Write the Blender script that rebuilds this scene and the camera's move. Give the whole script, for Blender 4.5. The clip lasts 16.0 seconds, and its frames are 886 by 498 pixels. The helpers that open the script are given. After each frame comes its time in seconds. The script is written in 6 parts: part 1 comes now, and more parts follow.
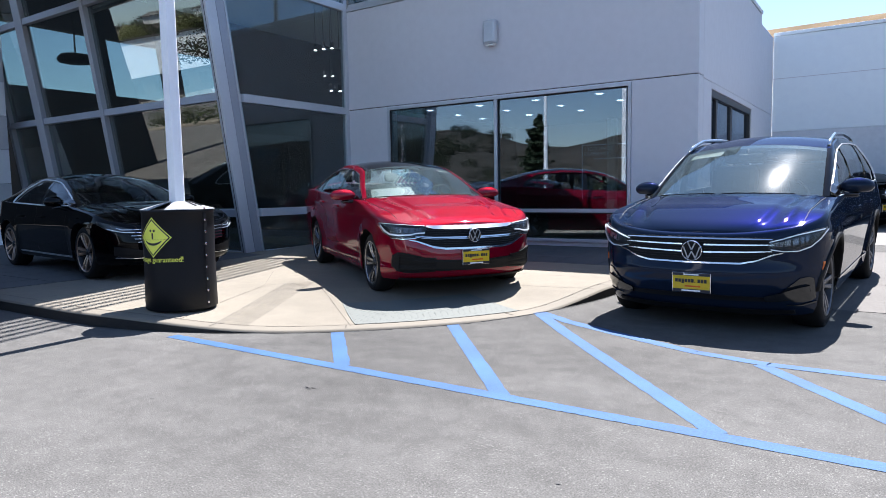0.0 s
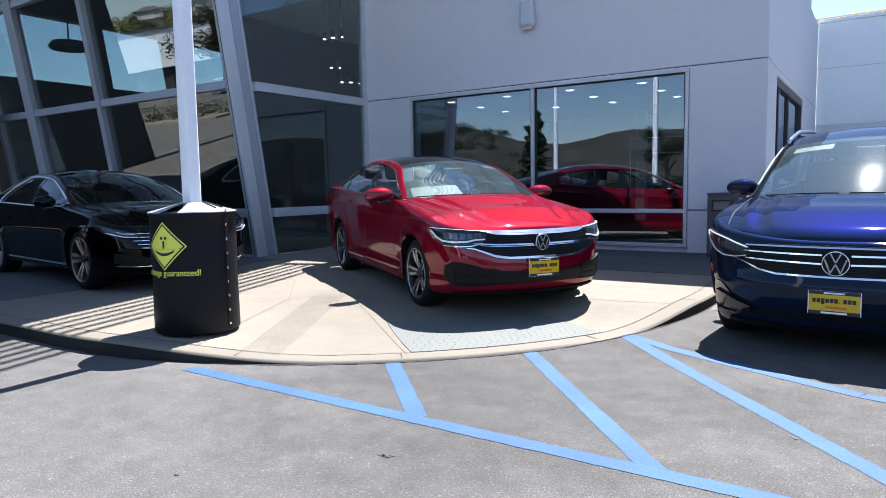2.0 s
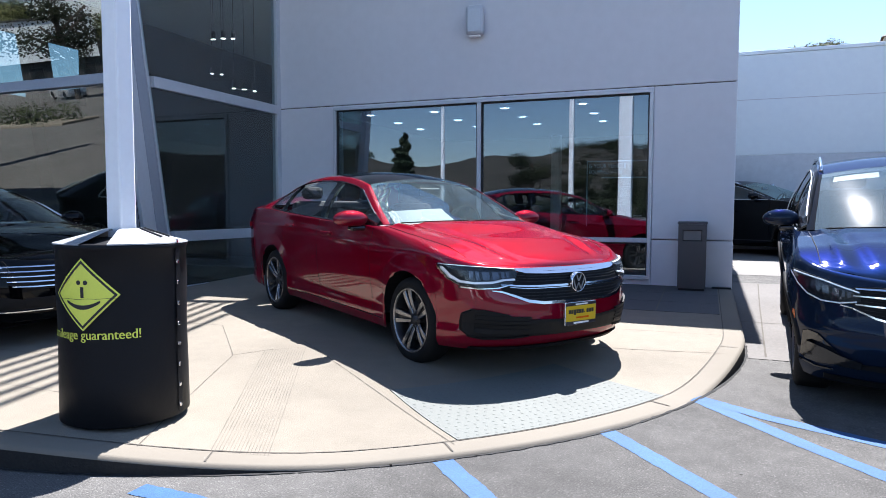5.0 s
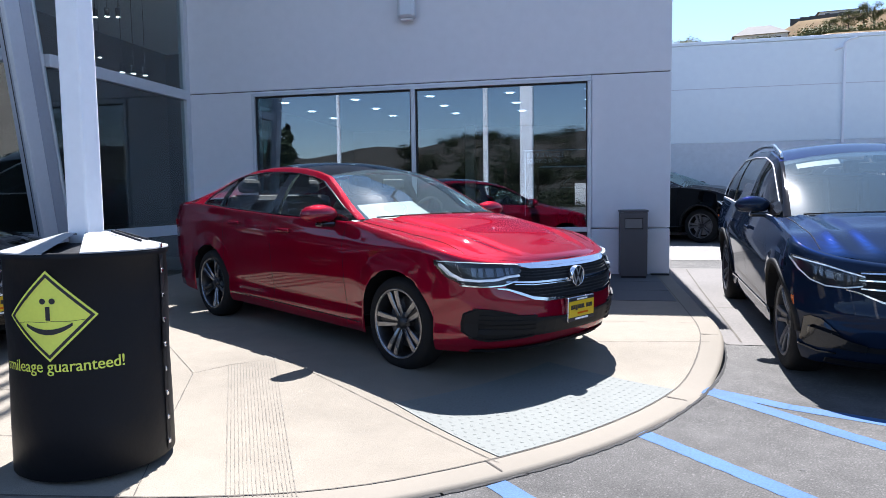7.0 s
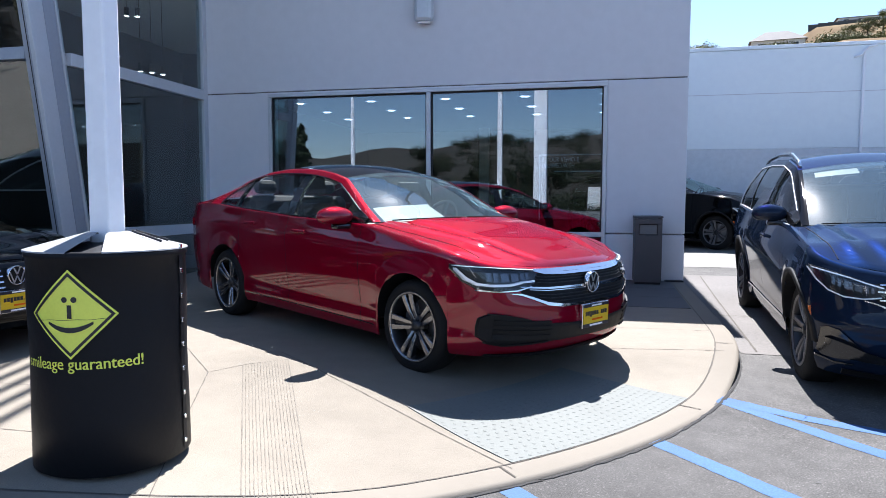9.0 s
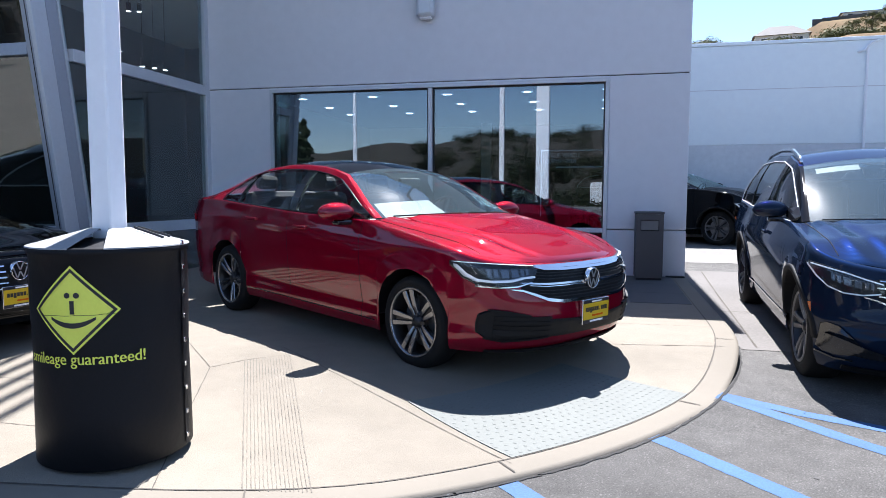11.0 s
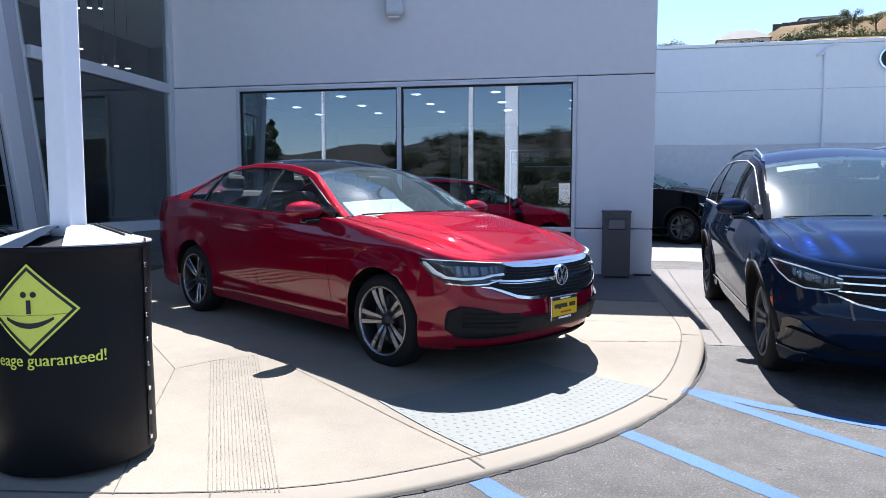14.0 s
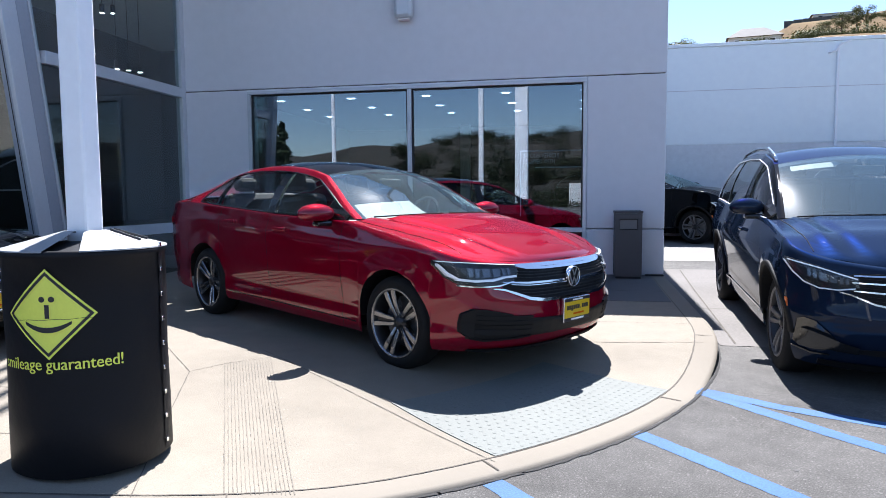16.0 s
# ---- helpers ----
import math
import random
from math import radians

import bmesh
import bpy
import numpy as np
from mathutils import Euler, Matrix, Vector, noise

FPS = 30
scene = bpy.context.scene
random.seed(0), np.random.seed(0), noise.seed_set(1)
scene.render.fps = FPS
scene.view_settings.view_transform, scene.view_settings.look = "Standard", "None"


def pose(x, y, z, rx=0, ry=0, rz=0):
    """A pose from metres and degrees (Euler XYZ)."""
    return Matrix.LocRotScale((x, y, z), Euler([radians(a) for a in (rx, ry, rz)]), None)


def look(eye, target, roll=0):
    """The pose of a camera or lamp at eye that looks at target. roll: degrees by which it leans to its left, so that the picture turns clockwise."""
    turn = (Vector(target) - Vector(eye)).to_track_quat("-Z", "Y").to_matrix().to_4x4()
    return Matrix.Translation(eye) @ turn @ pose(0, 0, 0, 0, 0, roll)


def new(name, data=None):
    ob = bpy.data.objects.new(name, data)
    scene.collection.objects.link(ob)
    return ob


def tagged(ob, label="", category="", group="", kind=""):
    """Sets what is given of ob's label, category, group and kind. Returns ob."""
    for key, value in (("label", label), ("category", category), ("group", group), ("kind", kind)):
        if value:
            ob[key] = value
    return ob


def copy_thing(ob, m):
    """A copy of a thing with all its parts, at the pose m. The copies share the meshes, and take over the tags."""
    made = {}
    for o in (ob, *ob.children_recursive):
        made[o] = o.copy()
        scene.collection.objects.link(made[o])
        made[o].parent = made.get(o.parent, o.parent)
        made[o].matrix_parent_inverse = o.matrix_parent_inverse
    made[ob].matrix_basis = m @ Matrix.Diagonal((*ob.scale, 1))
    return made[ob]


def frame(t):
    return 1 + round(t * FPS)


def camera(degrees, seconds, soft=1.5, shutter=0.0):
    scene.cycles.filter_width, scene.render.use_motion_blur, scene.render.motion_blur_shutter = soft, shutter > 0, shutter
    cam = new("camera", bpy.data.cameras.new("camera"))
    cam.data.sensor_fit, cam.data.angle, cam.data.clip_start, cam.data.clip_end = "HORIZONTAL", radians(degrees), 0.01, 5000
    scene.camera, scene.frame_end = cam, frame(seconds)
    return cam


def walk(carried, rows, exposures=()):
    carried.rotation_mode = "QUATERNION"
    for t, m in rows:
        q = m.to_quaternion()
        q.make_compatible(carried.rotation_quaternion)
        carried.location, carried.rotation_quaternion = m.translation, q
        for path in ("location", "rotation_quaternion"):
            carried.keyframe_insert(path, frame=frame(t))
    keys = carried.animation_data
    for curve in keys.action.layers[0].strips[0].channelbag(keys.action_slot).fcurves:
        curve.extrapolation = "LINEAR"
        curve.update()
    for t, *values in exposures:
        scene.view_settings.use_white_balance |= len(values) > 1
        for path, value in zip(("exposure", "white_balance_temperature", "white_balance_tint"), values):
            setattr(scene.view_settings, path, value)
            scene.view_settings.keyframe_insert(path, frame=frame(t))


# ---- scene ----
cam = camera(67.4, 16.0, 0.7)
PATH = [
    (0, (0.183, 0.485, 1.199), (-0.93, 2.137, 1.022), -1.0),
    (0.5, (0.044, 0.738, 1.224), (-1.177, 2.317, 1.098), -0.8),
    (1, (-0.256, 0.83, 1.196), (-1.486, 2.403, 1.082), -1.0),
    (1.5, (-0.597, 0.914, 1.237), (-1.771, 2.526, 1.087), -1.3),
    (2, (-0.889, 1.032, 1.222), (-1.99, 2.692, 1.036), -1.0),
    (2.5, (-1.123, 1.157, 1.215), (-2.149, 2.863, 1.014), -0.3),
    (3, (-1.414, 1.201, 1.222), (-2.382, 2.941, 1.031), 0.4),
    (3.5, (-1.684, 1.252, 1.228), (-2.608, 3.018, 1.065), 0.9),
    (4, (-1.934, 1.411, 1.26), (-2.815, 3.201, 1.119), 0.9),
    (4.2, (-2.054, 1.462, 1.257), (-2.912, 3.264, 1.126), 0.9),
    (6.3, (-3.184, 1.769, 1.252), (-3.687, 3.699, 1.1), -1.0),
    (6.5, (-3.262, 1.763, 1.265), (-3.733, 3.7, 1.11), -0.9),
    (7, (-3.347, 1.787, 1.263), (-3.752, 3.739, 1.11), -0.8),
    (7.5, (-3.368, 1.812, 1.278), (-3.747, 3.77, 1.127), -0.6),
    (8, (-3.377, 1.81, 1.283), (-3.774, 3.765, 1.139), -0.2),
    (8.5, (-3.375, 1.782, 1.278), (-3.807, 3.73, 1.134), -0.0),
    (11, (-3.357, 1.763, 1.285), (-3.802, 3.706, 1.123), 0.1),
    (11.5, (-3.366, 1.754, 1.278), (-3.795, 3.702, 1.122), 0.3),
    (12, (-3.363, 1.755, 1.268), (-3.772, 3.707, 1.121), 0.4),
    (12.5, (-3.367, 1.75, 1.269), (-3.762, 3.705, 1.127), 0.2),
    (13, (-3.365, 1.758, 1.272), (-3.747, 3.716, 1.129), 0.1),
    (13.5, (-3.355, 1.767, 1.265), (-3.726, 3.727, 1.117), -0.0),
    (14, (-3.353, 1.774, 1.261), (-3.71, 3.736, 1.103), 0.0),
    (14.5, (-3.34, 1.785, 1.261), (-3.686, 3.748, 1.096), 0.1),
    (15, (-3.33, 1.775, 1.276), (-3.674, 3.738, 1.109), 0.2),
    (15.5, (-3.35, 1.762, 1.264), (-3.708, 3.723, 1.102), 0.0),
    (16, (-3.364, 1.766, 1.271), (-3.751, 3.722, 1.115), -0.4),
]
walk(cam, [(t, look(eye, target, roll)) for t, eye, target, roll in PATH], [(0, 1.70, 6080, 13), (0.6, 1.76, 6080, 13), (4, 1.76, 6060, 13), (6.5, 1.77, 5960, 14), (16, 1.77, 5960, 14)])

# ---- light ----
SUN_WAY = Vector((0.03, -0.59, -1.0)).normalized()
world = bpy.data.worlds.new("sky")
scene.world = world
world.use_nodes = True
wn = world.node_tree.nodes
sky = wn.new("ShaderNodeTexSky")
sky.sky_type = "NISHITA"
sky.sun_disc = False
sky.sun_elevation = math.asin(-SUN_WAY.z)
sky.sun_rotation = math.atan2(-SUN_WAY.x, -SUN_WAY.y)
sky.altitude, sky.air_density, sky.dust_density, sky.ozone_density = 50, 1.0, 0.25, 1.6
wn["Background"].inputs["Strength"].default_value = 0.065
world.node_tree.links.new(sky.outputs[0], wn["Background"].inputs["Color"])
sun = new("sun", bpy.data.lights.new("sun", "SUN"))
sun.data.energy, sun.data.angle, sun.data.color = 4.9, radians(0.53), (1.0, 0.96, 0.90)
sun.matrix_basis = look((0, 0, 40), Vector((0, 0, 40)) + SUN_WAY)


# ---- materials ----
def mat(name, base, rough=0.6, metal=0.0, var=0.0, scale=6.0, bump=0.0, bump_scale=80.0, coat=0.0, spot=None, spec=0.5, rand=0.0, stretch=None, grain=0.0, fleck=1.0):
    """A Principled material with colour varied at two scales, and fine relief."""
    m = bpy.data.materials.new(name)
    m.use_nodes = True
    nt = m.node_tree
    b = nt.nodes["Principled BSDF"]
    b.inputs["Base Color"].default_value = (*base, 1)
    b.inputs["Roughness"].default_value = rough
    b.inputs["Metallic"].default_value = metal
    b.inputs["Coat Weight"].default_value = coat
    b.inputs["Coat Roughness"].default_value = 0.03
    b.inputs["Specular IOR Level"].default_value = spec
    if var or bump or rand:
        co = nt.nodes.new("ShaderNodeTexCoord")
        vec = co.outputs["Object"]
        if stretch:
            mp = nt.nodes.new("ShaderNodeMapping")
            mp.inputs["Scale"].default_value = stretch
            nt.links.new(vec, mp.inputs["Vector"])
            vec = mp.outputs["Vector"]
    if var or rand:
        big, fine = nt.nodes.new("ShaderNodeTexNoise"), nt.nodes.new("ShaderNodeTexNoise")
        big.inputs["Scale"].default_value, big.inputs["Detail"].default_value = scale * 0.22, 5
        fine.inputs["Scale"].default_value, fine.inputs["Detail"].default_value = scale * 9, 3
        nt.links.new(vec, big.inputs["Vector"])
        nt.links.new(vec, fine.inputs["Vector"])
        add = nt.nodes.new("ShaderNodeMath")
        add.operation, add.inputs[1].default_value = "MULTIPLY_ADD", fleck
        nt.links.new(fine.outputs["Fac"], add.inputs[0])
        nt.links.new(big.outputs["Fac"], add.inputs[2])
        last = add.outputs[0]
        if rand:
            info, more = nt.nodes.new("ShaderNodeObjectInfo"), nt.nodes.new("ShaderNodeMath")
            more.operation, more.inputs[1].default_value = "MULTIPLY_ADD", rand
            nt.links.new(info.outputs["Random"], more.inputs[0])
            nt.links.new(last, more.inputs[2])
            last = more.outputs[0]
        rng = nt.nodes.new("ShaderNodeMapRange")
        rng.inputs["From Min"].default_value, rng.inputs["From Max"].default_value = 0.1 + 0.5 * fleck, 0.9 + 0.5 * fleck + rand
        rng.inputs["To Min"].default_value, rng.inputs["To Max"].default_value = 0, 1
        nt.links.new(last, rng.inputs["Value"])
        mix = nt.nodes.new("ShaderNodeMix")
        mix.data_type = "RGBA"
        mix.inputs["A"].default_value = (*[c * (1 - var) for c in base], 1)
        mix.inputs["B"].default_value = (*[min(1, c * (1 + var)) for c in (spot or base)], 1)
        nt.links.new(rng.outputs[0], mix.inputs["Factor"])
        out = mix.outputs["Result"]
        if grain:
            grit, ramp, dot = nt.nodes.new("ShaderNodeTexNoise"), nt.nodes.new("ShaderNodeMapRange"), nt.nodes.new("ShaderNodeMix")
            grit.inputs["Scale"].default_value, grit.inputs["Detail"].default_value = 120, 3
            ramp.inputs["From Min"].default_value, ramp.inputs["From Max"].default_value = 0.34, 0.66
            ramp.inputs["To Min"].default_value, ramp.inputs["To Max"].default_value = 1 - grain, 1 + grain
            dot.data_type, dot.blend_type = "RGBA", "MULTIPLY"
            dot.inputs["Factor"].default_value = 1.0
            nt.links.new(vec, grit.inputs["Vector"])
            nt.links.new(grit.outputs["Fac"], ramp.inputs["Value"])
            nt.links.new(out, dot.inputs["A"])
            nt.links.new(ramp.outputs[0], dot.inputs["B"])
            out = dot.outputs["Result"]
        nt.links.new(out, b.inputs["Base Color"])
    if bump:
        n = nt.nodes.new("ShaderNodeTexNoise")
        n.inputs["Scale"].default_value, n.inputs["Detail"].default_value = bump_scale, 4
        bp = nt.nodes.new("ShaderNodeBump")
        bp.inputs["Strength"].default_value, bp.inputs["Distance"].default_value = bump, 0.01
        nt.links.new(vec, n.inputs["Vector"])
        nt.links.new(n.outputs["Fac"], bp.inputs["Height"])
        nt.links.new(bp.outputs[0], b.inputs["Normal"])
    return m


def window_glass(name, tint, gloss, ior=1.5, dust_glare=0.0, sheen=(1, 1, 1)):
    """Coated glazing: clear tinted seen straight on, a mirror at a slant."""
    m = bpy.data.materials.new(name)
    m.use_nodes = True
    nt = m.node_tree
    nt.nodes.remove(nt.nodes["Principled BSDF"])
    clear, shine, mix = nt.nodes.new("ShaderNodeBsdfTransparent"), nt.nodes.new("ShaderNodeBsdfGlossy"), nt.nodes.new("ShaderNodeMixShader")
    clear.inputs["Color"].default_value = (*tint, 1)
    shine.inputs["Roughness"].default_value = 0.0
    shine.inputs["Color"].default_value = (*sheen, 1)
    slant, power, add = nt.nodes.new("ShaderNodeLayerWeight"), nt.nodes.new("ShaderNodeMath"), nt.nodes.new("ShaderNodeMath")
    slant.inputs["Blend"].default_value = 0.5
    f0 = ((ior - 1) / (ior + 1)) ** 2 + gloss
    power.operation, power.inputs[1].default_value = "POWER", 5.0
    add.operation, add.inputs[1].default_value, add.inputs[2].default_value, add.use_clamp = "MULTIPLY_ADD", 1 - f0, f0, True
    nt.links.new(slant.outputs["Facing"], power.inputs[0])
    nt.links.new(power.outputs[0], add.inputs[0])
    nt.links.new(add.outputs[0], mix.inputs[0])
    nt.links.new(clear.outputs[0], mix.inputs[1])
    nt.links.new(shine.outputs[0], mix.inputs[2])
    out = mix.outputs[0]
    # dusty teal film and rough lobe: windscreen glare put into the glass
    if dust_glare:
        film, haze, both, over = nt.nodes.new("ShaderNodeBsdfDiffuse"), nt.nodes.new("ShaderNodeBsdfGlossy"), nt.nodes.new("ShaderNodeMixShader"), nt.nodes.new("ShaderNodeMixShader")
        film.inputs["Color"].default_value = (0.66, 0.80, 0.78, 1)
        haze.inputs["Roughness"].default_value = 0.17
        both.inputs[0].default_value, over.inputs[0].default_value = 0.10, dust_glare
        nt.links.new(film.outputs[0], both.inputs[1])
        nt.links.new(haze.outputs[0], both.inputs[2])
        nt.links.new(out, over.inputs[1])
        nt.links.new(both.outputs[0], over.inputs[2])
        out = over.outputs[0]
    nt.links.new(out, nt.nodes["Material Output"].inputs["Surface"])
    return m


def glow(name, colour, strength):
    m = bpy.data.materials.new(name)
    m.use_nodes = True
    b = m.node_tree.nodes["Principled BSDF"]
    b.inputs["Base Color"].default_value = (*colour, 1)
    b.inputs["Emission Color"].default_value = (*colour, 1)
    b.inputs["Emission Strength"].default_value = strength
    return m


def asphalt(name, dark, light, stain, grit=0.30, pebbles=1.5, spec=0.22, mottle=1.0):
    """Worn asphalt or concrete: broad patches, mottling, pale and dark aggregate, and a darker round area."""
    m = bpy.data.materials.new(name)
    m.use_nodes = True
    nt = m.node_tree
    b = nt.nodes["Principled BSDF"]
    b.inputs["Roughness"].default_value, b.inputs["Specular IOR Level"].default_value = 0.9, spec
    co = nt.nodes.new("ShaderNodeTexCoord").outputs["Object"]

    def noise_at(scale, detail, lo, hi, to_lo, to_hi, vec=co):
        n, r = nt.nodes.new("ShaderNodeTexNoise"), nt.nodes.new("ShaderNodeMapRange")
        n.inputs["Scale"].default_value, n.inputs["Detail"].default_value = scale, detail
        for key, value in (("From Min", lo), ("From Max", hi), ("To Min", to_lo), ("To Max", to_hi)):
            r.inputs[key].default_value = value
        nt.links.new(vec, n.inputs["Vector"])
        nt.links.new(n.outputs["Fac"], r.inputs["Value"])
        return r.outputs[0]

    def times(a, c):
        q = nt.nodes.new("ShaderNodeMath")
        q.operation = "MULTIPLY"
        nt.links.new(a, q.inputs[0])
        nt.links.new(c, q.inputs[1])
        return q.outputs[0]

    tone = nt.nodes.new("ShaderNodeMix")
    tone.data_type = "RGBA"
    tone.inputs["A"].default_value, tone.inputs["B"].default_value = (*dark, 1), (*light, 1)
    nt.links.new(noise_at(0.45, 6, 0.30, 0.70, 0, 1), tone.inputs["Factor"])
    # drag marks along the lane
    drag = nt.nodes.new("ShaderNodeMapping")
    drag.inputs["Scale"].default_value, drag.inputs["Rotation"].default_value = (0.7, 2.0, 1), (0, 0, 0.35)
    nt.links.new(co, drag.inputs["Vector"])
    value = times(noise_at(1.1, 5, 0.35, 0.68, 1 - 0.09 * mottle, 1 + 0.07 * mottle, drag.outputs[0]), noise_at(7.0, 4, 0.32, 0.68, 1 - 0.12 * mottle, 1 + 0.10 * mottle))
    value = times(value, noise_at(140, 3, 0.30, 0.70, 1 - grit, 1 + grit))
    cells, pebble = nt.nodes.new("ShaderNodeTexVoronoi"), nt.nodes.new("ShaderNodeMapRange")
    cells.inputs["Scale"].default_value = 150
    for key, v in (("From Min", 0.86), ("From Max", 1.0), ("To Min", 1.0), ("To Max", pebbles)):
        pebble.inputs[key].default_value = v
    split = nt.nodes.new("ShaderNodeSeparateColor")
    nt.links.new(co, cells.inputs["Vector"])
    nt.links.new(cells.outputs["Color"], split.inputs[0])
    nt.links.new(split.outputs[0], pebble.inputs["Value"])
    value = times(value, pebble.outputs[0])
    # an uneven round area of darker tone
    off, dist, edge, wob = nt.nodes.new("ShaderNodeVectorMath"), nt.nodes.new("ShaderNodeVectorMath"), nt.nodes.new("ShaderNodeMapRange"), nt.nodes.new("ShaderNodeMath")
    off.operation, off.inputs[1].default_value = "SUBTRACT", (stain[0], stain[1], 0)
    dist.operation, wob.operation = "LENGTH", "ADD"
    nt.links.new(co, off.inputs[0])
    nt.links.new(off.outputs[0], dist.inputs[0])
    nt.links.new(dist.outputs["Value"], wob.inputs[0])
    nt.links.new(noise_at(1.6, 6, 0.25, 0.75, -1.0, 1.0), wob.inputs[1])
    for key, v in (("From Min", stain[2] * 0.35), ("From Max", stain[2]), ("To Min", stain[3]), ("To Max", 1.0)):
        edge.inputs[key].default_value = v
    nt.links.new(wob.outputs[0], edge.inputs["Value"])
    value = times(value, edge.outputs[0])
    mul = nt.nodes.new("ShaderNodeMix")
    mul.data_type, mul.blend_type, mul.inputs["Factor"].default_value = "RGBA", "MULTIPLY", 1.0
    nt.links.new(tone.outputs["Result"], mul.inputs["A"])
    nt.links.new(value, mul.inputs["B"])
    nt.links.new(mul.outputs["Result"], b.inputs["Base Color"])
    bp, n = nt.nodes.new("ShaderNodeBump"), nt.nodes.new("ShaderNodeTexNoise")
    n.inputs["Scale"].default_value, n.inputs["Detail"].default_value = 150, 4
    bp.inputs["Strength"].default_value, bp.inputs["Distance"].default_value = 0.35, 0.01
    nt.links.new(co, n.inputs["Vector"])
    nt.links.new(n.outputs["Fac"], bp.inputs["Height"])
    nt.links.new(bp.outputs[0], b.inputs["Normal"])
    return m


ASPHALT = asphalt("asphalt", (0.086, 0.0825, 0.0775), (0.111, 0.1065, 0.100), (-2.9, 4.9, 2.4, 0.74), 0.42, 1.7)
# the concrete's darker round area lies beneath the red saloon
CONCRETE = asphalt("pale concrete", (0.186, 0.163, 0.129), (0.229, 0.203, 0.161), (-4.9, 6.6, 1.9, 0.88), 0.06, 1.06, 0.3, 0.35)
APRON = mat("grey concrete apron", (0.1368, 0.1271, 0.1172), 0.85, var=0.2, scale=4, bump=0.15, bump_scale=120, spec=0.3)
LANE = mat("pale concrete lane", (0.1869, 0.1784, 0.1656), 0.85, var=0.12, scale=4, bump=0.15, bump_scale=120, spec=0.3)
KERB = mat("kerb concrete", (0.190, 0.168, 0.134), 0.85, fleck=0.12, var=0.18, scale=3, bump=0.08, bump_scale=140, spec=0.3)
JOINT = mat("joint filler", (0.090, 0.079, 0.065), 0.95, var=0.3, scale=20)
BLUE_PAINT = mat("blue road paint", (0.0125, 0.063, 0.192), 0.75, var=0.30, scale=9, bump=0.2, bump_scale=160, spot=(0.025, 0.086, 0.204), grain=0.16, fleck=0.5)
TACTILE = mat("pale blue-grey tactile tile", (0.1241, 0.1328, 0.1197), 0.75, var=0.10, scale=8, grain=0.08)
STUCCO = mat("grey stucco", (0.6831, 0.6876, 0.719), 0.9, var=0.04, scale=0.8, bump=0.05, bump_scale=260, spec=0.25)
STUCCO_PALE = mat("pale stucco", (0.89, 0.95, 0.985), 0.9, var=0.03, scale=0.8, bump=0.05, bump_scale=240, spec=0.25)
STUCCO_BAND = mat("grey stucco band", (0.7056, 0.7232, 0.7497), 0.9, var=0.08, scale=1.2, bump=0.1, bump_scale=240, spec=0.25)
ALU = mat("clear anodised aluminium", (0.55, 0.57, 0.60), 0.42, 0.3, var=0.05, scale=3)
STEEL = mat("painted steel mullion", (0.3562, 0.3731, 0.4155), 0.45, 0.3, var=0.06, scale=3)
GASKET = mat("black gasket", (0.015, 0.015, 0.016), 0.6)
WHITE_STEEL = mat("white painted steel", (0.90, 0.92, 0.955), 0.4, var=0.03, scale=3)
GLASS = window_glass("tinted facade glass", (0.50, 0.62, 0.66), 0.112, 1.5, sheen=(0.84, 0.90, 1.0))
GLASS_FRONT = window_glass("tinted showroom glass", (0.54, 0.63, 0.62), 0.125, 1.5, sheen=(1.0, 0.97, 0.93))
GLASS_FLANK = window_glass("tinted flank glass", (0.64, 0.71, 0.72), 0.040, 1.5)
DARK_FLOOR = mat("dark showroom floor", (0.045, 0.045, 0.045), 0.35, var=0.1, scale=2)
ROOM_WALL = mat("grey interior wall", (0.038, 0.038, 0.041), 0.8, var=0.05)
ROOM_CEIL = mat("grey interior ceiling", (0.14, 0.14, 0.145), 0.9, var=0.05)
LAMP = glow("downlight disc", (1.0, 0.96, 0.9), 7.0)
PANEL_A = mat("pale stone panel", (0.7224, 0.731, 0.7568), 0.55, var=0.05, rand=0.3, scale=3)
SIGN_WHITE = mat("white sign board", (0.88, 0.89, 0.90), 0.35, var=0.02)
INK = mat("black ink", (0.02, 0.02, 0.022), 0.5)
CHROME = mat("chrome", (0.85, 0.86, 0.88), 0.08, 1.0)
BLACK_PLASTIC = mat("black plastic", (0.009, 0.009, 0.010), 0.5, var=0.1, scale=20, spec=0.3)


# ---- building helpers ----
def part(name, bm, material, parent=None, label="", smooth=False, **tags):
    """Links a bmesh as one mesh object, under a thing if one is given."""
    me = bpy.data.meshes.new(name)
    bmesh.ops.recalc_face_normals(bm, faces=bm.faces)
    if smooth:
        for f in bm.faces:
            f.smooth = True
    bm.to_mesh(me)
    bm.free()
    me.materials.append(material)
    ob = new(name, me)
    if parent:
        ob.parent = parent
    return tagged(ob, label, **tags)


def empty(name, m=None, label="", category="", group="", kind=""):
    ob = new(name)
    ob.empty_display_size = 0.2
    if m:
        ob.matrix_basis = m
    return tagged(ob, label, category, group, kind)


def box(bm, lo, hi, m=None, bevel=0.0):
    """A box from corner to corner added to bm, its edges eased by bevel."""
    mid = [(a + b) / 2 for a, b in zip(lo, hi)]
    size = [abs(b - a) for a, b in zip(lo, hi)]
    got = bmesh.ops.create_cube(bm, size=1, matrix=(m or Matrix()) @ Matrix.Translation(mid) @ Matrix.Diagonal((*size, 1)))
    if bevel:
        edges = list({e for v in got["verts"] for e in v.link_edges})
        bmesh.ops.bevel(bm, geom=edges, offset=min(bevel, 0.45 * min(size)), segments=2, affect="EDGES", profile=0.5)
    return bm


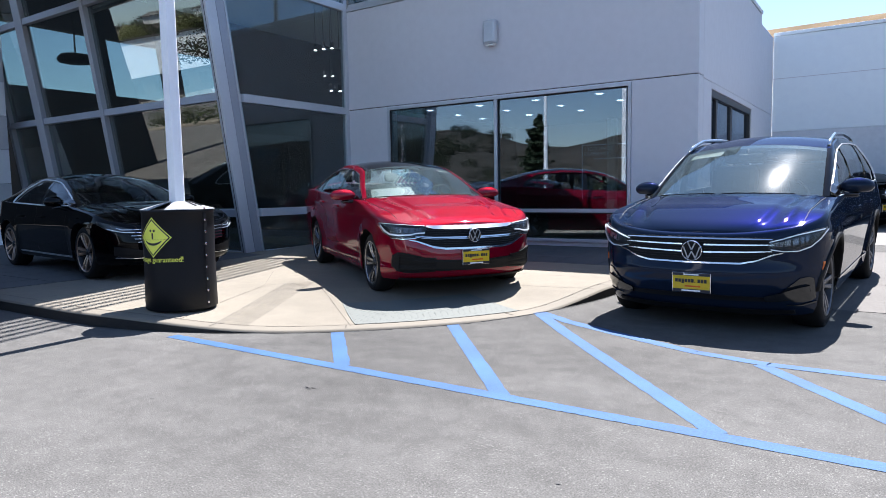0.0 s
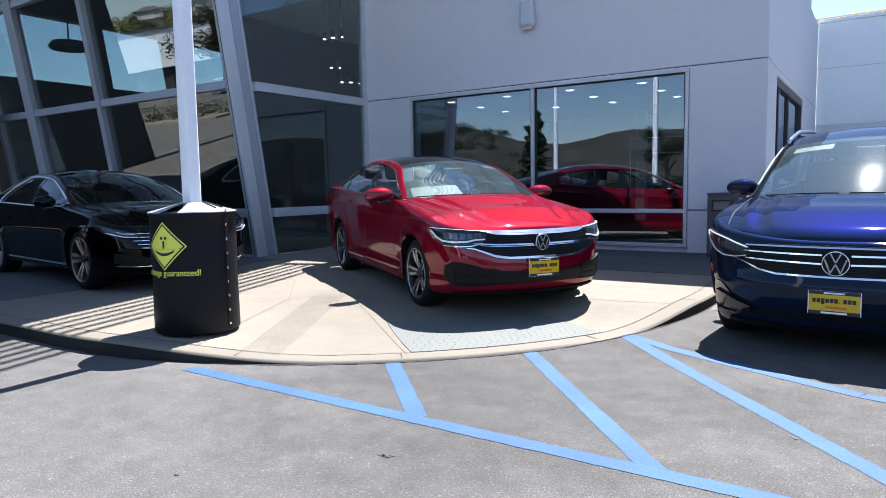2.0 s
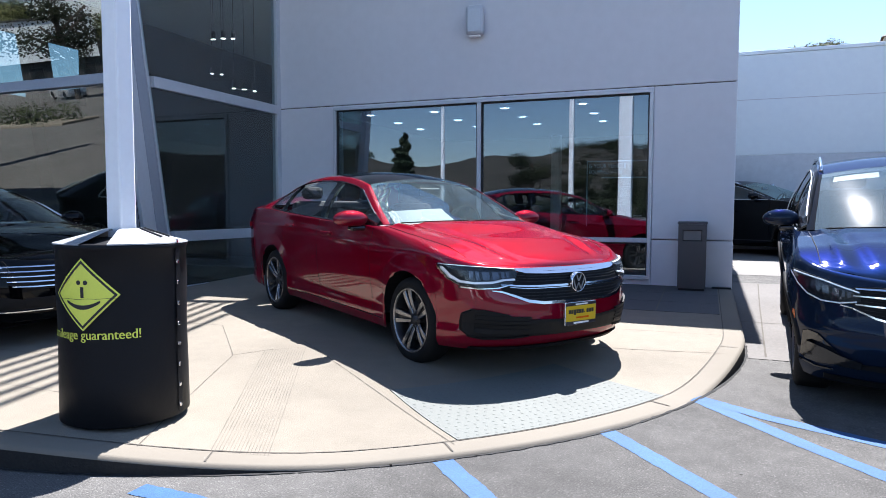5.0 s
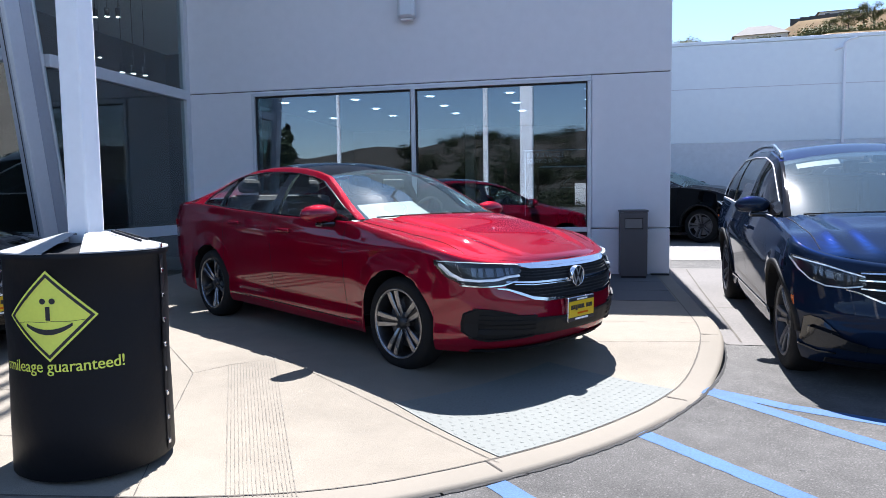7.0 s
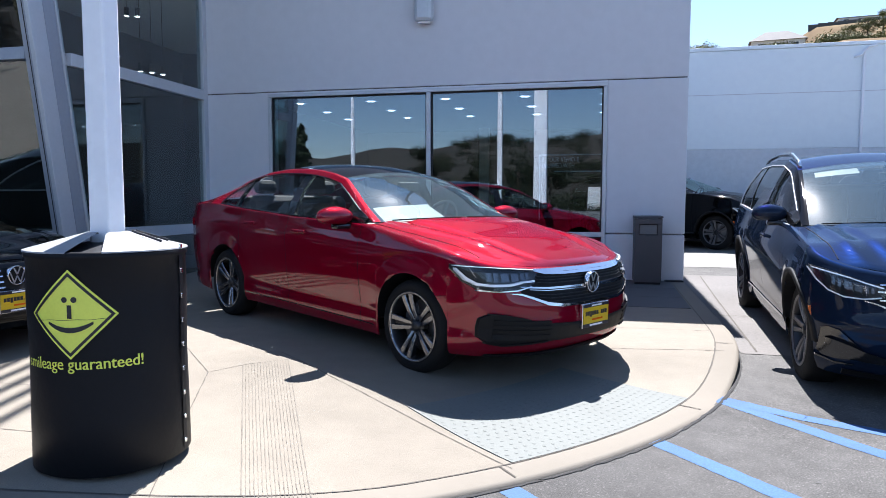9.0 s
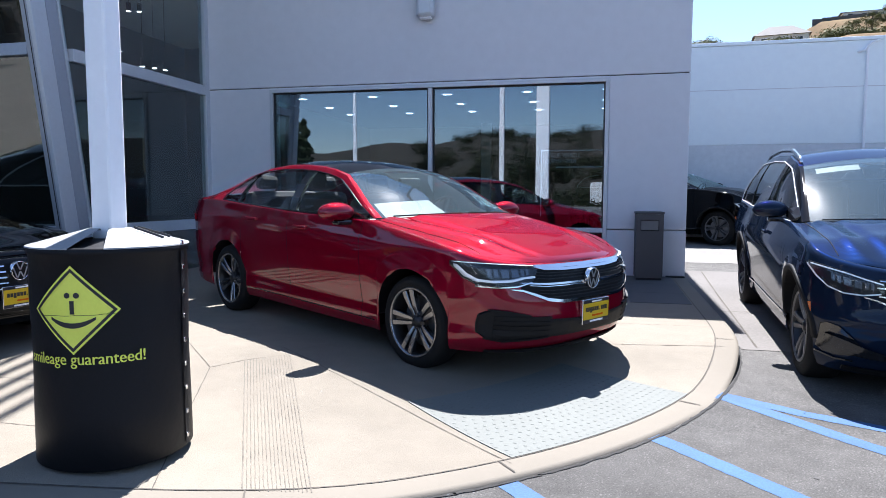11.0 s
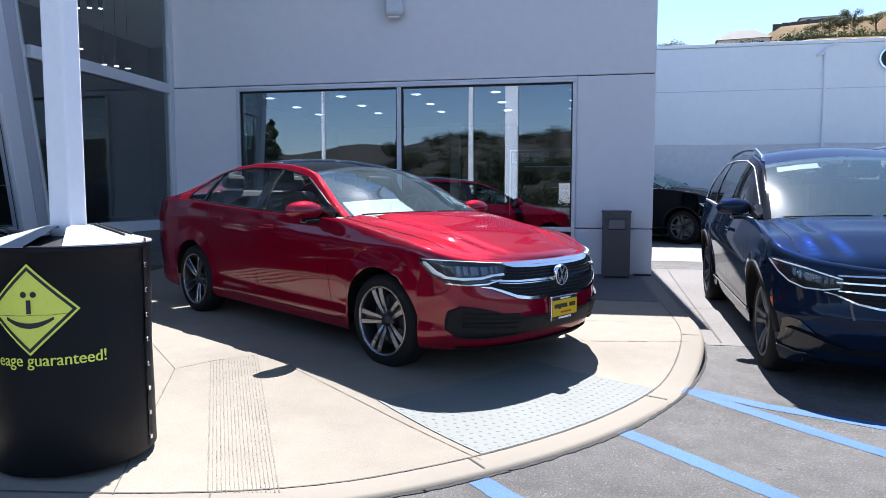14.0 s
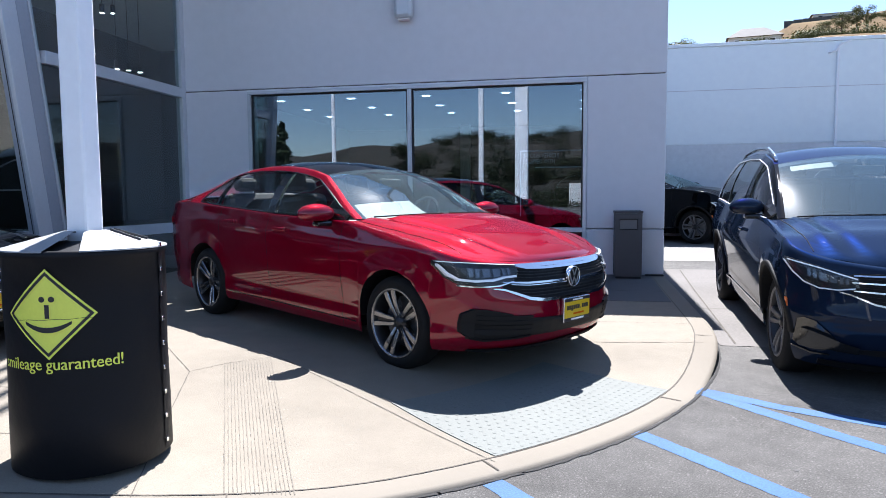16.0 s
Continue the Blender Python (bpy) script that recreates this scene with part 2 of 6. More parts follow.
def box_part(name, lo, hi, material, parent=None, label="", bevel=0.004, m=None, **tags):
    return part(name, box(bmesh.new(), lo, hi, m, bevel), material, parent, label, **tags)


def lathe(bm, profile, m=None, steps=32, a0=0.0, a1=2 * math.pi):
    """Turns (radius, height) points about z."""
    full = abs(a1 - a0 - 2 * math.pi) < 1e-6
    rows = []
    for i in range(steps if full else steps + 1):
        a = a0 + (a1 - a0) * i / steps
        rows.append([bm.verts.new((m or Matrix()) @ Vector((r * math.cos(a), r * math.sin(a), z))) for r, z in profile])
    for i in range(steps):
        r0, r1 = rows[i], rows[(i + 1) % len(rows)]
        for j in range(len(profile) - 1):
            if (r0[j].co - r1[j].co).length < 1e-7:
                if (r0[j + 1].co - r1[j + 1].co).length > 1e-7:
                    bm.faces.new((r0[j], r1[j + 1], r0[j + 1]))
            elif (r0[j + 1].co - r1[j + 1].co).length < 1e-7:
                bm.faces.new((r0[j], r1[j], r0[j + 1]))
            else:
                bm.faces.new((r0[j], r1[j], r1[j + 1], r0[j + 1]))
    return bm


def sheet(bm, grid, flip=False):
    """Quads over a grid of points."""
    vs = [[bm.verts.new(p) for p in row] for row in grid]
    for a, b in zip(vs, vs[1:]):
        for i in range(len(a) - 1):
            q = (a[i], a[i + 1], b[i + 1], b[i])
            if len({tuple(round(c, 5) for c in v.co) for v in q}) >= 3:
                try:
                    bm.faces.new(q[::-1] if flip else q)
                except ValueError:
                    pass
    return bm


def tube(bm, pts, r, n=8, squash=1.0):
    """A round bar along points."""
    rings = []
    for i, p in enumerate(pts):
        d = (Vector(pts[min(i + 1, len(pts) - 1)]) - Vector(pts[max(i - 1, 0)])).normalized()
        a = d.cross(Vector((0, 0, 1)))
        a = a.normalized() if a.length > 1e-4 else Vector((1, 0, 0))
        b = d.cross(a)
        rings.append([bm.verts.new(Vector(p) + r * (math.cos(t) * a + squash * math.sin(t) * b)) for t in [2 * math.pi * k / n for k in range(n)]])
    for q0, q1 in zip(rings, rings[1:]):
        for k in range(n):
            bm.faces.new((q0[k], q0[(k + 1) % n], q1[(k + 1) % n], q1[k]))
    bm.faces.new(rings[0])
    bm.faces.new(rings[-1][::-1])
    return bm


def smooth_step(a, b, x):
    t = min(1, max(0, (x - a) / (b - a)))
    return t * t * (3 - 2 * t)


# ---- ground ----
ARC, RAD = Vector((-6.4, 7.88)), 4.2
KERB_IN = 0.17


def low(x, y):
    """Height of the roadway."""
    return 0.026 * min(14.0, max(0.0, y - 5.5))


def high(x, y):
    """Height of the raised pavement, with the dropped kerb at the round corner."""
    z = 0.115 + 0.021 * max(0.0, y - 5.5)
    d = Vector((x, y)) - ARC
    if d.x > -0.5 and d.y < 0.5:
        a, r = math.degrees(math.atan2(d.y, d.x)), d.length
        dip = smooth_step(-82, -56, a) * (1 - smooth_step(-26, -8, a)) * smooth_step(2.0, 4.15, r)
        z -= dip * (z - 0.02)
    return z


def corner(a, r):
    a = radians(a)
    return ARC.x + r * math.cos(a), ARC.y + r * math.sin(a)


def ground_sheet(name, xs, ys, fn, material, label, category, dz=0.0, **tags):
    bm = sheet(bmesh.new(), [[(x, y, fn(x, y) + dz) for x in xs] for y in ys])
    return part(name, bm, material, None, label, smooth=True, category=category, kind="structure", **tags)


far = [-3000, -800, -200, -80, -40]
near_x = [-30 + i for i in range(0, 61)]
ground_sheet("ground", far + near_x + [40, 80, 200, 800, 3000], far + [-20, -10, -5, 0, 2, 4, 5, 5.5, 6, 7, 8, 10, 12, 14, 16, 19.5, 25, 40, 80, 200, 800, 3000], low, ASPHALT,
             "worn grey asphalt parking lot in full sun", "asphalt")


def kerb_path():
    pts = [(-40 + i * 1.6, ARC.y - RAD) for i in range(22)]
    pts = [p for p in pts if p[0] < ARC.x - 0.2]
    pts += [corner(-90 + i * 1.5, RAD) for i in range(61)]
    pts += [(ARC.x + RAD, ARC.y + 0.25 * i) for i in range(1, 40)]
    return pts


def kerb_in(p, d):
    """The point d metres in from the kerb's face."""
    x, y = p
    if x <= ARC.x:
        return x, y + d
    if y >= ARC.y:
        return x - d, y
    v = (Vector(p) - ARC).normalized() * (RAD - d)
    return ARC.x + v.x, ARC.y + v.y


rows = []
for p in kerb_path():
    q = kerb_in(p, KERB_IN)
    e = kerb_in(p, 0.03)
    zt, zb = high(*e), low(*p)
    zt = max(zt, zb + 0.006)
    rows.append([(*q, high(*q)), (*e, zt), (*kerb_in(p, 0.010), zt - 0.006), (*kerb_in(p, 0.002), max(zb, zt - 0.022)), (*p, zb - 0.05)])
# near-black face: the kerb's own shade is put into its colour
KERB_FACE = mat("near-black kerb shade and tar", (0.018, 0.017, 0.016), 0.9, var=0.5, scale=8, bump=0.3, bump_scale=90)
part("kerb_face", sheet(bmesh.new(), [r[3:] for r in rows]), KERB_FACE, None, "upright face of the kerb, its shade put into the colour", smooth=True, category="kerb", kind="structure")
part("kerb", sheet(bmesh.new(), [r[:4] for r in rows]), KERB, None, "rounded pale concrete kerb, dropped at the ramp", smooth=True, category="kerb", kind="structure")

bm = bmesh.new()
ys = [ARC.y - RAD + KERB_IN + i * 0.34 for i in range(22)]
sheet(bm, [[(x, y, high(x, y)) for x in [-40, -30, -20, -15, -12, -10, -9, -8, -7.5, -7, ARC.x]] for y in ys])
sheet(bm, [[(*corner(a, r), high(*corner(a, r))) for a in [-90 + 2 * i for i in range(46)]] for r in [0.02 + (RAD - KERB_IN - 0.02) * i / 26 for i in range(27)]])
sheet(bm, [[(x, y, high(x, y)) for x in [ARC.x + (RAD - KERB_IN) * i / 8 for i in range(9)]] for y in [ARC.y + 0.35 * i for i in range(10)]])
bmesh.ops.remove_doubles(bm, verts=bm.verts, dist=0.002)
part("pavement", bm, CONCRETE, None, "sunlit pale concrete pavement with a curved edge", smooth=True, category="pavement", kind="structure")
ground_sheet("concrete_apron", [-2.19, -1.5, -0.5, 1, 3, 6, 10, 20, 30], [7.42, 8, 9, 10, 11, 12.1], low, APRON, "pale concrete apron of the parking stalls", "concrete", 0.004)
ground_sheet("concrete_lane", [-2.19, -1.5, -0.5, 1, 3, 6, 10, 20, 30], [13.1, 14, 15, 16, 17, 18], low, LANE, "pale concrete lane along the back wall", "concrete", 0.004)


def painted(pts, width, lift, seed, fn=low, rag=1.0):
    """A painted or cut line with slightly ragged edges."""
    rnd, bm, grid = random.Random(seed), bmesh.new(), []
    for a, b in zip(pts, pts[1:]):
        a, b = Vector(a), Vector(b)
        n, d = max(2, int((b - a).length / 0.035)), (b - a).normalized()
        for i in range(n + 1):
            p = a.lerp(b, i / n) + d * (rnd.uniform(-0.006, 0.006) * rag if i in (0, n) else 0)
            e = [Vector((-d.y, d.x)) * (width / 2 + rag * (0.004 * noise.noise((p.x * 9, p.y * 9, sg * 7.0 + seed)) + rnd.gauss(0, 0.0016))) * sg for sg in (1, -1)]
            grid.append([(*(p + q), fn(*(p + q)) + lift) for q in e])
    return sheet(bm, grid)


marking = empty("road_marking", None, "worn blue hatched access aisle painted on asphalt", "road marking", kind="structure")
part("border_line", painted([(-4.85, 3.81), (8.0, 3.68)], 0.108, 0.0024, 1), BLUE_PAINT, marking)
part("border_line", painted([(-2.63, 6.25), (-2.15, 5.93), (-1.55, 5.66), (-0.95, 5.40), (-0.45, 5.29), (8.0, 5.29)], 0.105, 0.0024, 2), BLUE_PAINT, marking)
for k, (a, b) in enumerate([((-3.71, 4.62), (-2.92, 3.82)), ((-3.09, 5.45), (-1.66, 3.80)), ((-2.60, 6.21), (-0.47, 3.80)), ((-0.50, 5.26), (0.78, 3.78)), ((1.0, 5.26), (2.23, 3.77))]):
    part("hatch_line", painted([a, b], 0.110, 0.0019, 3 + k), BLUE_PAINT, marking)

# ---- building ----
FY, FL, FR = 10.825, -9.06, -2.21


def wall(name, lo, hi, material, label, bevel=0.012):
    return box_part(name, lo, hi, material, None, label, bevel, category="wall", kind="structure")


W0, W1, WB, WT = -8.03, -3.21, 0.30, 2.812
JT = 2.842
wall("wall_facade_left", (FL, FY, -0.1), (W0, FY + 0.3, JT - 0.006), STUCCO, "smooth grey stucco wall beside the window")
wall("wall_facade_right", (W1, FY, 0.84), (FR, FY + 0.3, JT - 0.006), STUCCO, "smooth grey stucco pier of the building's corner")
wall("wall_facade_right_foot", (W1, FY, -0.1), (FR, FY + 0.3, 0.828), STUCCO, "smooth grey stucco foot of the corner pier")
wall("wall_facade_lintel", (W0, FY + 0.002, WT + 0.002), (W1, FY + 0.3, JT - 0.006), STUCCO, "narrow stucco strip between window and joint", 0)
wall("wall_facade_top", (FL, FY, JT + 0.006), (FR, FY + 0.3, 4.78), STUCCO, "smooth grey stucco wall over the window")
wall("wall_facade_core", (FL + 0.01, FY + 0.02, JT - 0.02), (FR - 0.02, FY + 0.28, JT + 0.02), JOINT, "recessed joint of the stucco wall", 0)
wall("wall_facade_sill", (W0, FY + 0.02, -0.1), (W1, FY + 0.28, WB), STUCCO, "low grey stucco sill under the window")
wall("wall_side", (FR - 0.3, FY + 0.31, WT + 0.006), (FR, 16.3, 4.78), STUCCO, "grey stucco side wall in shade")
wall("wall_side_near", (FR - 0.3, FY + 0.31, -0.1), (FR, 11.68, WT), STUCCO, "grey stucco side wall beside the side door")
wall("wall_side_far", (FR - 0.3, 15.3, -0.1), (FR, 18.0, WT), STUCCO, "grey stucco side wall beyond the side door")
wall("wall_side_end", (FR - 0.3, 16.31, WT + 0.006), (FR, 18.0, 4.6), STUCCO, "lower grey stucco wall end")
box_part("coping", (FL, FY - 0.02, 4.785), (FR + 0.02, FY + 0.32, 4.86), ALU, None, "thin metal coping on the parapet", 0.006, category="coping", kind="structure")
box_part("coping", (FR - 0.32, FY + 0.33, 4.785), (FR + 0.02, 16.32, 4.86), ALU, None, "thin metal coping on the parapet", 0.006, category="coping", kind="structure")

# long window of two panes over two low ones
win = empty("window_1", None, "two-pane dark tinted shopfront window in a metal frame", "window", kind="structure")
for lo, hi in [((W0, FY - 0.03, WT - 0.05), (W1, FY + 0.10, WT)), ((W0, FY - 0.03, WB), (W1, FY + 0.10, WB + 0.05)),
               ((W0, FY - 0.03, WB + 0.05), (W0 + 0.05, FY + 0.10, WT - 0.05)), ((W1 - 0.05, FY - 0.03, WB + 0.05), (W1, FY + 0.10, WT - 0.05)),
               ((-5.645, FY - 0.03, WB + 0.05), (-5.585, FY + 0.10, WT - 0.05)),
               ((W0 + 0.05, FY - 0.027, 0.79), (-5.645, FY + 0.10, 0.85)), ((-5.585, FY - 0.027, 0.79), (W1 - 0.05, FY + 0.10, 0.85))]:
    box_part("window_frame", lo, hi, ALU, win, bevel=0.005)
for x0, x1 in [(W0 + 0.05, -5.645), (-5.585, W1 - 0.05)]:
    for z0, z1 in [(WB + 0.05, 0.79), (0.85, WT - 0.05)]:
        p = box_part("pane", (x0, FY + 0.03, z0), (x1, FY + 0.042, z1), GLASS, win, bevel=0)
        for lo, hi in [((x0, FY + 0.005, z0), (x0 + 0.018, FY + 0.028, z1)), ((x1 - 0.018, FY + 0.005, z0), (x1, FY + 0.028, z1)), ((x0 + 0.018, FY + 0.005, z1 - 0.018), (x1 - 0.018, FY + 0.028, z1))]:
            box_part("gasket", lo, hi, GASKET, p, bevel=0)

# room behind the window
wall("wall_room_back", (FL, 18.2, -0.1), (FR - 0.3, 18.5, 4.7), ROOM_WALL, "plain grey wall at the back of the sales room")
wall("floor_room", (FL + 0.01, FY + 0.31, 0.1), (FR - 0.31, 18.19, 0.2), DARK_FLOOR, "dark tiled sales room floor", 0)
box_part("ceiling_room", (FL + 0.01, FY + 0.31, 2.98), (FR - 0.31, 18.19, 3.1), ROOM_CEIL, None, "grey suspended sales room ceiling", 0, category="ceiling", kind="structure")
for x in (-8.45, -7.15, -5.83, -4.49, -3.2):
    for y in (12.85, 14.05, 15.2):
        d = empty("downlight", pose(x, y, 2.975), "round recessed ceiling downlight, lit", "downlight", "downlights of the sales room")
        part("lens", lathe(bmesh.new(), [(0.0, 0.0), (0.070, 0.0), (0.070, 0.004)], None, 20), LAMP, d)
        part("trim_ring", lathe(bmesh.new(), [(0.072, 0.004), (0.072, -0.006), (0.095, -0.004), (0.10, 0.004)], None, 20), WHITE_STEEL, d)
for x, y in ((-5.93, 17.6),):
    box_part("interior_column", (x - 0.11, y - 0.11, 0.2), (x + 0.11, y + 0.11, 2.98), WHITE_STEEL, None, "white square interior column", 0.01, category="column", kind="structure")

# side door
DARK_FRAME = mat("dark bronze frame", (0.05, 0.048, 0.05), 0.4, 0.5, var=0.05)
sd = empty("door_1", None, "dark-framed glazed sliding side door in the side wall", "door", kind="structure")
for lo, hi in [((FR - 0.12, 11.68, 2.60), (FR - 0.02, 15.3, 2.72)), ((FR - 0.12, 11.68, 0.15), (FR - 0.02, 11.80, 2.60)), ((FR - 0.12, 15.18, 0.15), (FR - 0.02, 15.3, 2.60)), ((FR - 0.10, 13.4, 0.15), (FR - 0.04, 13.55, 2.60)), ((FR - 0.10, 12.2, 0.15), (FR - 0.04, 12.32, 2.60))]:
    box_part("door_frame", lo, hi, DARK_FRAME, sd, bevel=0.005)
box_part("pane", (FR - 0.08, 11.80, 0.15), (FR - 0.07, 15.18, 2.60), GLASS, sd, bevel=0)
wall("wall_side_lintel", (FR - 0.3, 11.68, 2.72), (FR, 15.3, WT), STUCCO, "narrow stucco lintel over the side door", 0)

# wall lamp on the facade
sc = empty("wall_lamp", pose(-5.66, FY, 3.90), "brushed metal half-round wall lamp, unlit", "wall lamp")
box_part("housing", (-0.13, -0.16, -0.21), (0.13, -0.02, 0.21), ALU, sc, bevel=0.05)
box_part("back_plate", (-0.09, -0.02, -0.16), (0.09, 0.0, 0.16), STEEL, sc, bevel=0.004)
box_part("lamp_glass", (-0.08, -0.12, -0.225), (0.08, -0.04, -0.205), SIGN_WHITE, sc, bevel=0.004)

# back wall with its joint and drain pipe
BY = 18.0
wall("wall_back", (FR, BY, 2.43), (40, BY + 0.3, 4.62), STUCCO_PALE, "tall pale stucco wall behind the stalls")
wall("wall_back_foot", (FR, BY + 0.004, -0.1), (40, BY + 0.3, 2.43), STUCCO_BAND, "grey lower band of the tall back wall")
box_part("coping", (FR, BY - 0.03, 4.625), (40, BY + 0.33, 4.70), STUCCO_PALE, None, "pale coping of the back wall", 0.01, category="coping", kind="structure")
box_part("trim", (FR, BY - 0.004, 3.64), (40, BY - 0.0, 3.655), STUCCO, None, "thin scored line in the stucco", 0, category="trim", kind="structure")
pipe = empty("drain_pipe", pose(2.27, BY, 0), "grey downpipe on the back wall", "drain pipe")
box_part("pipe", (-0.03, -0.06, 0.3), (0.03, -0.01, 4.45), WHITE_STEEL, pipe, bevel=0.02)
part("bracket", tube(bmesh.new(), [(-0.20, -0.05, 4.36), (-0.06, -0.06, 4.40), (0.0, -0.05, 4.50), (0.10, -0.05, 4.58), (0.24, -0.04, 4.60)], 0.025, 8), WHITE_STEEL, pipe, smooth=True)
badge = empty("wall_sign", pose(3.58, BY - 0.01, 4.25, 90, 0, 0), "round black and chrome emblem sign on the back wall", "sign")
part("disc", lathe(bmesh.new(), [(0, 0.03), (0.205, 0.03), (0.21, 0.0)], None, 40), INK, badge)
part("ring", lathe(bmesh.new(), [(0.205, 0.0), (0.205, 0.05), (0.24, 0.05), (0.24, 0.0)], None, 40), CHROME, badge)

# ---- glazed showroom with the outward leaning front ----
LEAN_Y, LEAN = 8.22, 0.145


def front_y(z):
    return LEAN_Y - LEAN * z


ROOF, CLERE = 8.0, 6.4
TILT = math.degrees(math.atan(LEAN))
glazing = empty("curtain_wall", None, "dark reflective glass wall leaning outward, in steel mullions", "glass wall", kind="structure")


def bar(name, x, w, d, z0, z1, material, back=0.0):
    """An upright along the lean of the front."""
    length = (z1 - z0) / math.cos(radians(TILT))
    m = pose(x, front_y(z0) + back, z0, TILT, 0, 0)
    return part(name, box(bmesh.new(), (-w / 2, -d / 2, 0), (w / 2, d / 2, length), m, 0.008), material, glazing)


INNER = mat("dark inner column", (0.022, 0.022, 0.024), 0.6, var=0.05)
MULLS = [-12.72, -15.2]
bar("mullion", MULLS[0], 0.13, 0.16, 0.15, ROOF, STEEL)
bar("mullion", MULLS[1], 0.30, 0.16, 0.15, ROOF, STEEL)
bar("mullion", -16.6, 0.12, 0.16, 0.15, ROOF, STEEL)
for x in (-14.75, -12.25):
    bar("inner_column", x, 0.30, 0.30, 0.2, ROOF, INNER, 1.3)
# the corner post is built of three ribs
bar("corner_post", FL - 0.115, 0.12, 0.12, 0.1, ROOF, STEEL)
bar("corner_groove", FL - 0.115, 0.012, 0.128, 0.1, ROOF, GASKET)
bar("corner_rib", FL - 0.029, 0.052, 0.20, 0.1, ROOF, ALU)
bar("corner_web", FL - 0.035, 0.05, 0.16, 0.1, ROOF, STEEL, 0.19)
bar("corner_rib", FL - 0.045, 0.08, 0.05, 0.1, ROOF, ALU, 0.30)
for z in (0.12, 0.86, 2.82, 4.86):
    for x0, x1 in [(MULLS[0] + 0.07, FL - 0.175), (MULLS[1] + 0.15, MULLS[0] - 0.07), (-16.54, MULLS[1] - 0.15)]:
        y = front_y(z)
        box_part("transom", (x0, y - 0.06, z - 0.065), (x1, y + 0.06, z + 0.065), STEEL, glazing, bevel=0.006)
levels = [(0.185, 0.795), (0.925, 2.755), (2.885, 4.795), (4.925, ROOF)]
for z0, z1 in levels:
    for x0, x1 in [(MULLS[0] + 0.07, FL - 0.175), (MULLS[1] + 0.15, MULLS[0] - 0.07), (-16.54, MULLS[1] - 0.15)]:
        g = [[(x0, front_y(z0) + 0.02 + d, z0), (x1, front_y(z0) + 0.02 + d, z0), (x1, front_y(z1) + 0.02 + d, z1), (x0, front_y(z1) + 0.02 + d, z1)] for d in (0, 0.012)]
        bm = bmesh.new()
        v = [bm.verts.new(p) for row in g for p in row]
        for f in ((0, 1, 2, 3), (4, 5, 6, 7), (0, 1, 5, 4), (1, 2, 6, 5), (2, 3, 7, 6), (3, 0, 4, 7)):
            bm.faces.new([v[i] for i in f])
        part("pane", bm, GLASS_FRONT, glazing)
# the upright flank between the leaning corner and the facade
for z in (0.12, 0.86, 2.82, 4.86):
    box_part("flank_transom", (FL - 0.06, front_y(z) + 0.335, z - 0.07), (FL + 0.05, FY - 0.10, z + 0.07), ALU, glazing, bevel=0.006)
box_part("flank_jamb", (FL - 0.06, FY - 0.10, 0.1), (FL + 0.045, FY, ROOF), ALU, glazing, bevel=0.006)
for z0, z1 in levels:
    y0, y1 = front_y(z0) + 0.30, front_y(z1) + 0.30
    bm = bmesh.new()
    v = [bm.verts.new((FL - 0.01 + d, y, z)) for d in (0, 0.012) for y, z in ((y0, z0), (FY - 0.1, z0), (FY - 0.1, z1), (y1, z1))]
    for f in ((0, 1, 2, 3), (4, 5, 6, 7), (0, 1, 5, 4), (1, 2, 6, 5), (2, 3, 7, 6), (3, 0, 4, 7)):
        bm.faces.new([v[i] for i in f])
    part("pane", bm, GLASS_FLANK, glazing)
# clerestory over the facade
GLASS_SKY = window_glass("blue clerestory glass", (0.72, 0.82, 0.90), 0.05, 1.5)
cl = empty("window_2", None, "clerestory of blue-tinted glass over the facade", "window", kind="structure")
for x in (-7.0, -5.0):
    box_part("window_frame", (x - 0.03, FY + 0.02, 4.93), (x + 0.03, FY + 0.1, CLERE), ALU, cl)
box_part("window_frame", (FL + 0.05, FY + 0.02, 4.865), (-5.0, FY + 0.1, 4.93), ALU, cl)
for x0, x1 in ((FL + 0.05, -7.03), (-6.97, -5.03)):
    p = box_part("pane", (x0, FY + 0.05, 4.93), (x1, FY + 0.06, CLERE), GLASS_SKY, cl, bevel=0)
    p.visible_shadow = False

# roofs, the showroom's inside
bm = bmesh.new()
v = [bm.verts.new((x, y, z)) for z in (ROOF, ROOF + 0.3) for x, y in ((-22.4, 7.0), (-6.825, 7.0), (-13.29, 30.0), (-22.4, 30.0))]
for f in ((3, 2, 1, 0), (4, 5, 6, 7), (0, 1, 5, 4), (1, 2, 6, 5), (2, 3, 7, 6), (3, 0, 4, 7)):
    bm.faces.new([v[i] for i in f])
part("roof_showroom", bm, STUCCO_PALE, None, "flat roof slab of the showroom with a slanting edge", category="roof", kind="structure")
wall("roof_sales", (FL + 0.01, FY + 0.31, 4.5), (FR - 0.31, 18.2, 4.7), STUCCO_PALE, "flat roof of the sales room")
wall("floor_showroom", (-40, 8.3, 0.1), (FL - 0.02, 29.6, 0.2), DARK_FLOOR, "dark polished showroom floor", 0)
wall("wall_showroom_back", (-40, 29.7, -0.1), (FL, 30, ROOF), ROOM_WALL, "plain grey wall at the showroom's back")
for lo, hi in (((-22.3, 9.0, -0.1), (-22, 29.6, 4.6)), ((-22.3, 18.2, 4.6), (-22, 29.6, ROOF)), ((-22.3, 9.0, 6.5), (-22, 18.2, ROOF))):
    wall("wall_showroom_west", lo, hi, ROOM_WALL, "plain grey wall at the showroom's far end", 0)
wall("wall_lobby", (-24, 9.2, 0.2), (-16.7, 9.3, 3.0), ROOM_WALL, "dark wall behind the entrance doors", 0)
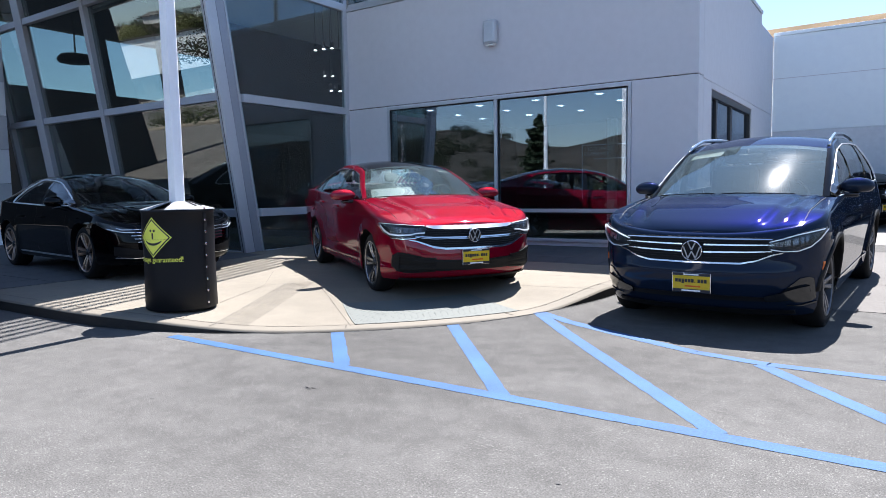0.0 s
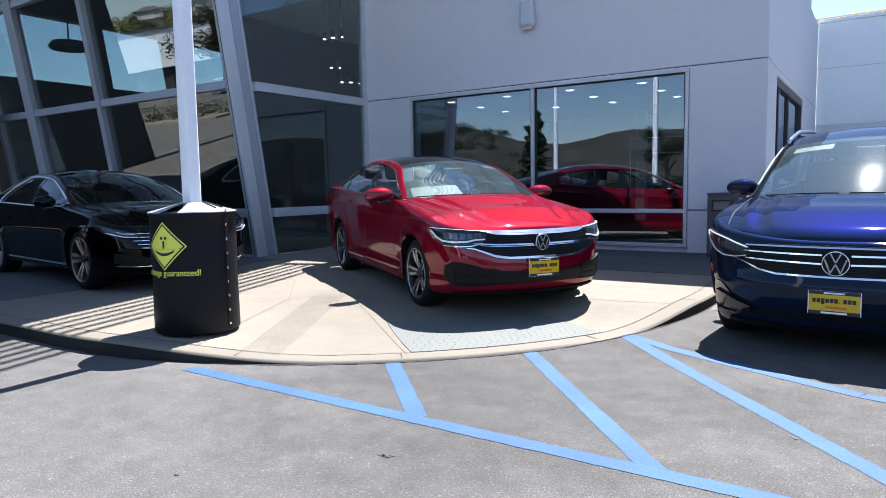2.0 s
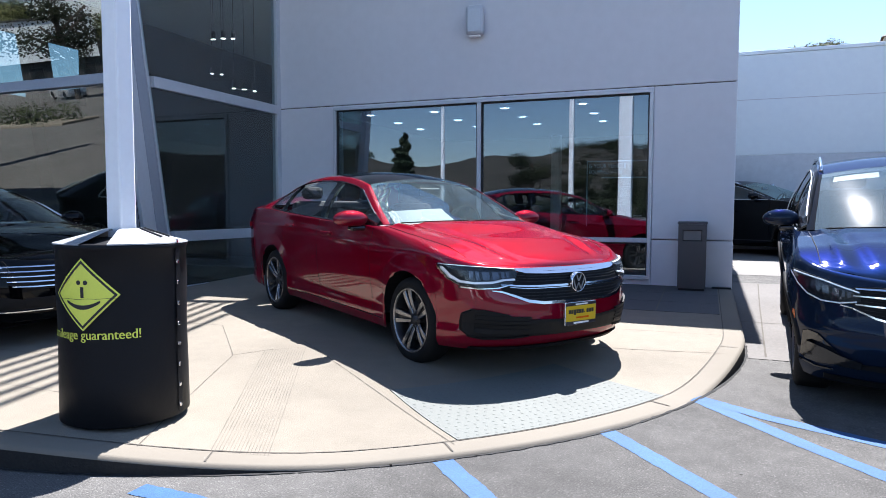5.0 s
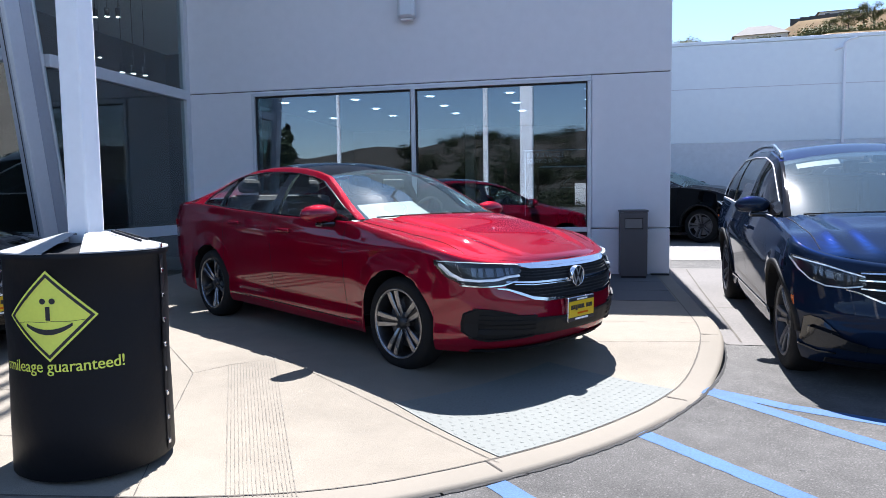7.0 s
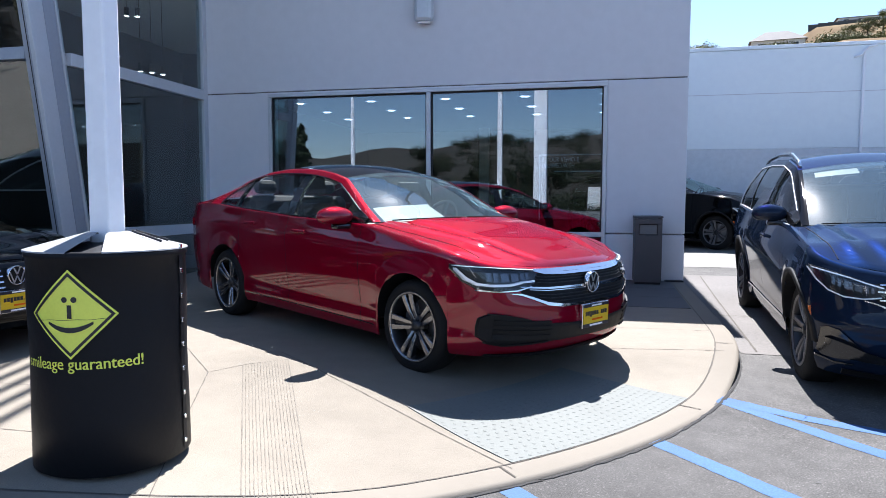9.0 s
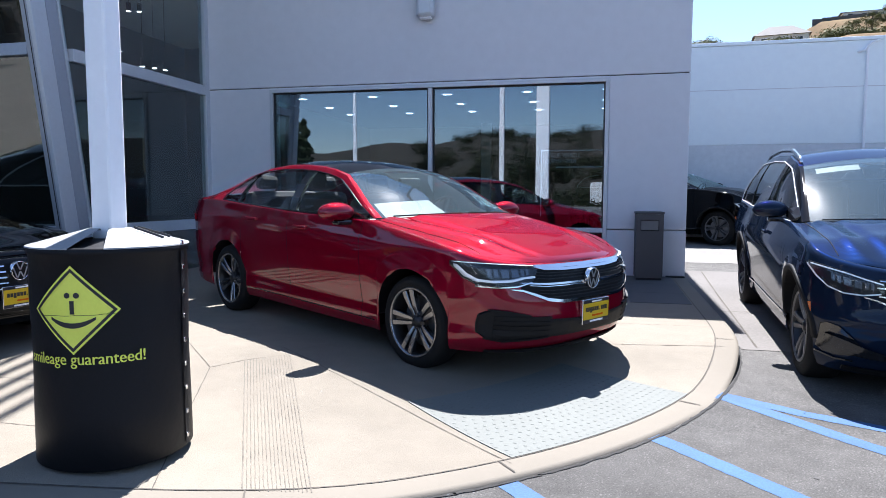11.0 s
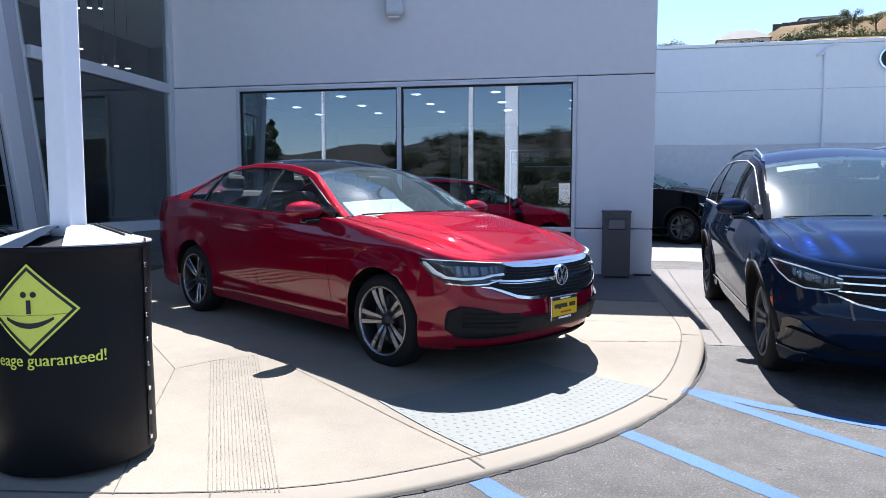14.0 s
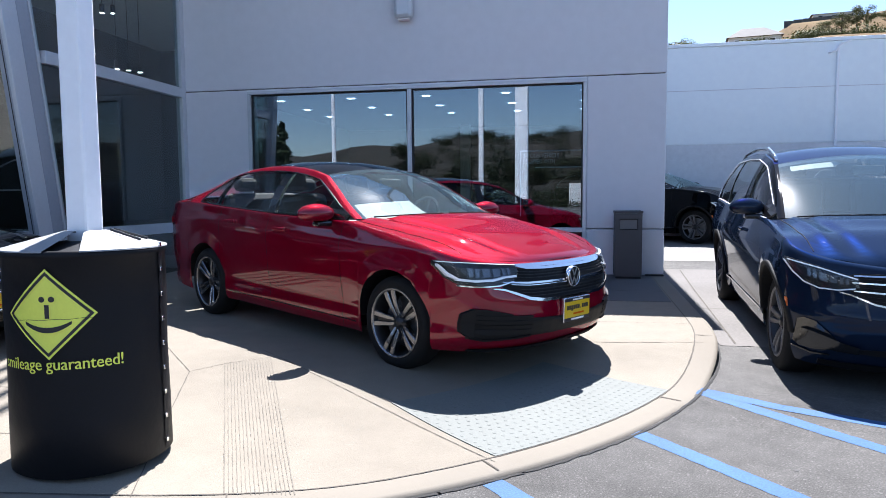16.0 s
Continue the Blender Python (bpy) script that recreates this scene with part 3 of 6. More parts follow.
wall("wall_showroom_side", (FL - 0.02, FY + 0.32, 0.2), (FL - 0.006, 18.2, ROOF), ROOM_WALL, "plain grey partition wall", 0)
# unseen slab added to keep light off the fastback and its surroundings
wall("roof_overhang", (-16.5, 4.8, ROOF + 0.01), (-9.0, 6.99, ROOF + 0.28), STUCCO_PALE, "unseen flat slab added to shade the ground before the glass front")
trellis = empty("sunshade", None, "row of metal sunshade slats at the roof edge", "sunshade", kind="structure")
EDGE = pose(-7.41, 9.08, ROOF, 0, 0, 15.7)
for i in range(5):
    box_part("slat", (0.10 + 0.168 * i, -2.2, 0.05), (0.166 + 0.168 * i, 3.4, 0.12), ALU, trellis, bevel=0.008, m=EDGE)
box_part("slat_beam", (0.0, -2.3, 0.12), (0.85, -2.2, 0.26), ALU, trellis, bevel=0.01, m=EDGE)
box_part("slat_beam", (0.0, 3.4, 0.12), (0.85, 3.5, 0.26), ALU, trellis, bevel=0.01, m=EDGE)
# lamps inside the showroom
for x, y, z in ((-13.2, 14.85, 5.38), (-13.2, 14.5, 5.30), (-13.45, 14.45, 5.29), (-16.8, 18.3, 5.44), (-16.6, 18.5, 5.44), (-12.75, 14.3, 4.08), (-12.66, 14.55, 4.09), (-12.6, 14.85, 4.10)):
    lp = empty("spot_lamp", pose(x, y, z), "small lit white spot lamp hanging in the showroom", "spot lamp", "spot lamps of the showroom")
    part("lens", lathe(bmesh.new(), [(0.0, -0.10), (0.046, -0.10), (0.046, -0.06)], None, 14), LAMP, lp)
    part("housing", lathe(bmesh.new(), [(0.050, -0.098), (0.050, 0.08), (0.0, 0.09)], None, 14), BLACK_PLASTIC, lp)
    box_part("rod", (-0.004, -0.004, 0.09), (0.004, 0.004, ROOF - z), BLACK_PLASTIC, lp, bevel=0)
pen = empty("pendant_lamp", pose(-15.0, 8.5, 4.25), "wide dark flat pendant lamp in the showroom", "pendant lamp")
part("shade", lathe(bmesh.new(), [(0.0, -0.10), (0.34, -0.08), (0.38, -0.02), (0.30, 0.08), (0.05, 0.13), (0.0, 0.13)], None, 28), BLACK_PLASTIC, pen, smooth=True)
box_part("rod", (-0.012, -0.012, 0.13), (0.012, 0.012, ROOF - 4.25), BLACK_PLASTIC, pen, bevel=0)

# white column in its black guard
CX, CY = -5.518, 4.38
col = empty("column", pose(CX, CY, 0), "white painted square steel column rising out of the guard", "column", kind="structure")
box_part("shaft", (-0.054, -0.054, 0.1), (0.054, 0.054, ROOF), WHITE_STEEL, col, bevel=0.012)

# ---- cars ----
def paint(name, colour, metal, rough, edge=(1, 1, 1), ior=1.42):
    """Car paint: metal flakes under clear lacquer."""
    m = mat(name, colour, rough, metal, coat=0.9, spec=0.0)
    m.node_tree.nodes["Principled BSDF"].inputs["Coat IOR"].default_value = ior
    m.node_tree.nodes["Principled BSDF"].inputs["Specular Tint"].default_value = (*edge, 1)
    return m


RED = paint("red metallic paint", (0.195, 0.0014, 0.0155), 0.40, 0.34, (0.6, 0.05, 0.10), 1.60)
BLUE = paint("deep blue metallic paint", (0.0075, 0.0150, 0.034), 0.32, 0.40, (0.18, 0.24, 0.33), 1.34)
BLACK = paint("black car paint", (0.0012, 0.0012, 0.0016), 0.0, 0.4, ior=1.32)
SILVER = paint("silver car paint", (0.55, 0.56, 0.58), 0.6, 0.35)
GLOSS_BLACK = mat("gloss black trim", (0.008, 0.008, 0.009), 0.12, coat=0.6)
MATT_BLACK = mat("matt black trim", (0.004, 0.004, 0.005), 0.6, spec=0.25, var=0.1, scale=30)
TYRE = mat("tyre rubber", (0.0075, 0.0075, 0.008), 0.75, spec=0.22, var=0.2, scale=30, bump=0.2, bump_scale=200)
ALLOY = mat("machined alloy", (0.25, 0.25, 0.262), 0.25, 0.95)
SILVER_BADGE = mat("satin silver badge", (0.42, 0.43, 0.46), 0.3, 0.5)
ALLOY_DARK = mat("dark alloy", (0.035, 0.035, 0.038), 0.3, 0.7)
GREY_ALLOY = mat("dark grey alloy", (0.15, 0.15, 0.16), 0.42, 0.8)
BRAKE = mat("brake disc steel", (0.25, 0.25, 0.26), 0.4, 0.9)
CAR_GLASS = window_glass("car glass", (0.88, 0.92, 0.91), 0.0, 1.5)
SHIELD = window_glass("windscreen glass", (0.84, 0.92, 0.90), 0.15, 1.5, 0.020, (0.80, 1.0, 0.98))
# darker, duller copy of the windscreen glass: the fastback's shade is put in
SHIELD_DARK = window_glass("shaded windscreen glass", (0.40, 0.44, 0.45), 0.0, 1.40)
PRIVACY = window_glass("privacy glass", (0.30, 0.34, 0.36), 0.02, 1.5)
LENS = window_glass("headlight lens", (0.82, 0.85, 0.87), 0.0, 1.5)
LENS_DARK = mat("headlight housing", (0.014, 0.015, 0.018), 0.3, 0.3)
REFLECTOR = mat("lamp reflector", (0.17, 0.18, 0.205), 0.22, 0.7)
BRONZE = mat("bronze-edged alloy", (0.42, 0.32, 0.26), 0.3, 0.85)
# near-white and hardly metallic: chrome's reflection of the sky put into the colour
BRIGHT = mat("sky-bright trim", (0.90, 0.92, 0.95), 0.22, 0.2)
TRIM = mat("satin chrome trim", (0.75, 0.76, 0.78), 0.14, 1.0)
SEAT = mat("black seat cloth", (0.03, 0.03, 0.032), 0.8, var=0.2, scale=30)
# a dark dashboard coloured pale: the glare behind the windscreen is put in
DASH = mat("glare-pale dashboard", (0.56, 0.60, 0.59), 0.6, var=0.1, scale=30)
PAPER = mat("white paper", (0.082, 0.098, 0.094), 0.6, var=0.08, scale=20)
PLATE_YELLOW = mat("yellow plate", (0.6396, 0.4264, 0.0086), 0.4, var=0.04)
PLATE_BLUE = mat("navy plate strip", (0.010, 0.012, 0.025), 0.4)
AMBER = mat("amber reflector", (0.65, 0.12, 0.01), 0.25, coat=0.5)
RED_LENS = mat("red lamp lens", (0.30, 0.005, 0.008), 0.15, coat=1.0)


def table(t):
    xs, zs = zip(*sorted(t))
    return lambda x: float(np.interp(x, xs, zs))


class Shape:
    """The surface of a car's body: x ahead of the front axle, y to the left, z up."""

    def __init__(self, d):
        self.d = d
        self.top, self.wide = table(d["top"]), table(d["wide"])
        self.nose, self.tail = table(d["nose"]), table(d["tail"])
        self.rail_z, self.rail_y = table(d["rail_z"]), table(d["rail_y"])
        self.x1, self.x0 = d["fo"], -d["wb"] - d["ro"]
        self.rf, self.rr = d["rf"], d["rr"]

    def plan(self, x):
        if x > self.x1 - self.rf:
            u = min(1, (x - self.x1 + self.rf) / self.rf)
            return max(0.0, 1 - u ** 2.2) ** (1 / 3.0)
        if x < self.x0 + self.rr:
            u = min(1, (self.x0 + self.rr - x) / self.rr)
            return max(0.0, 1 - u ** 2.4) ** (1 / 3.4)
        return 1.0

    def sill(self, x):
        d, z = self.d, self.d["sill"]
        z += 0.06 * smooth_step(self.x0 + 0.9, self.x0 + 0.1, x)
        z -= d.get("chin", 0.0) * smooth_step(0.2, 0.5, x)
        for a in (0.0, -d["wb"]):
            if abs(x - a) < d["arch"]:
                z = max(z, d["tyre"] + 0.012 + math.sqrt(d["arch"] ** 2 - (x - a) ** 2))
        return z

    def point(self, x, z, off=0.0):
        """The flank's point at station x and height z, for the left side."""
        d = self.d
        y = (d["hw"] + off) * self.plan(x) * self.wide(z - self.lift(x, z))
        f = smooth_step(self.x1 - self.rf, self.x1, x)
        r = smooth_step(self.x0 + self.rr, self.x0, x)
        q = self.round(x)
        u = min(1.0, max(0.0, (z - self.top(x) + q) / q))
        turn = 0.9 * q * (1 - math.sqrt(1 - u * u))
        y = max(0.0, y - turn * (1 - 0.6 * f))
        x -= turn * 1.2 * f
        flare = 0.0
        for a in (0.0, -d["wb"]):
            q = math.hypot(x + turn * 1.2 * f - a, z - d["tyre"] - 0.012) - d["arch"]
            if 0 <= q < 0.12:
                flare = max(flare, 0.016 * (1 - q / 0.12))
        return Vector((x + self.nose(z) * f + self.tail(z) * r, y + flare, z))

    def front(self, y, z, off=0.0):
        """The nose's point at breadth y and height z."""
        d = self.d
        u = min(0.9995, abs(y) / (d["hw"] * self.wide(z)))
        x = self.x1 - self.rf + self.rf * (1 - u ** 3.0) ** (1 / 2.2)
        p = self.point(x, z)
        e = 0.01
        u2 = min(0.9996, (abs(y) + e) / (d["hw"] * self.wide(z)))
        q = self.point(self.x1 - self.rf + self.rf * (1 - u2 ** 3.0) ** (1 / 2.2), z)
        n = Vector((q.y - p.y, p.x - q.x, 0)).normalized() if (q - p).length > 1e-6 else Vector((1, 0, 0))
        p = p + n * off
        return Vector((p.x, math.copysign(p.y, y) if y else 0.0, p.z))

    def lift(self, x, z):
        """By how much the crease along the flank rises towards the tail."""
        return self.d.get("rise", 0.0) * min(1.0, max(0.0, (-0.4 - x) / 2.4)) * smooth_step(0.4, 0.85, z)

    def round(self, x):
        """Radius of the shoulder: soft at the wings, tight along the doors."""
        d = self.d
        soft = max(smooth_step(d["cowl"] - 0.25, d["cowl"] + 0.25, x), smooth_step(d["end"] + 0.3, d["end"], x))
        return 0.016 + (d["shoulder"] - 0.016) * soft * (1 - 0.55 * smooth_step(self.x1 - 0.35, self.x1 - 0.05, x))

    def levels(self, x):
        """Heights of the flank's rows, close together over the rounded shoulder."""
        a, b, q = self.sill(x), self.top(x), self.round(x)
        return [a + (b - q - a) * k / 22 for k in range(22)] + [b - q + q * math.sin(k * math.pi / 12) for k in range(7)]

    def stations(self):
        d = self.d
        xs = set(np.round(np.arange(self.x0 + self.rr, self.x1 - self.rf, 0.07), 4))
        for a in (0.0, -d["wb"]):
            xs = {x for x in xs if abs(x - a) > d["arch"] + 0.01}
            xs |= {round(a + d["arch"] * math.cos(math.pi * k / 28), 4) for k in range(29)} | {round(a + s * (d["arch"] + 0.0006), 4) for s in (-1, 1)}
        for y in (0.97, 0.93, 0.88, 0.82, 0.75, 0.66, 0.55, 0.42, 0.28, 0.14, 0.0):
            xs.add(round(self.x1 - self.rf + self.rf * (1 - y ** 3.0) ** (1 / 2.2), 4))
            xs.add(round(self.x0 + self.rr - self.rr * (1 - y ** 3.4) ** (1 / 2.4), 4))
        for c in d["cuts"]:
            xs = {x for x in xs if abs(x - c) > 0.02} | {c - 0.003, c + 0.003}
        return sorted(xs)

    def belt(self, x):
        z = self.top(x)
        p = self.point(x, z)
        return Vector((x, p.y - 0.012, z))

    def rail(self, x):
        return Vector((x, self.rail_y(x), self.rail_z(x)))

    def side(self, x, t, off=0.0):
        p = self.belt(x).lerp(self.rail(x), t)
        p.y += 0.035 * math.sin(math.pi * t) * min(1, (self.rail_z(x) - self.top(x)) / 0.3) + off
        return p

    def over(self, x, f):
        """The screen's and the roof's point at breadth f of the rails' distance."""
        d = self.d
        p = self.rail(x)
        k = 1 - f * f
        bow = d["bow"] * smooth_step(d["roof0"] - 0.15, d["cowl"], x) - 0.12 * smooth_step(d["roof1"], d["end"], x)
        lift = d["crown"] * (1 - 0.55 * smooth_step(d["roof0"], d["cowl"], x)) * (1 - 0.5 * smooth_step(d["roof1"], d["end"], x))
        return Vector((x + bow * k, f * p.y, p.z + lift * k))


def mirrored(bm):
    geo = bmesh.ops.duplicate(bm, geom=bm.verts[:] + bm.edges[:] + bm.faces[:])["geom"]
    vs = [g for g in geo if isinstance(g, bmesh.types.BMVert)]
    for v in vs:
        v.co.y = -v.co.y
    bmesh.ops.reverse_faces(bm, faces=[g for g in geo if isinstance(g, bmesh.types.BMFace)])
    bmesh.ops.remove_doubles(bm, verts=bm.verts, dist=0.0005)
    return bm


def shell(grid, back):
    """A sheet with its rim turned back."""
    bm = sheet(bmesh.new(), grid)
    edge = [e for e in bm.edges if e.is_boundary]
    got = bmesh.ops.extrude_edge_only(bm, edges=edge)["geom"]
    for g in got:
        if isinstance(g, bmesh.types.BMVert):
            g.co += Vector(back)
    return bm


def spread(rows, n=5):
    out = []
    for a, b in zip(rows, rows[1:]):
        out += [tuple(p + (q - p) * i / n for p, q in zip(a, b)) for i in range(n)]
    return out + [rows[-1]]


def nose_patch(name, s, rows, material, parent, off=0.006, nz=3, side=0, label=""):
    """A panel laid on the nose; rows of breadth, lower and upper height. side: 0 across the middle, else that flank."""
    rows = spread(rows)
    if side == 0:
        rows = [(-y, a, b) for y, a, b in rows[::-1] if y > 1e-6] + rows
    else:
        rows = [(side * y, a, b) for y, a, b in rows]
    grid = [[s.front(y, a + (b - a) * k / nz, off) for k in range(nz + 1)] for y, a, b in rows]
    return part(name, shell(grid, (-0.03, 0, 0)), material, parent, label, smooth=False)


def flank_patch(name, s, rows, material, parent, side, off=0.006, nz=2, label=""):
    grid = []
    for x, a, b in spread(rows):
        col = [s.point(x, a + (b - a) * k / nz, off) for k in range(nz + 1)]
        grid.append([Vector((p.x, side * p.y, p.z)) for p in col])
    return part(name, shell(grid, (0, -side * 0.02, 0)), material, parent, label)


WHEELS = {}


SPREAD = {"saloon": 0.165, "suv": 0.18, "fastback": 0.17}


def blade(bm, a0, a1, r0, r1, z0, z1, h0, h1, lift):
    """A tapering bar from the hub out to the rim."""
    p0, p1 = Vector((r0 * math.cos(a0), r0 * math.sin(a0), z0 + lift)), Vector((r1 * math.cos(a1), r1 * math.sin(a1), z1 + lift))
    d = (p1 - p0).normalized()
    e = Vector((-d.y, d.x, 0))
    rings = []
    for t in (0, 0.35, 0.7, 1):
        p, h = p0.lerp(p1, t) + Vector((0, 0, 0.008 * math.sin(math.pi * t))), h0 + (h1 - h0) * t
        rings.append([bm.verts.new(p + e * c * h + Vector((0, 0, z))) for c, z in ((-1, -0.045), (-1, -0.006), (-0.75, 0.0), (0.75, 0.0), (1, -0.006), (1, -0.045))])
    for q0, q1 in zip(rings, rings[1:]):
        for i in range(5):
            bm.faces.new((q0[i], q0[i + 1], q1[i + 1], q1[i]))
    bm.faces.new(rings[-1])
    bm.faces.new(rings[0][::-1])


def wheel_parts(kind, r, rim, width):
    """Tyre, rim, spokes and brake, turned about z, the outer face up."""
    if kind in WHEELS:
        return WHEELS[kind]
    w = width / 2
    tyre = lathe(bmesh.new(), [(rim - 0.01, w - 0.02), (rim + 0.012, w - 0.004), (rim + 0.04, w + 0.002), (r - 0.035, w - 0.004), (r - 0.012, w - 0.018), (r - 0.002, w - 0.045), (r, 0.03), (r, -0.03), (r - 0.002, -w + 0.045), (r - 0.02, -w + 0.01), (rim, -w)], None, 48)
    barrel = lathe(bmesh.new(), [(rim + 0.008, w - 0.006), (rim - 0.006, w - 0.004), (rim - 0.018, w - 0.022), (rim - 0.03, 0.0), (rim - 0.03, -w)], None, 48)
    lipm = lathe(bmesh.new(), [(rim + 0.006, w - 0.002), (rim - 0.005, w + 0.001), (rim - 0.010, w - 0.010)], None, 48)
    spokes, pockets = bmesh.new(), bmesh.new()
    for k in range(5):
        for sg in (-1, 1):
            a = 2 * math.pi * k / 5 + math.pi / 2
            blade(spokes, a + sg * 0.36, a + sg * SPREAD[kind], 0.044, rim - 0.004, w - 0.046, w - 0.010, 0.012, 0.022, 0.0)
        blade(pockets, a, a, 0.05, rim - 0.03, w - 0.060, w - 0.030, 0.010, 0.014, 0.0)
        blade(pockets, a + 0.63, a + 0.63, 0.03, 0.075, w - 0.046, w - 0.052, 0.012, 0.012, 0.004)
    hub = lathe(bmesh.new(), [(0.0, w - 0.028), (0.028, w - 0.028), (0.033, w - 0.034), (0.045, w - 0.044), (0.055, w - 0.07), (0.06, -0.02)], None, 30)
    disc = lathe(bmesh.new(), [(0.06, w - 0.10), (rim - 0.06, w - 0.10), (rim - 0.06, w - 0.125)], None, 40)
    back = lathe(bmesh.new(), [(0.0, w - 0.14), (rim - 0.03, w - 0.14)], None, 40)
    box(disc, (rim - 0.13, -0.06, w - 0.14), (rim - 0.04, 0.06, w - 0.085), pose(0, 0, 0, 0, 0, 15), 0.01)
    WHEELS[kind] = {}
    face, lip = {"saloon": (ALLOY, ALLOY_DARK), "suv": (GREY_ALLOY, ALLOY_DARK), "fastback": (BRONZE, ALLOY_DARK)}[kind]
    for nm, bm, ma, sm in (("wheel", tyre, TYRE, True), ("rim", barrel, lip, True), ("rim_lip", lipm, face, True), ("spokes", spokes, face, False), ("spoke_insets", pockets, ALLOY_DARK, False), ("hub_cap", hub, ALLOY_DARK, True), ("brake_disc", disc, BRAKE, False), ("brake_plate", back, MATT_BLACK, False)):
        me = bpy.data.meshes.new(nm)
        bmesh.ops.recalc_face_normals(bm, faces=bm.faces)
        for f in bm.faces:
            f.smooth = sm
        bm.to_mesh(me)
        bm.free()
        me.materials.append(ma)
        WHEELS[kind][nm] = me
    return WHEELS[kind]


def seat(car, x, y, z, bench=False):
    w = 0.60 if bench else 0.25
    bm = box(bmesh.new(), (x - 0.45, y - w, z), (x + 0.05, y + w, z + 0.16), None, 0.05)
    box(bm, (-0.09, y - w, 0.0), (0.09, y + w, 0.62), pose(x - 0.45, 0, z + 0.1, 0, -14, 0), 0.07)
    for h in ((-0.36, 0.36) if bench else (0,)):
        box(bm, (-0.06, y + h - 0.12, 0.64), (0.06, y + h + 0.12, 0.84 if not bench else 0.78), pose(x - 0.45, 0, z + 0.1, 0, -12, 0), 0.05)
    return part("seat", bm, SEAT, car, smooth=False)


def plate(car, s, z, lift=0.02):
    p = s.front(0.0, z, lift)
    m = Matrix.Translation(p)
    holder = part("number_plate", box(bmesh.new(), (-0.02, -0.155, -0.076), (0.004, 0.155, 0.085), m, 0.004), TRIM, car, "yellow dealer plate in a pale metal frame")
    part("plate_face", box(bmesh.new(), (0.004, -0.147, -0.048), (0.008, 0.147, 0.060), m), PLATE_YELLOW, holder)
    part("plate_strip", box(bmesh.new(), (0.004, -0.149, -0.073), (0.0085, 0.149, -0.049), m), PLATE_BLUE, holder)
    part("plate_strip", box(bmesh.new(), (0.004, -0.149, 0.061), (0.0085, 0.149, 0.083), m), PLATE_BLUE, holder)
    bm = bmesh.new()
    for k, (drop, rise) in enumerate(((0, 0), (0, 0), (9, 0), (0, 0), (0, 0), (0, 0), (0, -20), (0, 0), (0, 0), (0, 0))):
        y = -0.126 + 0.0255 * k
        box(bm, (0.008, y, 0.006 - 0.001 * drop), (0.010, y + (0.007 if rise < 0 else 0.0205), 0.034 + 0.001 * rise), m)
    part("writing_bar", bm, INK, holder)
    part("writing_bar", box(bmesh.new(), (0.008, -0.05, -0.030), (0.010, 0.075, -0.018), m), AMBER, holder)
    part("writing_bar", box(bmesh.new(), (0.0085, -0.075, -0.066), (0.010, 0.075, -0.054), m), SIGN_WHITE, holder)
    part("writing_bar", box(bmesh.new(), (0.0085, -0.06, 0.066), (0.010, 0.06, 0.076), m), SIGN_WHITE, holder)


def emblem(car, s, z, r, off=0.02):
    p = s.front(0.0, z, off)
    m = Matrix.Translation(p) @ pose(0, 0, 0, 0, 90, 0) @ pose(0, 0, 0, 0, 0, 0)
    e = part("emblem", lathe(bmesh.new(), [(0.0, 0.008), (r * 0.9, 0.008), (r * 0.95, -0.02)], m, 32), MATT_BLACK, car, "round chrome-ringed emblem")
    part("emblem_ring", lathe(bmesh.new(), [(r * 0.92, 0.0), (r * 0.92, 0.012), (r * 0.96, 0.015), (r, 0.010), (r, -0.02)], m, 32), CHROME, e, smooth=True)
    bm = bmesh.new()
    for (u0, v0), (u1, v1) in (((-0.36, 0.80), (-0.02, 0.10)), ((0.36, 0.80), (0.02, 0.10)), ((-0.78, 0.36), (-0.36, -0.76)), ((-0.36, -0.76), (0.0, -0.06)), ((0.0, -0.06), (0.36, -0.76)), ((0.36, -0.76), (0.78, 0.36))):
        a, b = Vector((-v0 * r, u0 * r, 0)), Vector((-v1 * r, u1 * r, 0))
        box(bm, (0, -0.055 * r, 0.008), ((b - a).length, 0.055 * r, 0.013), m @ Matrix.Translation(a) @ pose(0, 0, 0, 0, 0, math.degrees(math.atan2(b.y - a.y, b.x - a.x))))
    part("emblem_chevron", bm, SILVER_BADGE, e)


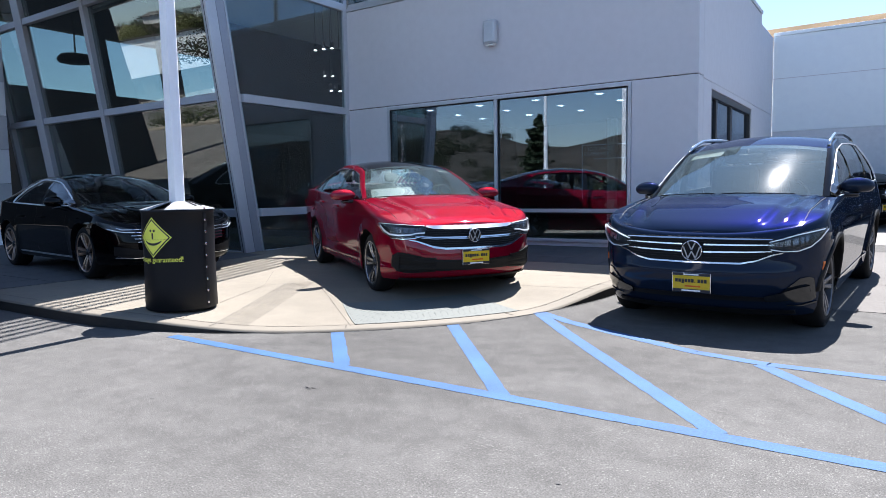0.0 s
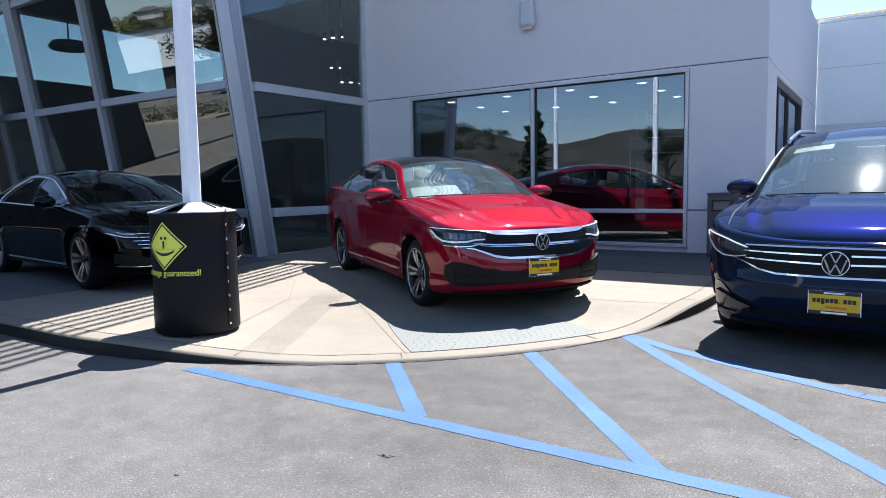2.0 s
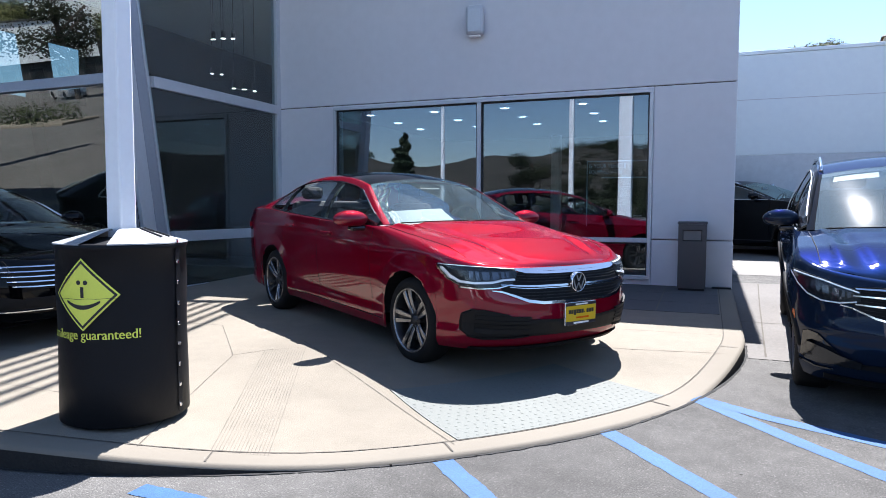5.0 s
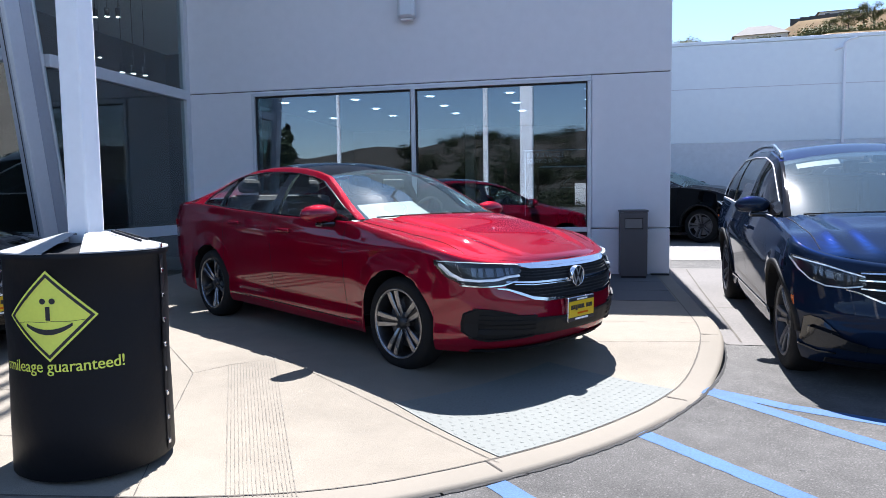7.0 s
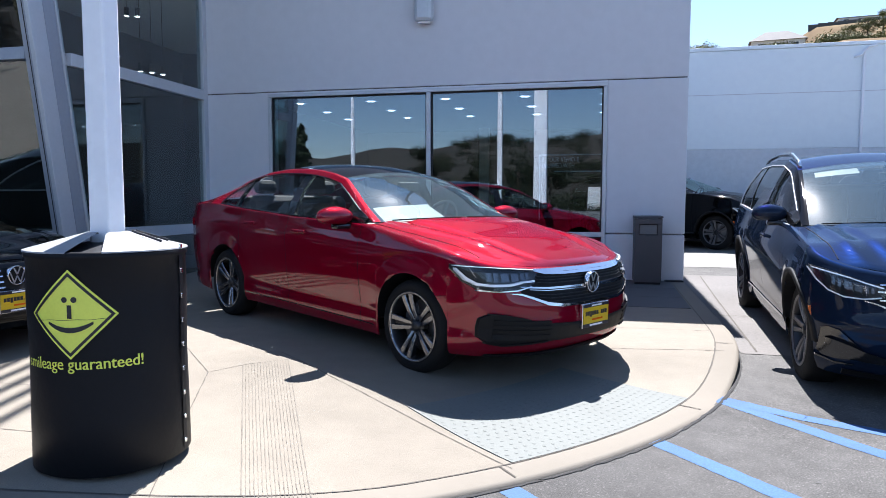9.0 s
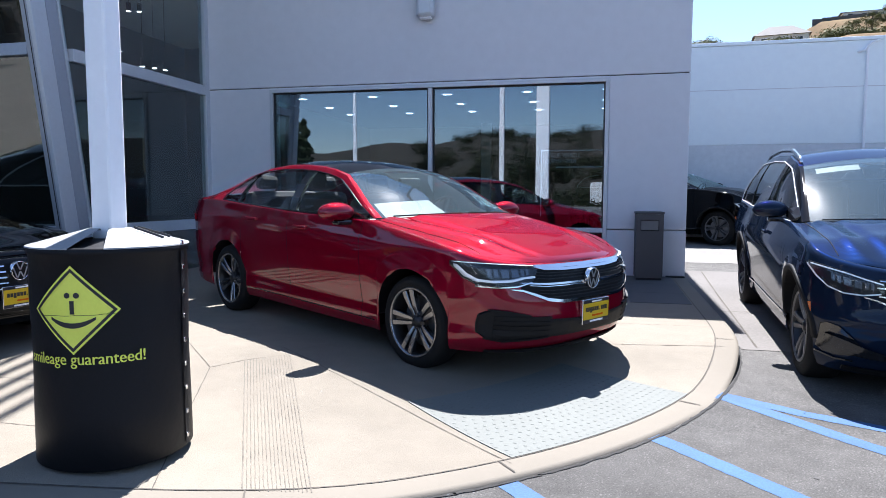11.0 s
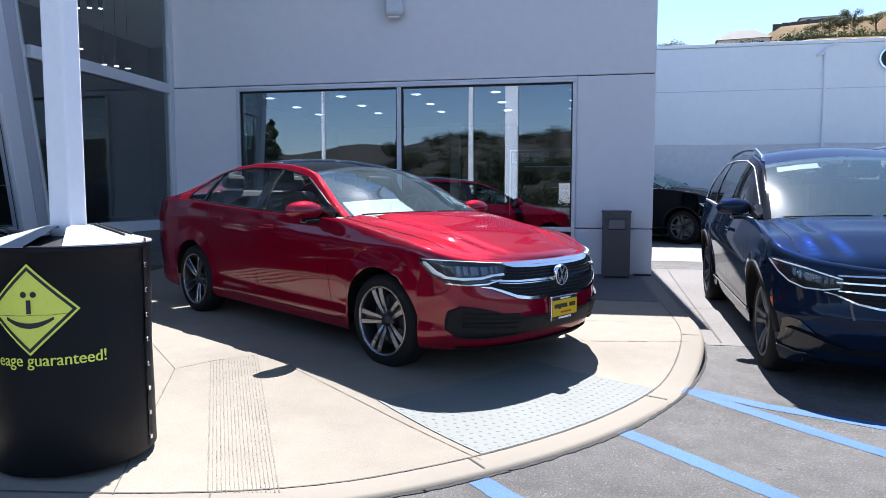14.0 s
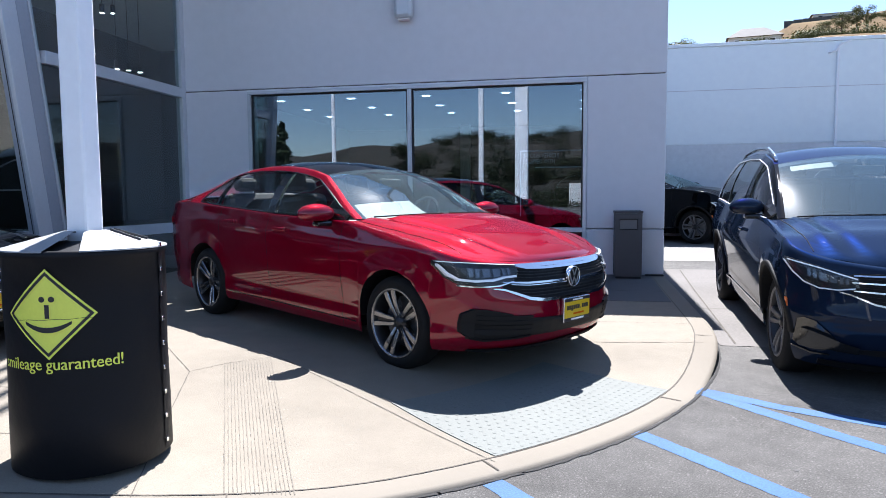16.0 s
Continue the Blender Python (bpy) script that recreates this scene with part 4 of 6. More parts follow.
def car(name, m, d, body_paint, label, roof=None):
    """A whole car of the shape d, at the pose m of its front axle's middle on the ground."""
    s = Shape(d)
    ob = empty(name, m, label, "car")
    xs = s.stations()
    grid = [[s.point(x, z) for z in s.levels(x)] for x in xs]
    bounds = [s.x0 - 1, *sorted(d["cuts"]), s.x1 + 1]
    # flanks: tail, rear doors, front doors, front
    for i, (a, b) in enumerate(zip(bounds, bounds[1:])):
        pick = [g for x, g in zip(xs, grid) if a < x < b]
        if i in (0, 3):
            part("body" if i == 0 else "front_body", mirrored(sheet(bmesh.new(), pick)), body_paint, ob, smooth=True)
        else:
            for sg in (1, -1):
                bm = sheet(bmesh.new(), [[Vector((p.x, sg * p.y, p.z)) for p in r] for r in pick])
                door = part("door", bm, body_paint, ob, smooth=True)
                hx = a + 0.13
                hz = d["handle"] + s.lift(hx, d["handle"]) * 1.1
                hp = s.point(hx + 0.1, hz)
                bm = bmesh.new()
                box(bm, (hx, sg * (hp.y + 0.022) - 0.009, hz - 0.014), (hx + 0.19, sg * (hp.y + 0.022) + 0.009, hz + 0.016), None, 0.008)
                for q in (hx + 0.012, hx + 0.165):
                    box(bm, (q, min(sg * (hp.y - 0.01), sg * (hp.y + 0.02)), hz - 0.010), (q + 0.016, max(sg * (hp.y - 0.01), sg * (hp.y + 0.02)), hz + 0.010), None)
                part("door_handle", bm, body_paint, door, "body-coloured door handle")
    for c in d["cuts"]:
        for sg in (1, -1):
            z0, z1 = max(s.sill(c - 0.03), s.sill(c + 0.03)), s.top(c)
            part("shut_line", sheet(bmesh.new(), [[Vector((p.x, sg * p.y, p.z)) for p in [s.point(c + dx, z0 + (z1 - z0) * k / 20, -0.012) for k in range(21)]] for dx in (-0.03, 0.0, 0.03)]), MATT_BLACK, ob)
    # bonnet and boot
    for nm, keep in (("bonnet", [x for x in xs if x > d["cowl"] - 0.03]), ("boot_lid", [x for x in xs if x < d["end"] + 0.06])):
        g = []
        for x in keep:
            z = s.top(x)
            p = s.point(x, z)
            row = []
            for k in range(81 if nm == "bonnet" else 21):
                f = -1 + k / (40 if nm == "bonnet" else 10)
                y = abs(f) * p.y
                c = (1 - abs(f) ** 2.6) * d["hood"] * min(1, p.y / (0.6 * d["hw"]))
                bow = 0
                if nm == "bonnet":
                    along = (x - d["cowl"]) / (s.x1 - d["cowl"])
                    fade = smooth_step(s.x1 - 0.02, s.x1 - 0.16, x)
                    crest = d["crease"][0] + (d["crease"][1] - d["crease"][0]) * along
                    slit = d["gap"][0] + (d["gap"][1] - d["gap"][0]) * along
                    dome = d["dome"][0] + (d["dome"][1] - d["dome"][0]) * along
                    c += fade * (d["crest"] * max(0.0, 1 - max(crest - y, (y - crest) * 2.2) / 0.09) + d["ridge"] * (1 - smooth_step(dome - 0.012, dome + 0.055, y)))
                    c -= fade * 0.004 * math.exp(-((y - slit) / 0.010) ** 2)
                    bow = (d["bow"] + 0.03) * (1 - f * f) * smooth_step(0.25, d["cowl"], x)
                row.append(Vector((p.x + bow, f * p.y, z + c)))
            g.append(row)
        part(nm, sheet(bmesh.new(), g), body_paint, ob, smooth=True)
        if nm == "bonnet":
            for sg in (-1, 1):
                line = []
                for x, r in zip(keep, g):
                    y = d["gap"][0] + (d["gap"][1] - d["gap"][0]) * (x - d["cowl"]) / (s.x1 - d["cowl"])
                    half = r[sg > 0 and 40 or 0:(81 if sg > 0 else 41)]
                    half = half if sg > 0 else half[::-1]
                    ys = [abs(q.y) for q in half]
                    if y < ys[-1] - 0.01 and x < s.x1 - 0.06:
                        line.append(Vector((np.interp(y, ys, [q.x for q in half]), sg * y, np.interp(y, ys, [q.z for q in half]) + 0.0005)))
                part("panel_gap", tube(bmesh.new(), line, 0.0034, 5), MATT_BLACK, ob)
    # screens, roof
    def band(nm, a, b, f, material, n=12, inset=0.0):
        st = [a + (b - a) * i / n for i in range(n + 1)]
        return part(nm, sheet(bmesh.new(), [[s.over(x, f * (-1 + k / 8)) - Vector((0, 0, inset)) for k in range(17)] for x in st]), material, ob, smooth=True)
    band("windscreen", d["cowl"] - 0.005, d["roof0"], 0.975, d.get("shield") or SHIELD)
    band("roof", d["roof0"], d["roof1"], 0.95, roof or body_paint)
    band("rear_window", d["roof1"], d["end"], 0.90, PRIVACY if d.get("privacy") else CAR_GLASS)
    # black band round the windscreen's upper edge
    band("screen_border", d["roof0"] + 0.06, d["roof0"] - 0.002, 0.94, GLOSS_BLACK, 3, 0.004)
    st = [d["cowl"] + (d["end"] - d["cowl"]) * i / 44 for i in range(45)]
    for sg in (1, -1):
        for nm, xs_, material in (("screen_pillar", [d["cowl"] + (d["roof0"] - d["cowl"]) * i / 16 for i in range(17)], d.get("pillar_shade") or body_paint), ("roof_pillar", [d["roof0"] + (d["end"] - d["roof0"]) * i / 40 for i in range(41)], body_paint)):
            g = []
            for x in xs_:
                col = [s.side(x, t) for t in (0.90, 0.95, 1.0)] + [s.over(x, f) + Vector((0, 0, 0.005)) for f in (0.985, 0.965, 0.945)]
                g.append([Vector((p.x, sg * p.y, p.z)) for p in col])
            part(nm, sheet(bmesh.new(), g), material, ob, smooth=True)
        rear = [x for x in st if x < d["glass"][0]]
        rear = [d["glass"][0]] + rear
        part("rear_pillar", sheet(bmesh.new(), [[Vector((p.x, sg * p.y, p.z)) for p in [s.side(x, t) for t in (-0.02, 0.2, 0.4, 0.6, 0.8, 0.87)]] for x in rear]), body_paint, ob, smooth=True)
        cut = [d["glass"][0], *d["pillars"], d["glass"][1]]
        hook = d["hook"]

        def head(x):
            """The upper edge of the side glass, drawn down to a point at the rear."""
            return 0.915 * min(1.0, max(0.004, (x - d["glass"][0]) / hook)) ** 0.5
        quarter = [[s.side(x, head(x) + (0.90 - head(x)) * k / 4) for k in range(5)] for x in [d["glass"][0] + hook * 0.96 * (i / 12) ** 2 for i in range(13)]]
        part("quarter_panel", sheet(bmesh.new(), [[Vector((p.x, sg * p.y, p.z)) for p in r] for r in quarter]), body_paint, ob, smooth=True)
        for a, b in zip(cut, cut[1:]):
            n = 16
            part("side_window", sheet(bmesh.new(), [[Vector((p.x, sg * p.y, p.z)) for p in [s.side(a + (b - a) * i / n, t * head(a + (b - a) * i / n), -0.006) for t in (0.0, 0.24, 0.48, 0.74, 1.0)]] for i in range(n + 1)]), PRIVACY if d.get("privacy") else CAR_GLASS, ob, smooth=True)
        for x, w in zip(d["pillars"], d["pillar_w"]):
            part("door_pillar", shell([[Vector((p.x, sg * p.y, p.z)) for p in [s.side(q, t, 0.002) for t in (0.0, 0.3, 0.6, 0.91)]] for q in (x - w, x, x + w)], (0, -sg * 0.03, 0)), GLOSS_BLACK, ob)
        x1 = d["glass"][1]
        part("mirror_foot", shell([[Vector((p.x, sg * p.y, p.z)) for p in [s.side(q, t, 0.002) for t in (0.0, 0.4, 0.9)]] for q in (x1 - 0.10, x1 + 0.02, d["cowl"] - 0.08)], (0, -sg * 0.02, 0)), GLOSS_BLACK, ob)
        line = [s.side(x, 0.01, 0.010) for x in [d["glass"][0] + (d["cowl"] - 0.1 - d["glass"][0]) * i / 24 for i in range(25)]]
        part("window_trim", tube(bmesh.new(), [Vector((p.x, sg * p.y, p.z)) for p in line], d.get("trim_r", 0.009), 6), d["trim"], ob)
        arc = [s.side(x, head(x) - 0.008, 0.012) for x in [d["glass"][0] + (d["cowl"] - 0.2 - d["glass"][0]) * (i / 40) ** 1.6 for i in range(41)]]
        part("window_trim", tube(bmesh.new(), [Vector((p.x, sg * p.y, p.z)) for p in arc], d.get("trim_r", 0.009) - 0.0015, 6), d["trim_top"], ob)
        # mirror
        mx, my, mz = d["mirror"]
        bm = bmesh.new()
        bmesh.ops.create_uvsphere(bm, u_segments=20, v_segments=12, radius=1, matrix=Matrix.Translation((mx, sg * my, mz)) @ Matrix.Diagonal((*d.get("mirror_size", (0.085, 0.125, 0.082)), 1)))
        for v in bm.verts:
            if v.co.x < mx - 0.035:
                v.co.x = mx - 0.035
            if v.co.z < mz - 0.05:
                v.co.z = mz - 0.05 + 0.25 * (v.co.z - mz + 0.05)
        mir = part("wing_mirror", bm, d.get("mirror_paint") or body_paint, ob, smooth=True)
        part("mirror_base", box(bmesh.new(), (mx - 0.03, min(sg * (my - 0.20), sg * (my + 0.02)), mz - 0.095), (mx + 0.05, max(sg * (my - 0.20), sg * (my + 0.02)), mz - 0.055), None, 0.015), GLOSS_BLACK, mir)
        part("mirror_glass", box(bmesh.new(), (mx - 0.040, sg * my - 0.095, mz - 0.045), (mx - 0.036, sg * my + 0.095, mz + 0.055)), CHROME, mir)
        # wheels
        for ax in (0.0, -d["wb"]):
            parts = wheel_parts(d["wheel"], d["tyre"], d["rim"], d["tyre_w"])
            turn = pose(ax, sg * (d["hw"] - (d.get("tuck", 0.035) if ax == 0 else 0.022) - d["tyre_w"] / 2), d["tyre"], -90 if sg > 0 else 90, 0, 0) @ pose(0, 0, 0, 0, 0, 17 + 31 * (ax < 0))
            wh = new("wheel", parts["wheel"])
            wh.parent, wh.matrix_basis = ob, turn
            for nm in ("rim", "rim_lip", "spokes", "spoke_insets", "hub_cap", "brake_disc", "brake_plate"):
                q = new(nm, parts[nm])
                q.parent = wh
            well = bmesh.new()
            y1 = sg * (d["hw"] - 0.42)
            ring = [(ax + (d["arch"] + 0.006) * math.cos(math.pi * k / 28), d["tyre"] + 0.012 + (d["arch"] + 0.006) * math.sin(math.pi * k / 28)) for k in range(29)]
            sheet(well, [[Vector((x, sg * (s.point(x, z).y - 0.004), z)) for x, z in ring], [Vector((x, y1, z)) for x, z in ring]])
            box(well, (ax - d["arch"], min(y1, y1 - sg * 0.01), 0.15), (ax + d["arch"], max(y1, y1 - sg * 0.01), d["tyre"] + d["arch"]))
            part("wheel_arch_liner", well, MATT_BLACK, ob)
    part("underbody", box(bmesh.new(), (s.x0 + 0.25, -d["hw"] + 0.44, d["sill"] - 0.02), (s.x1 - 0.22, d["hw"] - 0.44, d["sill"] + 0.10)), MATT_BLACK, ob)
    part("cabin_floor", box(bmesh.new(), (-d["wb"] + 0.42, -d["hw"] + 0.1, d["sill"] + 0.02), (-0.45, d["hw"] - 0.1, d["sill"] + 0.10)), MATT_BLACK, ob)
    # inside
    zb = s.top(-1.2)
    seat(ob, -1.35, 0.37, 0.42 + d["lift"]), seat(ob, -1.35, -0.37, 0.42 + d["lift"]), seat(ob, -2.25, 0, 0.42 + d["lift"], True)
    bm = bmesh.new()
    sheet(bm, [[Vector((d["cowl"] + dx + (d["bow"] - 0.05) * (1 - f * f), f * 0.72, zb + dz)) for f in [-1 + k / 6 for k in range(13)]] for dx, dz in ((0.03, -0.03), (-0.2, -0.015), (-0.38, -0.03), (-0.45, -0.09), (-0.42, -0.35))])
    part("dashboard", bm, DASH, ob, smooth=True)
    bm = lathe(bmesh.new(), [(0.185 + 0.016 * math.cos(t), 0.016 * math.sin(t)) for t in [k * math.pi / 4 for k in range(9)]], pose(d["cowl"] - 0.50, 0.37, zb - 0.03, 0, -68, 0), 28)
    box(bm, (-0.18, -0.02, -0.02), (0.18, 0.02, 0.0), pose(d["cowl"] - 0.50, 0.37, zb - 0.03, 0, -68, 0))
    part("steering_wheel", bm, BLACK_PLASTIC, ob, smooth=True)
    part("rear_mirror", box(bmesh.new(), (-0.02, -0.12, -0.04), (0.02, 0.12, 0.04), Matrix.Translation(s.over(d["roof0"] + 0.12, 0) - Vector((0.05, 0, 0.07))), 0.02), BLACK_PLASTIC, ob)
    part("parcel_shelf", box(bmesh.new(), (d["end"] + 0.1, -0.62, s.top(d["end"]) - 0.12), (-2.55, 0.62, s.top(-2.6) - 0.1)), SEAT, ob)
    for y0, y1 in ((-0.05, 0.55), (-0.68, -0.12)):
        part("wiper", tube(bmesh.new(), [s.over(d["cowl"] - 0.012, (y0 + (y1 - y0) * k / 6) / 0.80) + Vector((0.012, 0, 0.006)) for k in range(7)], 0.006, 6), MATT_BLACK, ob)
    return ob, s


SALOON = dict(wb=2.686, fo=0.88, ro=1.11, hw=0.895, rf=0.66, rr=0.55, tyre=0.325, arch=0.362, rim=0.236, tyre_w=0.21, wheel="saloon", sill=0.205, lift=0.04, handle=0.865, rise=0.075,
             top=[(0.88, 0.768), (0.75, 0.80), (0.5, 0.855), (0.2, 0.905), (-0.2, 0.960), (-0.5, 1.0), (-0.9, 1.008), (-1.5, 1.018), (-2.4, 1.055), (-2.9, 1.085), (-3.4, 1.09), (-3.8, 1.06)],
             wide=[(0.2, 0.925), (0.24, 0.952), (0.31, 0.962), (0.335, 0.963), (0.37, 0.946), (0.44, 0.960), (0.56, 0.982), (0.72, 0.996), (0.845, 1.0), (0.862, 0.993), (0.92, 0.966), (1.02, 0.944), (1.15, 0.92)],
             nose=[(0.2, -0.12), (0.26, -0.055), (0.32, -0.022), (0.40, 0.0), (0.46, 0.0), (0.54, -0.012), (0.66, -0.045), (0.76, -0.085), (0.9, -0.2)],
             tail=[(0.2, 0.16), (0.35, 0.05), (0.5, 0.0), (0.65, 0.02), (0.9, 0.07), (1.05, 0.02)],
             rail_z=[(-0.50, 1.01), (-0.70, 1.10), (-0.92, 1.225), (-1.12, 1.325), (-1.3, 1.37), (-1.5, 1.398), (-1.75, 1.412), (-2.05, 1.413), (-2.4, 1.385), (-2.8, 1.305), (-3.15, 1.20), (-3.45, 1.10)],
             rail_y=[(-0.50, 0.795), (-0.8, 0.715), (-1.12, 0.61), (-1.9, 0.575), (-2.5, 0.565), (-3.0, 0.58), (-3.45, 0.63)],
             cowl=-0.50, roof0=-1.16, roof1=-2.48, end=-3.43, bow=0.24, crown=0.068, hood=0.036, shoulder=0.055, gap=(0.785, 0.70), crease=(0.70, 0.47), dome=(0.50, 0.33), crest=0.015, ridge=0.012, glass=(-2.86, -0.74), hook=0.28, pillars=(-2.56, -1.60), pillar_w=(0.02, 0.055), cuts=(-2.40, -1.58, -0.57),
             mirror=(-0.75, 0.965, 1.05), mirror_size=(0.10, 0.155, 0.074), trim=GLOSS_BLACK, trim_top=GLOSS_BLACK)
UTILITY = dict(wb=2.79, fo=0.765, ro=1.02, hw=0.92, rf=0.56, rr=0.45, tyre=0.355, arch=0.392, tuck=0.055, rim=0.245, tyre_w=0.235, wheel="suv", sill=0.215, chin=0.04, lift=0.22, handle=0.92,
              top=[(0.765, 0.828), (0.70, 0.858), (0.5, 0.918), (0.2, 0.985), (-0.2, 1.035), (-0.5, 1.06), (-1.5, 1.065), (-2.6, 1.085), (-3.3, 1.11), (-3.8, 1.12)],
              wide=[(0.17, 0.895), (0.25, 0.926), (0.42, 0.950), (0.6, 0.977), (0.76, 1.0), (0.84, 1.0), (0.90, 0.985), (0.98, 0.968), (1.08, 0.945), (1.2, 0.93)],
              nose=[(0.17, -0.17), (0.24, -0.10), (0.33, -0.058), (0.43, -0.022), (0.52, 0.0), (0.60, -0.03), (0.78, -0.06), (0.84, -0.085), (1.1, -0.2)],
              tail=[(0.25, 0.14), (0.4, 0.04), (0.6, 0.0), (0.9, 0.04), (1.12, 0.06)],
              rail_z=[(-0.44, 1.06), (-0.78, 1.26), (-1.08, 1.425), (-1.28, 1.515), (-1.65, 1.58), (-2.3, 1.59), (-3.0, 1.565), (-3.45, 1.50), (-3.62, 1.36), (-3.76, 1.13)],
              rail_y=[(-0.44, 0.785), (-1.22, 0.690), (-1.9, 0.670), (-2.8, 0.655), (-3.4, 0.640), (-3.76, 0.70)],
              cowl=-0.44, roof0=-1.20, roof1=-3.48, end=-3.75, bow=0.20, crown=0.07, hood=0.034, shoulder=0.042, gap=(0.78, 0.74), crease=(0.70, 0.62), dome=(0.56, 0.44), crest=0.014, ridge=0.014, glass=(-3.40, -0.68), hook=0.20, pillars=(-2.68, -1.52), pillar_w=(0.03, 0.06), cuts=(-2.44, -1.50, -0.48),
              # blue screen pillars drawn black: their shade is put into the paint
              mirror=(-0.80, 0.955, 1.135), mirror_size=(0.09, 0.135, 0.075), pillar_shade=BLACK, privacy=True, trim_r=0.0055, trim=BRIGHT, trim_top=BRIGHT)
FASTBACK = dict(wb=2.84, fo=0.93, ro=1.03, hw=0.935, rf=0.62, rr=0.80, tyre=0.342, arch=0.375, rim=0.254, tyre_w=0.245, wheel="fastback", sill=0.20, lift=0.0, handle=0.80,
              top=[(0.93, 0.70), (0.75, 0.75), (0.5, 0.82), (0.2, 0.875), (-0.2, 0.92), (-0.5, 0.945), (-1.5, 0.95), (-2.6, 0.985), (-3.2, 1.02), (-3.93, 1.05)],
              wide=[(0.2, 0.92), (0.25, 0.95), (0.5, 0.98), (0.66, 1.0), (0.74, 1.0), (0.80, 0.975), (0.96, 0.945), (1.1, 0.92)],
              nose=[(0.2, -0.09), (0.26, -0.02), (0.34, 0.0), (0.48, 0.0), (0.6, -0.03), (0.72, -0.09), (0.9, -0.2)],
              tail=[(0.2, 0.16), (0.35, 0.05), (0.5, 0.0), (0.65, 0.02), (0.9, 0.07), (1.05, 0.02)],
              rail_z=[(-0.45, 0.945), (-0.9, 1.16), (-1.3, 1.30), (-1.6, 1.35), (-2.0, 1.365), (-2.5, 1.335), (-3.0, 1.24), (-3.45, 1.10), (-3.66, 1.04)],
              rail_y=[(-0.45, 0.77), (-1.3, 0.60), (-2.0, 0.575), (-2.6, 0.57), (-3.1, 0.59), (-3.66, 0.66)],
              cowl=-0.45, roof0=-1.36, roof1=-2.55, end=-3.64, bow=0.24, crown=0.065, hood=0.045, shoulder=0.05, gap=(0.78, 0.70), crease=(0.70, 0.58), dome=(0.52, 0.36), crest=0.010, ridge=0.008, glass=(-2.72, -0.70), hook=0.55, pillars=(-1.62,), pillar_w=(0.05,), cuts=(-2.50, -1.64, -0.52),
              mirror=(-0.76, 0.965, 1.0), privacy=True, shield=SHIELD_DARK, trim_r=0.013, trim=BRIGHT, trim_top=BRIGHT)


def at_hubs(front, way, tyre, hw, ground0, ground1, wb):
    """The pose of a car whose front right wheel stands at front, heading that way."""
    yaw = math.atan2(way[1], way[0])
    left = Vector((-math.sin(yaw), math.cos(yaw)))
    p = Vector(front) + left * (hw - 0.035)
    return Matrix.Translation((p.x, p.y, ground0)) @ Euler((0, math.atan2(ground1 - ground0, wb), yaw)).to_matrix().to_4x4()


def headlight(car, s, rows, strips, side, off=0.008):
    h = nose_patch("headlight", s, rows, LENS_DARK, car, off, 4, side, "clear headlight with a bright strip")
    for r in strips:
        nose_patch("light_strip", s, r, BRIGHT, h, off + 0.017, 1, side)
    y0, y1 = rows[0][0], rows[-1][0]
    ys, zs0, zs1 = [r[0] for r in rows], [r[1] for r in rows], [r[2] for r in rows]
    for k, w in ((0.14, 0.05), (0.22, 0.05), (0.31, 0.10), (0.45, 0.10), (0.59, 0.05), (0.67, 0.05)):
        ya, yb = y0 + (y1 - y0) * k, y0 + (y1 - y0) * (k + w)
        quad = [(y, float(np.interp(y, ys, zs0)) * 0.62 + float(np.interp(y, ys, zs1)) * 0.38, float(np.interp(y, ys, zs0)) * 0.25 + float(np.interp(y, ys, zs1)) * 0.75) for y in (ya, yb)]
        nose_patch("lamp_cell", s, quad, REFLECTOR, h, off + 0.003, 1, side)
    nose_patch("lens", s, rows, LENS, h, off + 0.014, 4, side)


# red saloon on the pavement corner
saloon, js = car("saloon_car", at_hubs((-4.576, 6.107), (0.8375, -0.5466), 0.325, 0.895, 0.088, 0.152, 2.686), SALOON, RED, "red metallic four-door saloon with a black roof, parked", BLACK)
grille = nose_patch("grille", js, [(0.0, 0.540, 0.745), (0.35, 0.542, 0.748), (0.46, 0.556, 0.745), (0.53, 0.59, 0.735), (0.60, 0.625, 0.66)], MATT_BLACK, saloon, 0.004)
nose_patch("grille_bar", js, [(0.0, 0.728, 0.766), (0.25, 0.730, 0.768), (0.42, 0.738, 0.770), (0.49, 0.756, 0.771)], TRIM, grille, 0.014, 1)
for sg in (1, -1):
    nose_patch("grille_bar", js, [(0.078, 0.640, 0.654), (0.42, 0.646, 0.658), (0.60, 0.660, 0.668)], TRIM, grille, 0.014, 1, sg)
    nose_patch("grille_gap", js, [(0.0, 0.629, 0.634), (0.42, 0.634, 0.639), (0.55, 0.645, 0.649)], TRIM, grille, 0.012, 1, sg)
nose_patch("grille_bar", js, [(0.0, 0.526, 0.545), (0.32, 0.528, 0.548), (0.44, 0.546, 0.566), (0.53, 0.583, 0.600), (0.60, 0.612, 0.624), (0.655, 0.622, 0.627)], TRIM, grille, 0.018, 1)
for z in (0.560, 0.580, 0.600, 0.674, 0.692, 0.710):
    nose_patch("grille_slat", js, [(0.0, z, z + 0.006), (0.40, z + 0.003, z + 0.009), (0.49, z + 0.012, z + 0.016)], BLACK_PLASTIC, grille, 0.011, 1)
